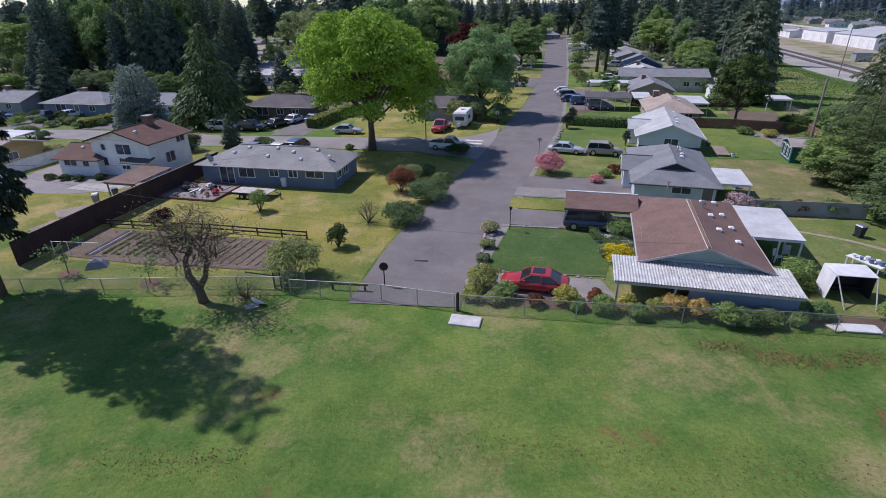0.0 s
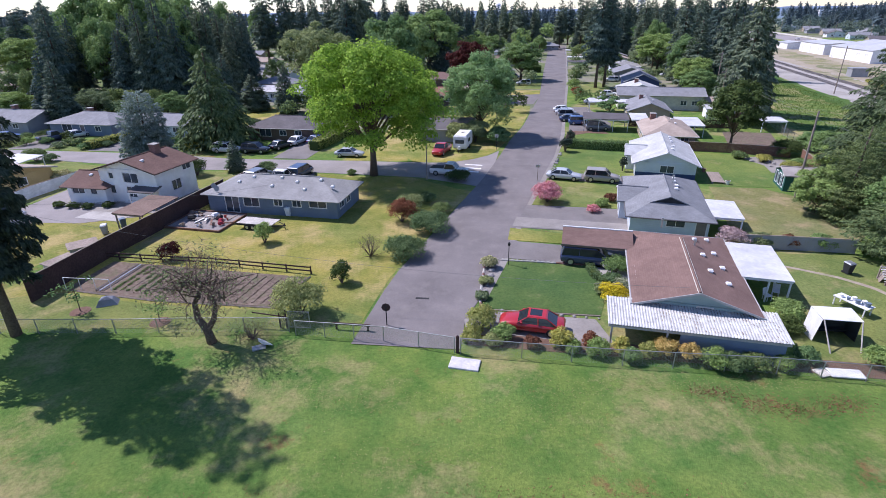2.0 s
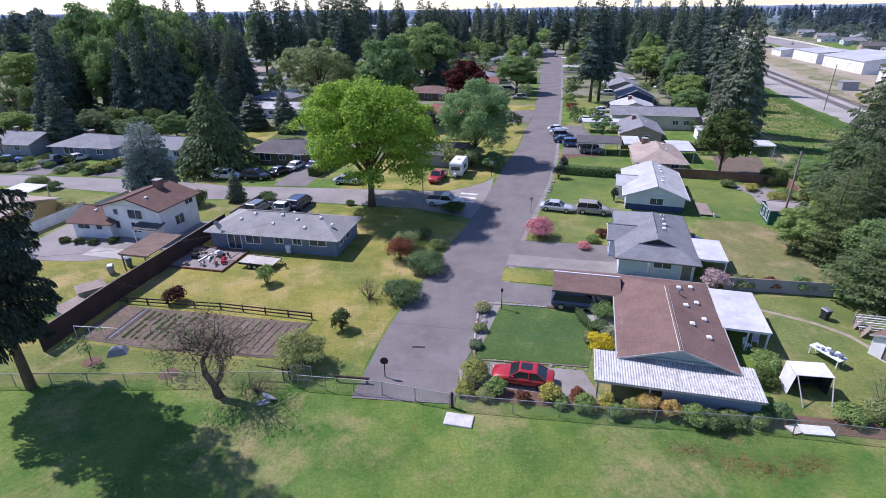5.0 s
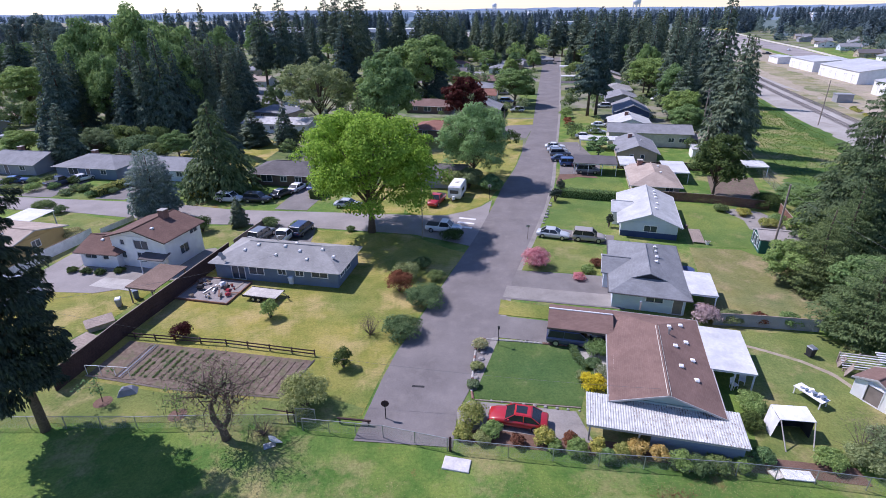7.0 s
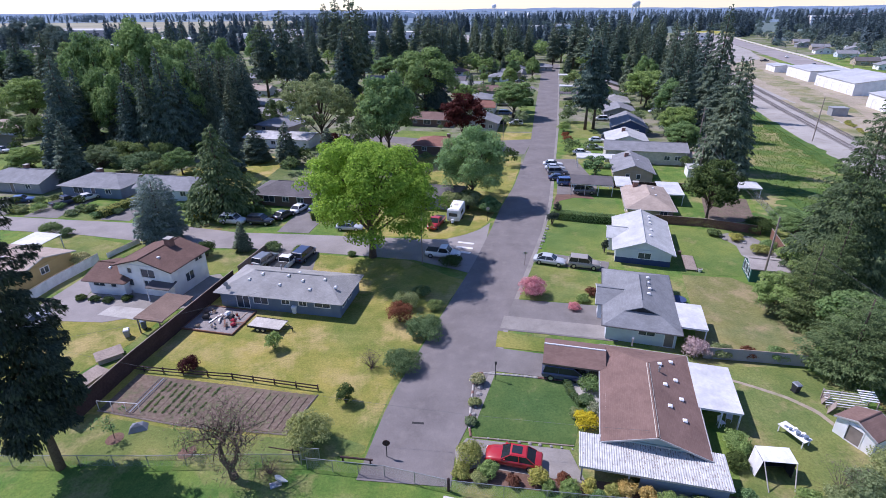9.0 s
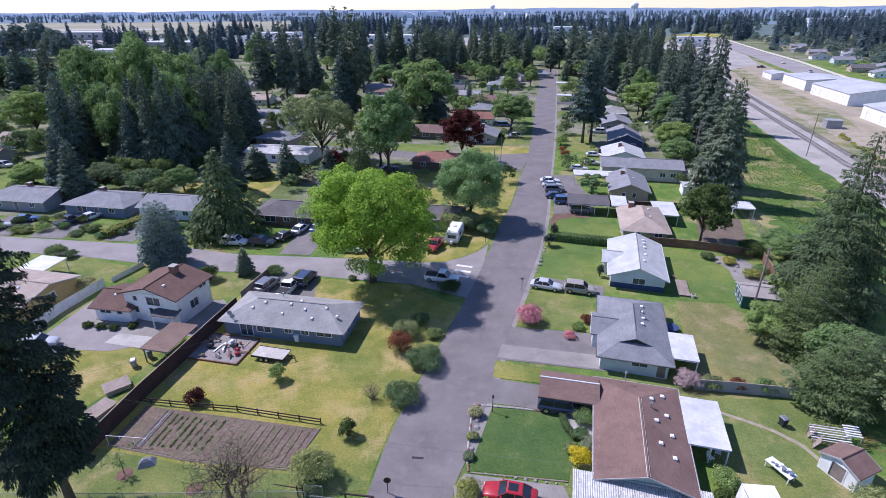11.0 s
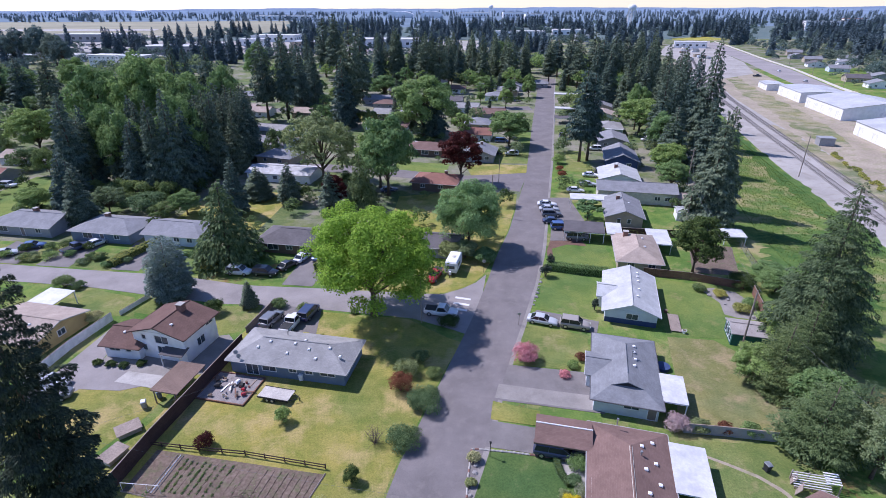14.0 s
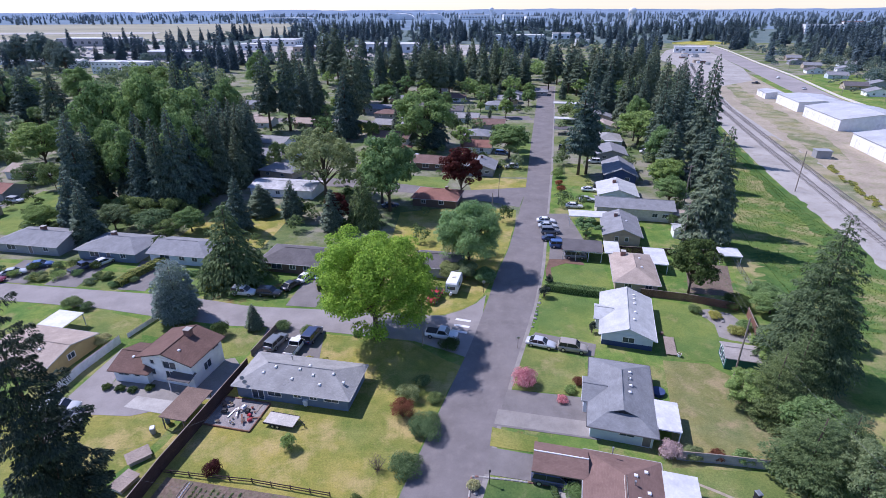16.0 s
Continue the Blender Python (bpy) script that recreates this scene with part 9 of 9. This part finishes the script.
CABLE = plain("cable_sheath", (0.16, 0.16, 0.165), 0.7)
cable((43.1, 61.1, 9.8), (55.4, 107.5, 9.8), 0.8, "thin overhead cable between wooden poles")
cable((43.9, 61.3, 9.9), (56.2, 107.7, 9.9), 0.8, "thin overhead cable between wooden poles")
cable((43.1, 61.1, 9.5), (43.0, 16.0, 10.0), 0.8, "thin overhead cable along the back gardens")
cable((-36, 39.4, 7.2), (17.2, 32.2, 3.4), 1.2, "thin dark service cable across the street")
cable((-36, 39.8, 7.5), (-20.0, 57.0, 3.6), 0.6, "thin service cable to the blue house")
cable((55.4, 107.5, 9.8), (66.0, 131.5, 11.4), 0.6, "thin overhead cable between wooden poles")


def cold_frame(x, y, turn):
    t = thing("cold_frame", "low weathered wooden garden box behind the fence", "garden box", at(x, y, 0, turn))
    part("box", Geo().box(-1.2, -0.8, -0.05, 1.2, 0.8, 0.5), PALE_WOOD, t)
    part("cover", Geo().slab([(-1.35, -0.95, 0.62), (1.35, -0.95, 0.62), (1.35, 0.95, 0.74), (-1.35, 0.95, 0.74)], 0.06), WOOD, t, "brown weathered board cover")


cold_frame(-36.0, 43.6, 68)
cold_frame(-36.4, 47.4, 40)


# ---- leaf litter and ridge strips on the brown house ----
def litter():
    rnd = random.Random(31)
    g = Geo()
    m = at(17.0, 30.6, 0, -13.5)
    for k in range(620):
        rib = rnd.randrange(60)
        u = -5.7 + 11.4 * (rib + 0.02 + 0.06 * rnd.random()) / 60
        v = -1.7 + 3.4 * rnd.random() ** (0.75 if u > -3 else 1.6)
        if u < -2.4 and rnd.random() < 0.93:
            continue
        z = 1.75 + 0.25 * (v + 1.75) / 3.5 + 0.012
        s = rnd.uniform(0.025, 0.055)
        c = [m @ Vector((u + a * s * 0.7, v + b * s * 1.6, z)) for a, b in ((-1, -1), (1, -1), (1, 1), (-1, 1))]
        g.add(c, [(0, 1, 2, 3)])
    solid("leaf_litter", g, BARK_BED, "dark leaf litter in the grooves of the patio roof", "leaf litter", kind="stuff")


litter()
for off in (-0.12, 0.12):
    m = at(19.4, 38.2, 0, -15.3)
    a, b = m @ Vector((off, -7.05, 3.44)), m @ Vector((off, 2.9, 3.44))
    solid("ridge_strip", Geo().tube([a, b], [0.03, 0.03], 5), OFFWHITE, "pale metal strip along the brown roof's ridge", "roof strip", None, "ridge strips")
part("skirt_wall", Geo().box(-1.0, -1.62, -0.05, 5.4, -1.56, 1.5), SIDE_BLUE, bpy.data.objects["patio_roof"], "dark blue-grey board wall")


# ---- decks and tubs behind the right-hand houses ----
def side_deck(x, y, turn, w, l):
    t = thing("garden_deck", "narrow grey timber deck beside the house", "deck", at(x, y, 0, turn))
    n = int(l / 0.2)
    for i in range(n):
        part("plank", Geo().box(-w / 2, -l / 2 + i * 0.2, 0.22, w / 2, -l / 2 + i * 0.2 + 0.18, 0.27), WOOD, t)
    for sx in (-1, 1):
        part("joist", Geo().box(sx * (w / 2 - 0.1) - 0.05, -l / 2, -0.05, sx * (w / 2 - 0.1) + 0.05, l / 2, 0.22), WOOD, t)


side_deck(37.0, 69.0, -16, 1.6, 5.0)
tub = thing("paddling_tub", "round blue water tub behind the grey house", "tub", at(30.8, 58.0, 0.02))
part("shell", Geo().tube([(0, 0, 0), (0, 0, 0.5), (0, 0, 0.55), (0, 0, 0.5), (0, 0, 0.42)], [0.9, 0.95, 0.95, 0.85, 0.84], 20, cap=False), SIDE_NAVY, tub)
part("water", Geo().tube([(0, 0, 0.4), (0, 0, 0.42)], [0.84, 0.84], 20), glass("blue_water", (0.05, 0.2, 0.45)), tub)
for k, (x, y, mt, words) in enumerate(((30.9, 55.4, WHITE, "white"), (31.4, 53.9, SIDE_BLUE, "blue"), (30.6, 60.2, BRICK, "terracotta"), (36.9, 72.3, BRICK, "terracotta"), (37.4, 66.4, WHITE, "white"))):
    pot(x, y, 0.3, 0.5, mt, words + " plant pot beside the back door", 0.03)


# ---- grass of the park: tufts and worn spots ----
def flakes(name, label, category, material, count, seed, spots, size, lift):
    """Small loose blades or crumbs scattered over the ground."""
    rng = np.random.default_rng(seed)
    k = rng.integers(0, len(spots), count)
    s = np.array(spots)[k]
    c = np.stack([rng.normal(s[:, 0], s[:, 2]), rng.normal(s[:, 1], s[:, 3]), np.full(count, 0.0)], 1)
    c = c[c[:, 1] < 27.2]
    n = len(c)
    up = unit(np.stack([rng.normal(0, 1, n), rng.normal(0, 1, n), np.full(n, lift) + rng.uniform(0, lift, n)], 1))
    w = unit(np.cross(up, rng.normal(0, 1, (n, 3))))
    L = size * rng.uniform(0.5, 1.4, (n, 1))
    c[:, 2] = 0.012 + up[:, 2] * L[:, 0]
    pts, fs = cloud(c, up * L, w * L * 0.45)
    tagged(new(name, quick_mesh(name, pts, fs, material)), label, category, kind="stuff")


def rough_grass(name, label, material, count, seed, left, right, size):
    """Uneven tall grass in drifts between two edge lines."""
    rng = np.random.default_rng(seed)
    hubs = rng.uniform(0, 1, (count // 60, 2))
    k = rng.integers(0, len(hubs), count)
    u = np.clip(hubs[k] + rng.normal(0, 1, (count, 2)) * (0.03, 0.12), 0, 1)
    ys = np.interp(u[:, 0], [0, 1], [left[0][1], left[-1][1]])
    xl = np.interp(ys, [p[1] for p in left], [p[0] for p in left])
    xr = np.interp(ys, [p[1] for p in right], [p[0] for p in right])
    c = np.stack([xl + (xr - xl) * u[:, 1], ys, np.zeros(count)], 1)
    up = unit(np.stack([rng.normal(0, 0.8, count), rng.normal(0, 0.8, count), rng.uniform(0.5, 1.2, count)], 1))
    w = unit(np.cross(up, rng.normal(0, 1, (count, 3))))
    L = size * rng.uniform(0.4, 1.3, (count, 1))
    c[:, 2] = 0.01 + up[:, 2] * L[:, 0]
    pts, fs = cloud(c, up * L, w * L * 0.5)
    tagged(new(name, quick_mesh(name, pts, fs, material)), label, "tall grass", kind="stuff")


MEADOW_BLADES = foliage("meadow_blades", (0.13, 0.21, 0.05), (0.25, 0.33, 0.1), 0.45)
rough_grass("meadow_grass", "tall uneven grass in the railway meadow", MEADOW_BLADES, 26000, 31, [(64, 72), (70, 104), (80, 140), (94, 190), (110, 240)], [(84, 72), (92, 104), (99, 140), (111, 190), (126, 240)], 0.17)
PALE_BLADES = foliage("dry_blades", (0.3, 0.27, 0.11), (0.46, 0.41, 0.2), 0.3)
RED_SOIL = foliage("red_brown_crumbs", (0.17, 0.08, 0.045), (0.29, 0.15, 0.09), 0.05)
flakes("dry_grass", "dry yellow grass in worn spots", "grass", PALE_BLADES, 5000, 6, [(6, 24, 3, 1.2), (-5, 25, 2, 0.8), (12, 26, 4, 0.6), (-2, 20, 3, 1), (20, 26, 3, 0.5)], 0.04, 0.25)
flakes("bare_soil", "red-brown bare soil showing through the grass", "soil", RED_SOIL, 4200, 7, [(18.3, 24.2, 1.1, 0.5), (20.2, 23.6, 1.2, 0.4), (23.4, 24.0, 1.0, 0.5), (16.0, 25.2, 0.9, 0.35), (14, 16, 3, 0.8), (-12, 17, 2.5, 0.6), (5, 17.5, 4, 0.6)], 0.05, 0.25)

# ---- edging of the clipped front lawn ----
edge = thing("lawn_edging", "low dark stone edging round the clipped lawn", "edging")
ring = resample([(2.75, 35.2), (2.7, 36.5), (3.1, 40), (3.75, 44.15), (8.5, 43.5), (12.9, 42.65)], 40)
for (x0, y0), (x1, y1) in zip(ring[:-1], ring[1:]):
    part("edging_stone", Geo().tube([(x0, y0, 0.03), ((x0 + x1) / 2, (y0 + y1) / 2, 0.05), (x1, y1, 0.03)], [0.1, 0.14, 0.1], 6), CONCRETE if int(x0 * 7 + y0) % 3 else BRICK, edge)
ring = resample([(2.9, 35.1), (7.5, 34.5), (11.7, 33.95)], 16)
for (x0, y0), (x1, y1) in zip(ring[:-1], ring[1:]):
    part("edging_stone", Geo().tube([(x0, y0, 0.04), (x1, y1, 0.04)], [0.07, 0.07], 6), WOOD, edge)
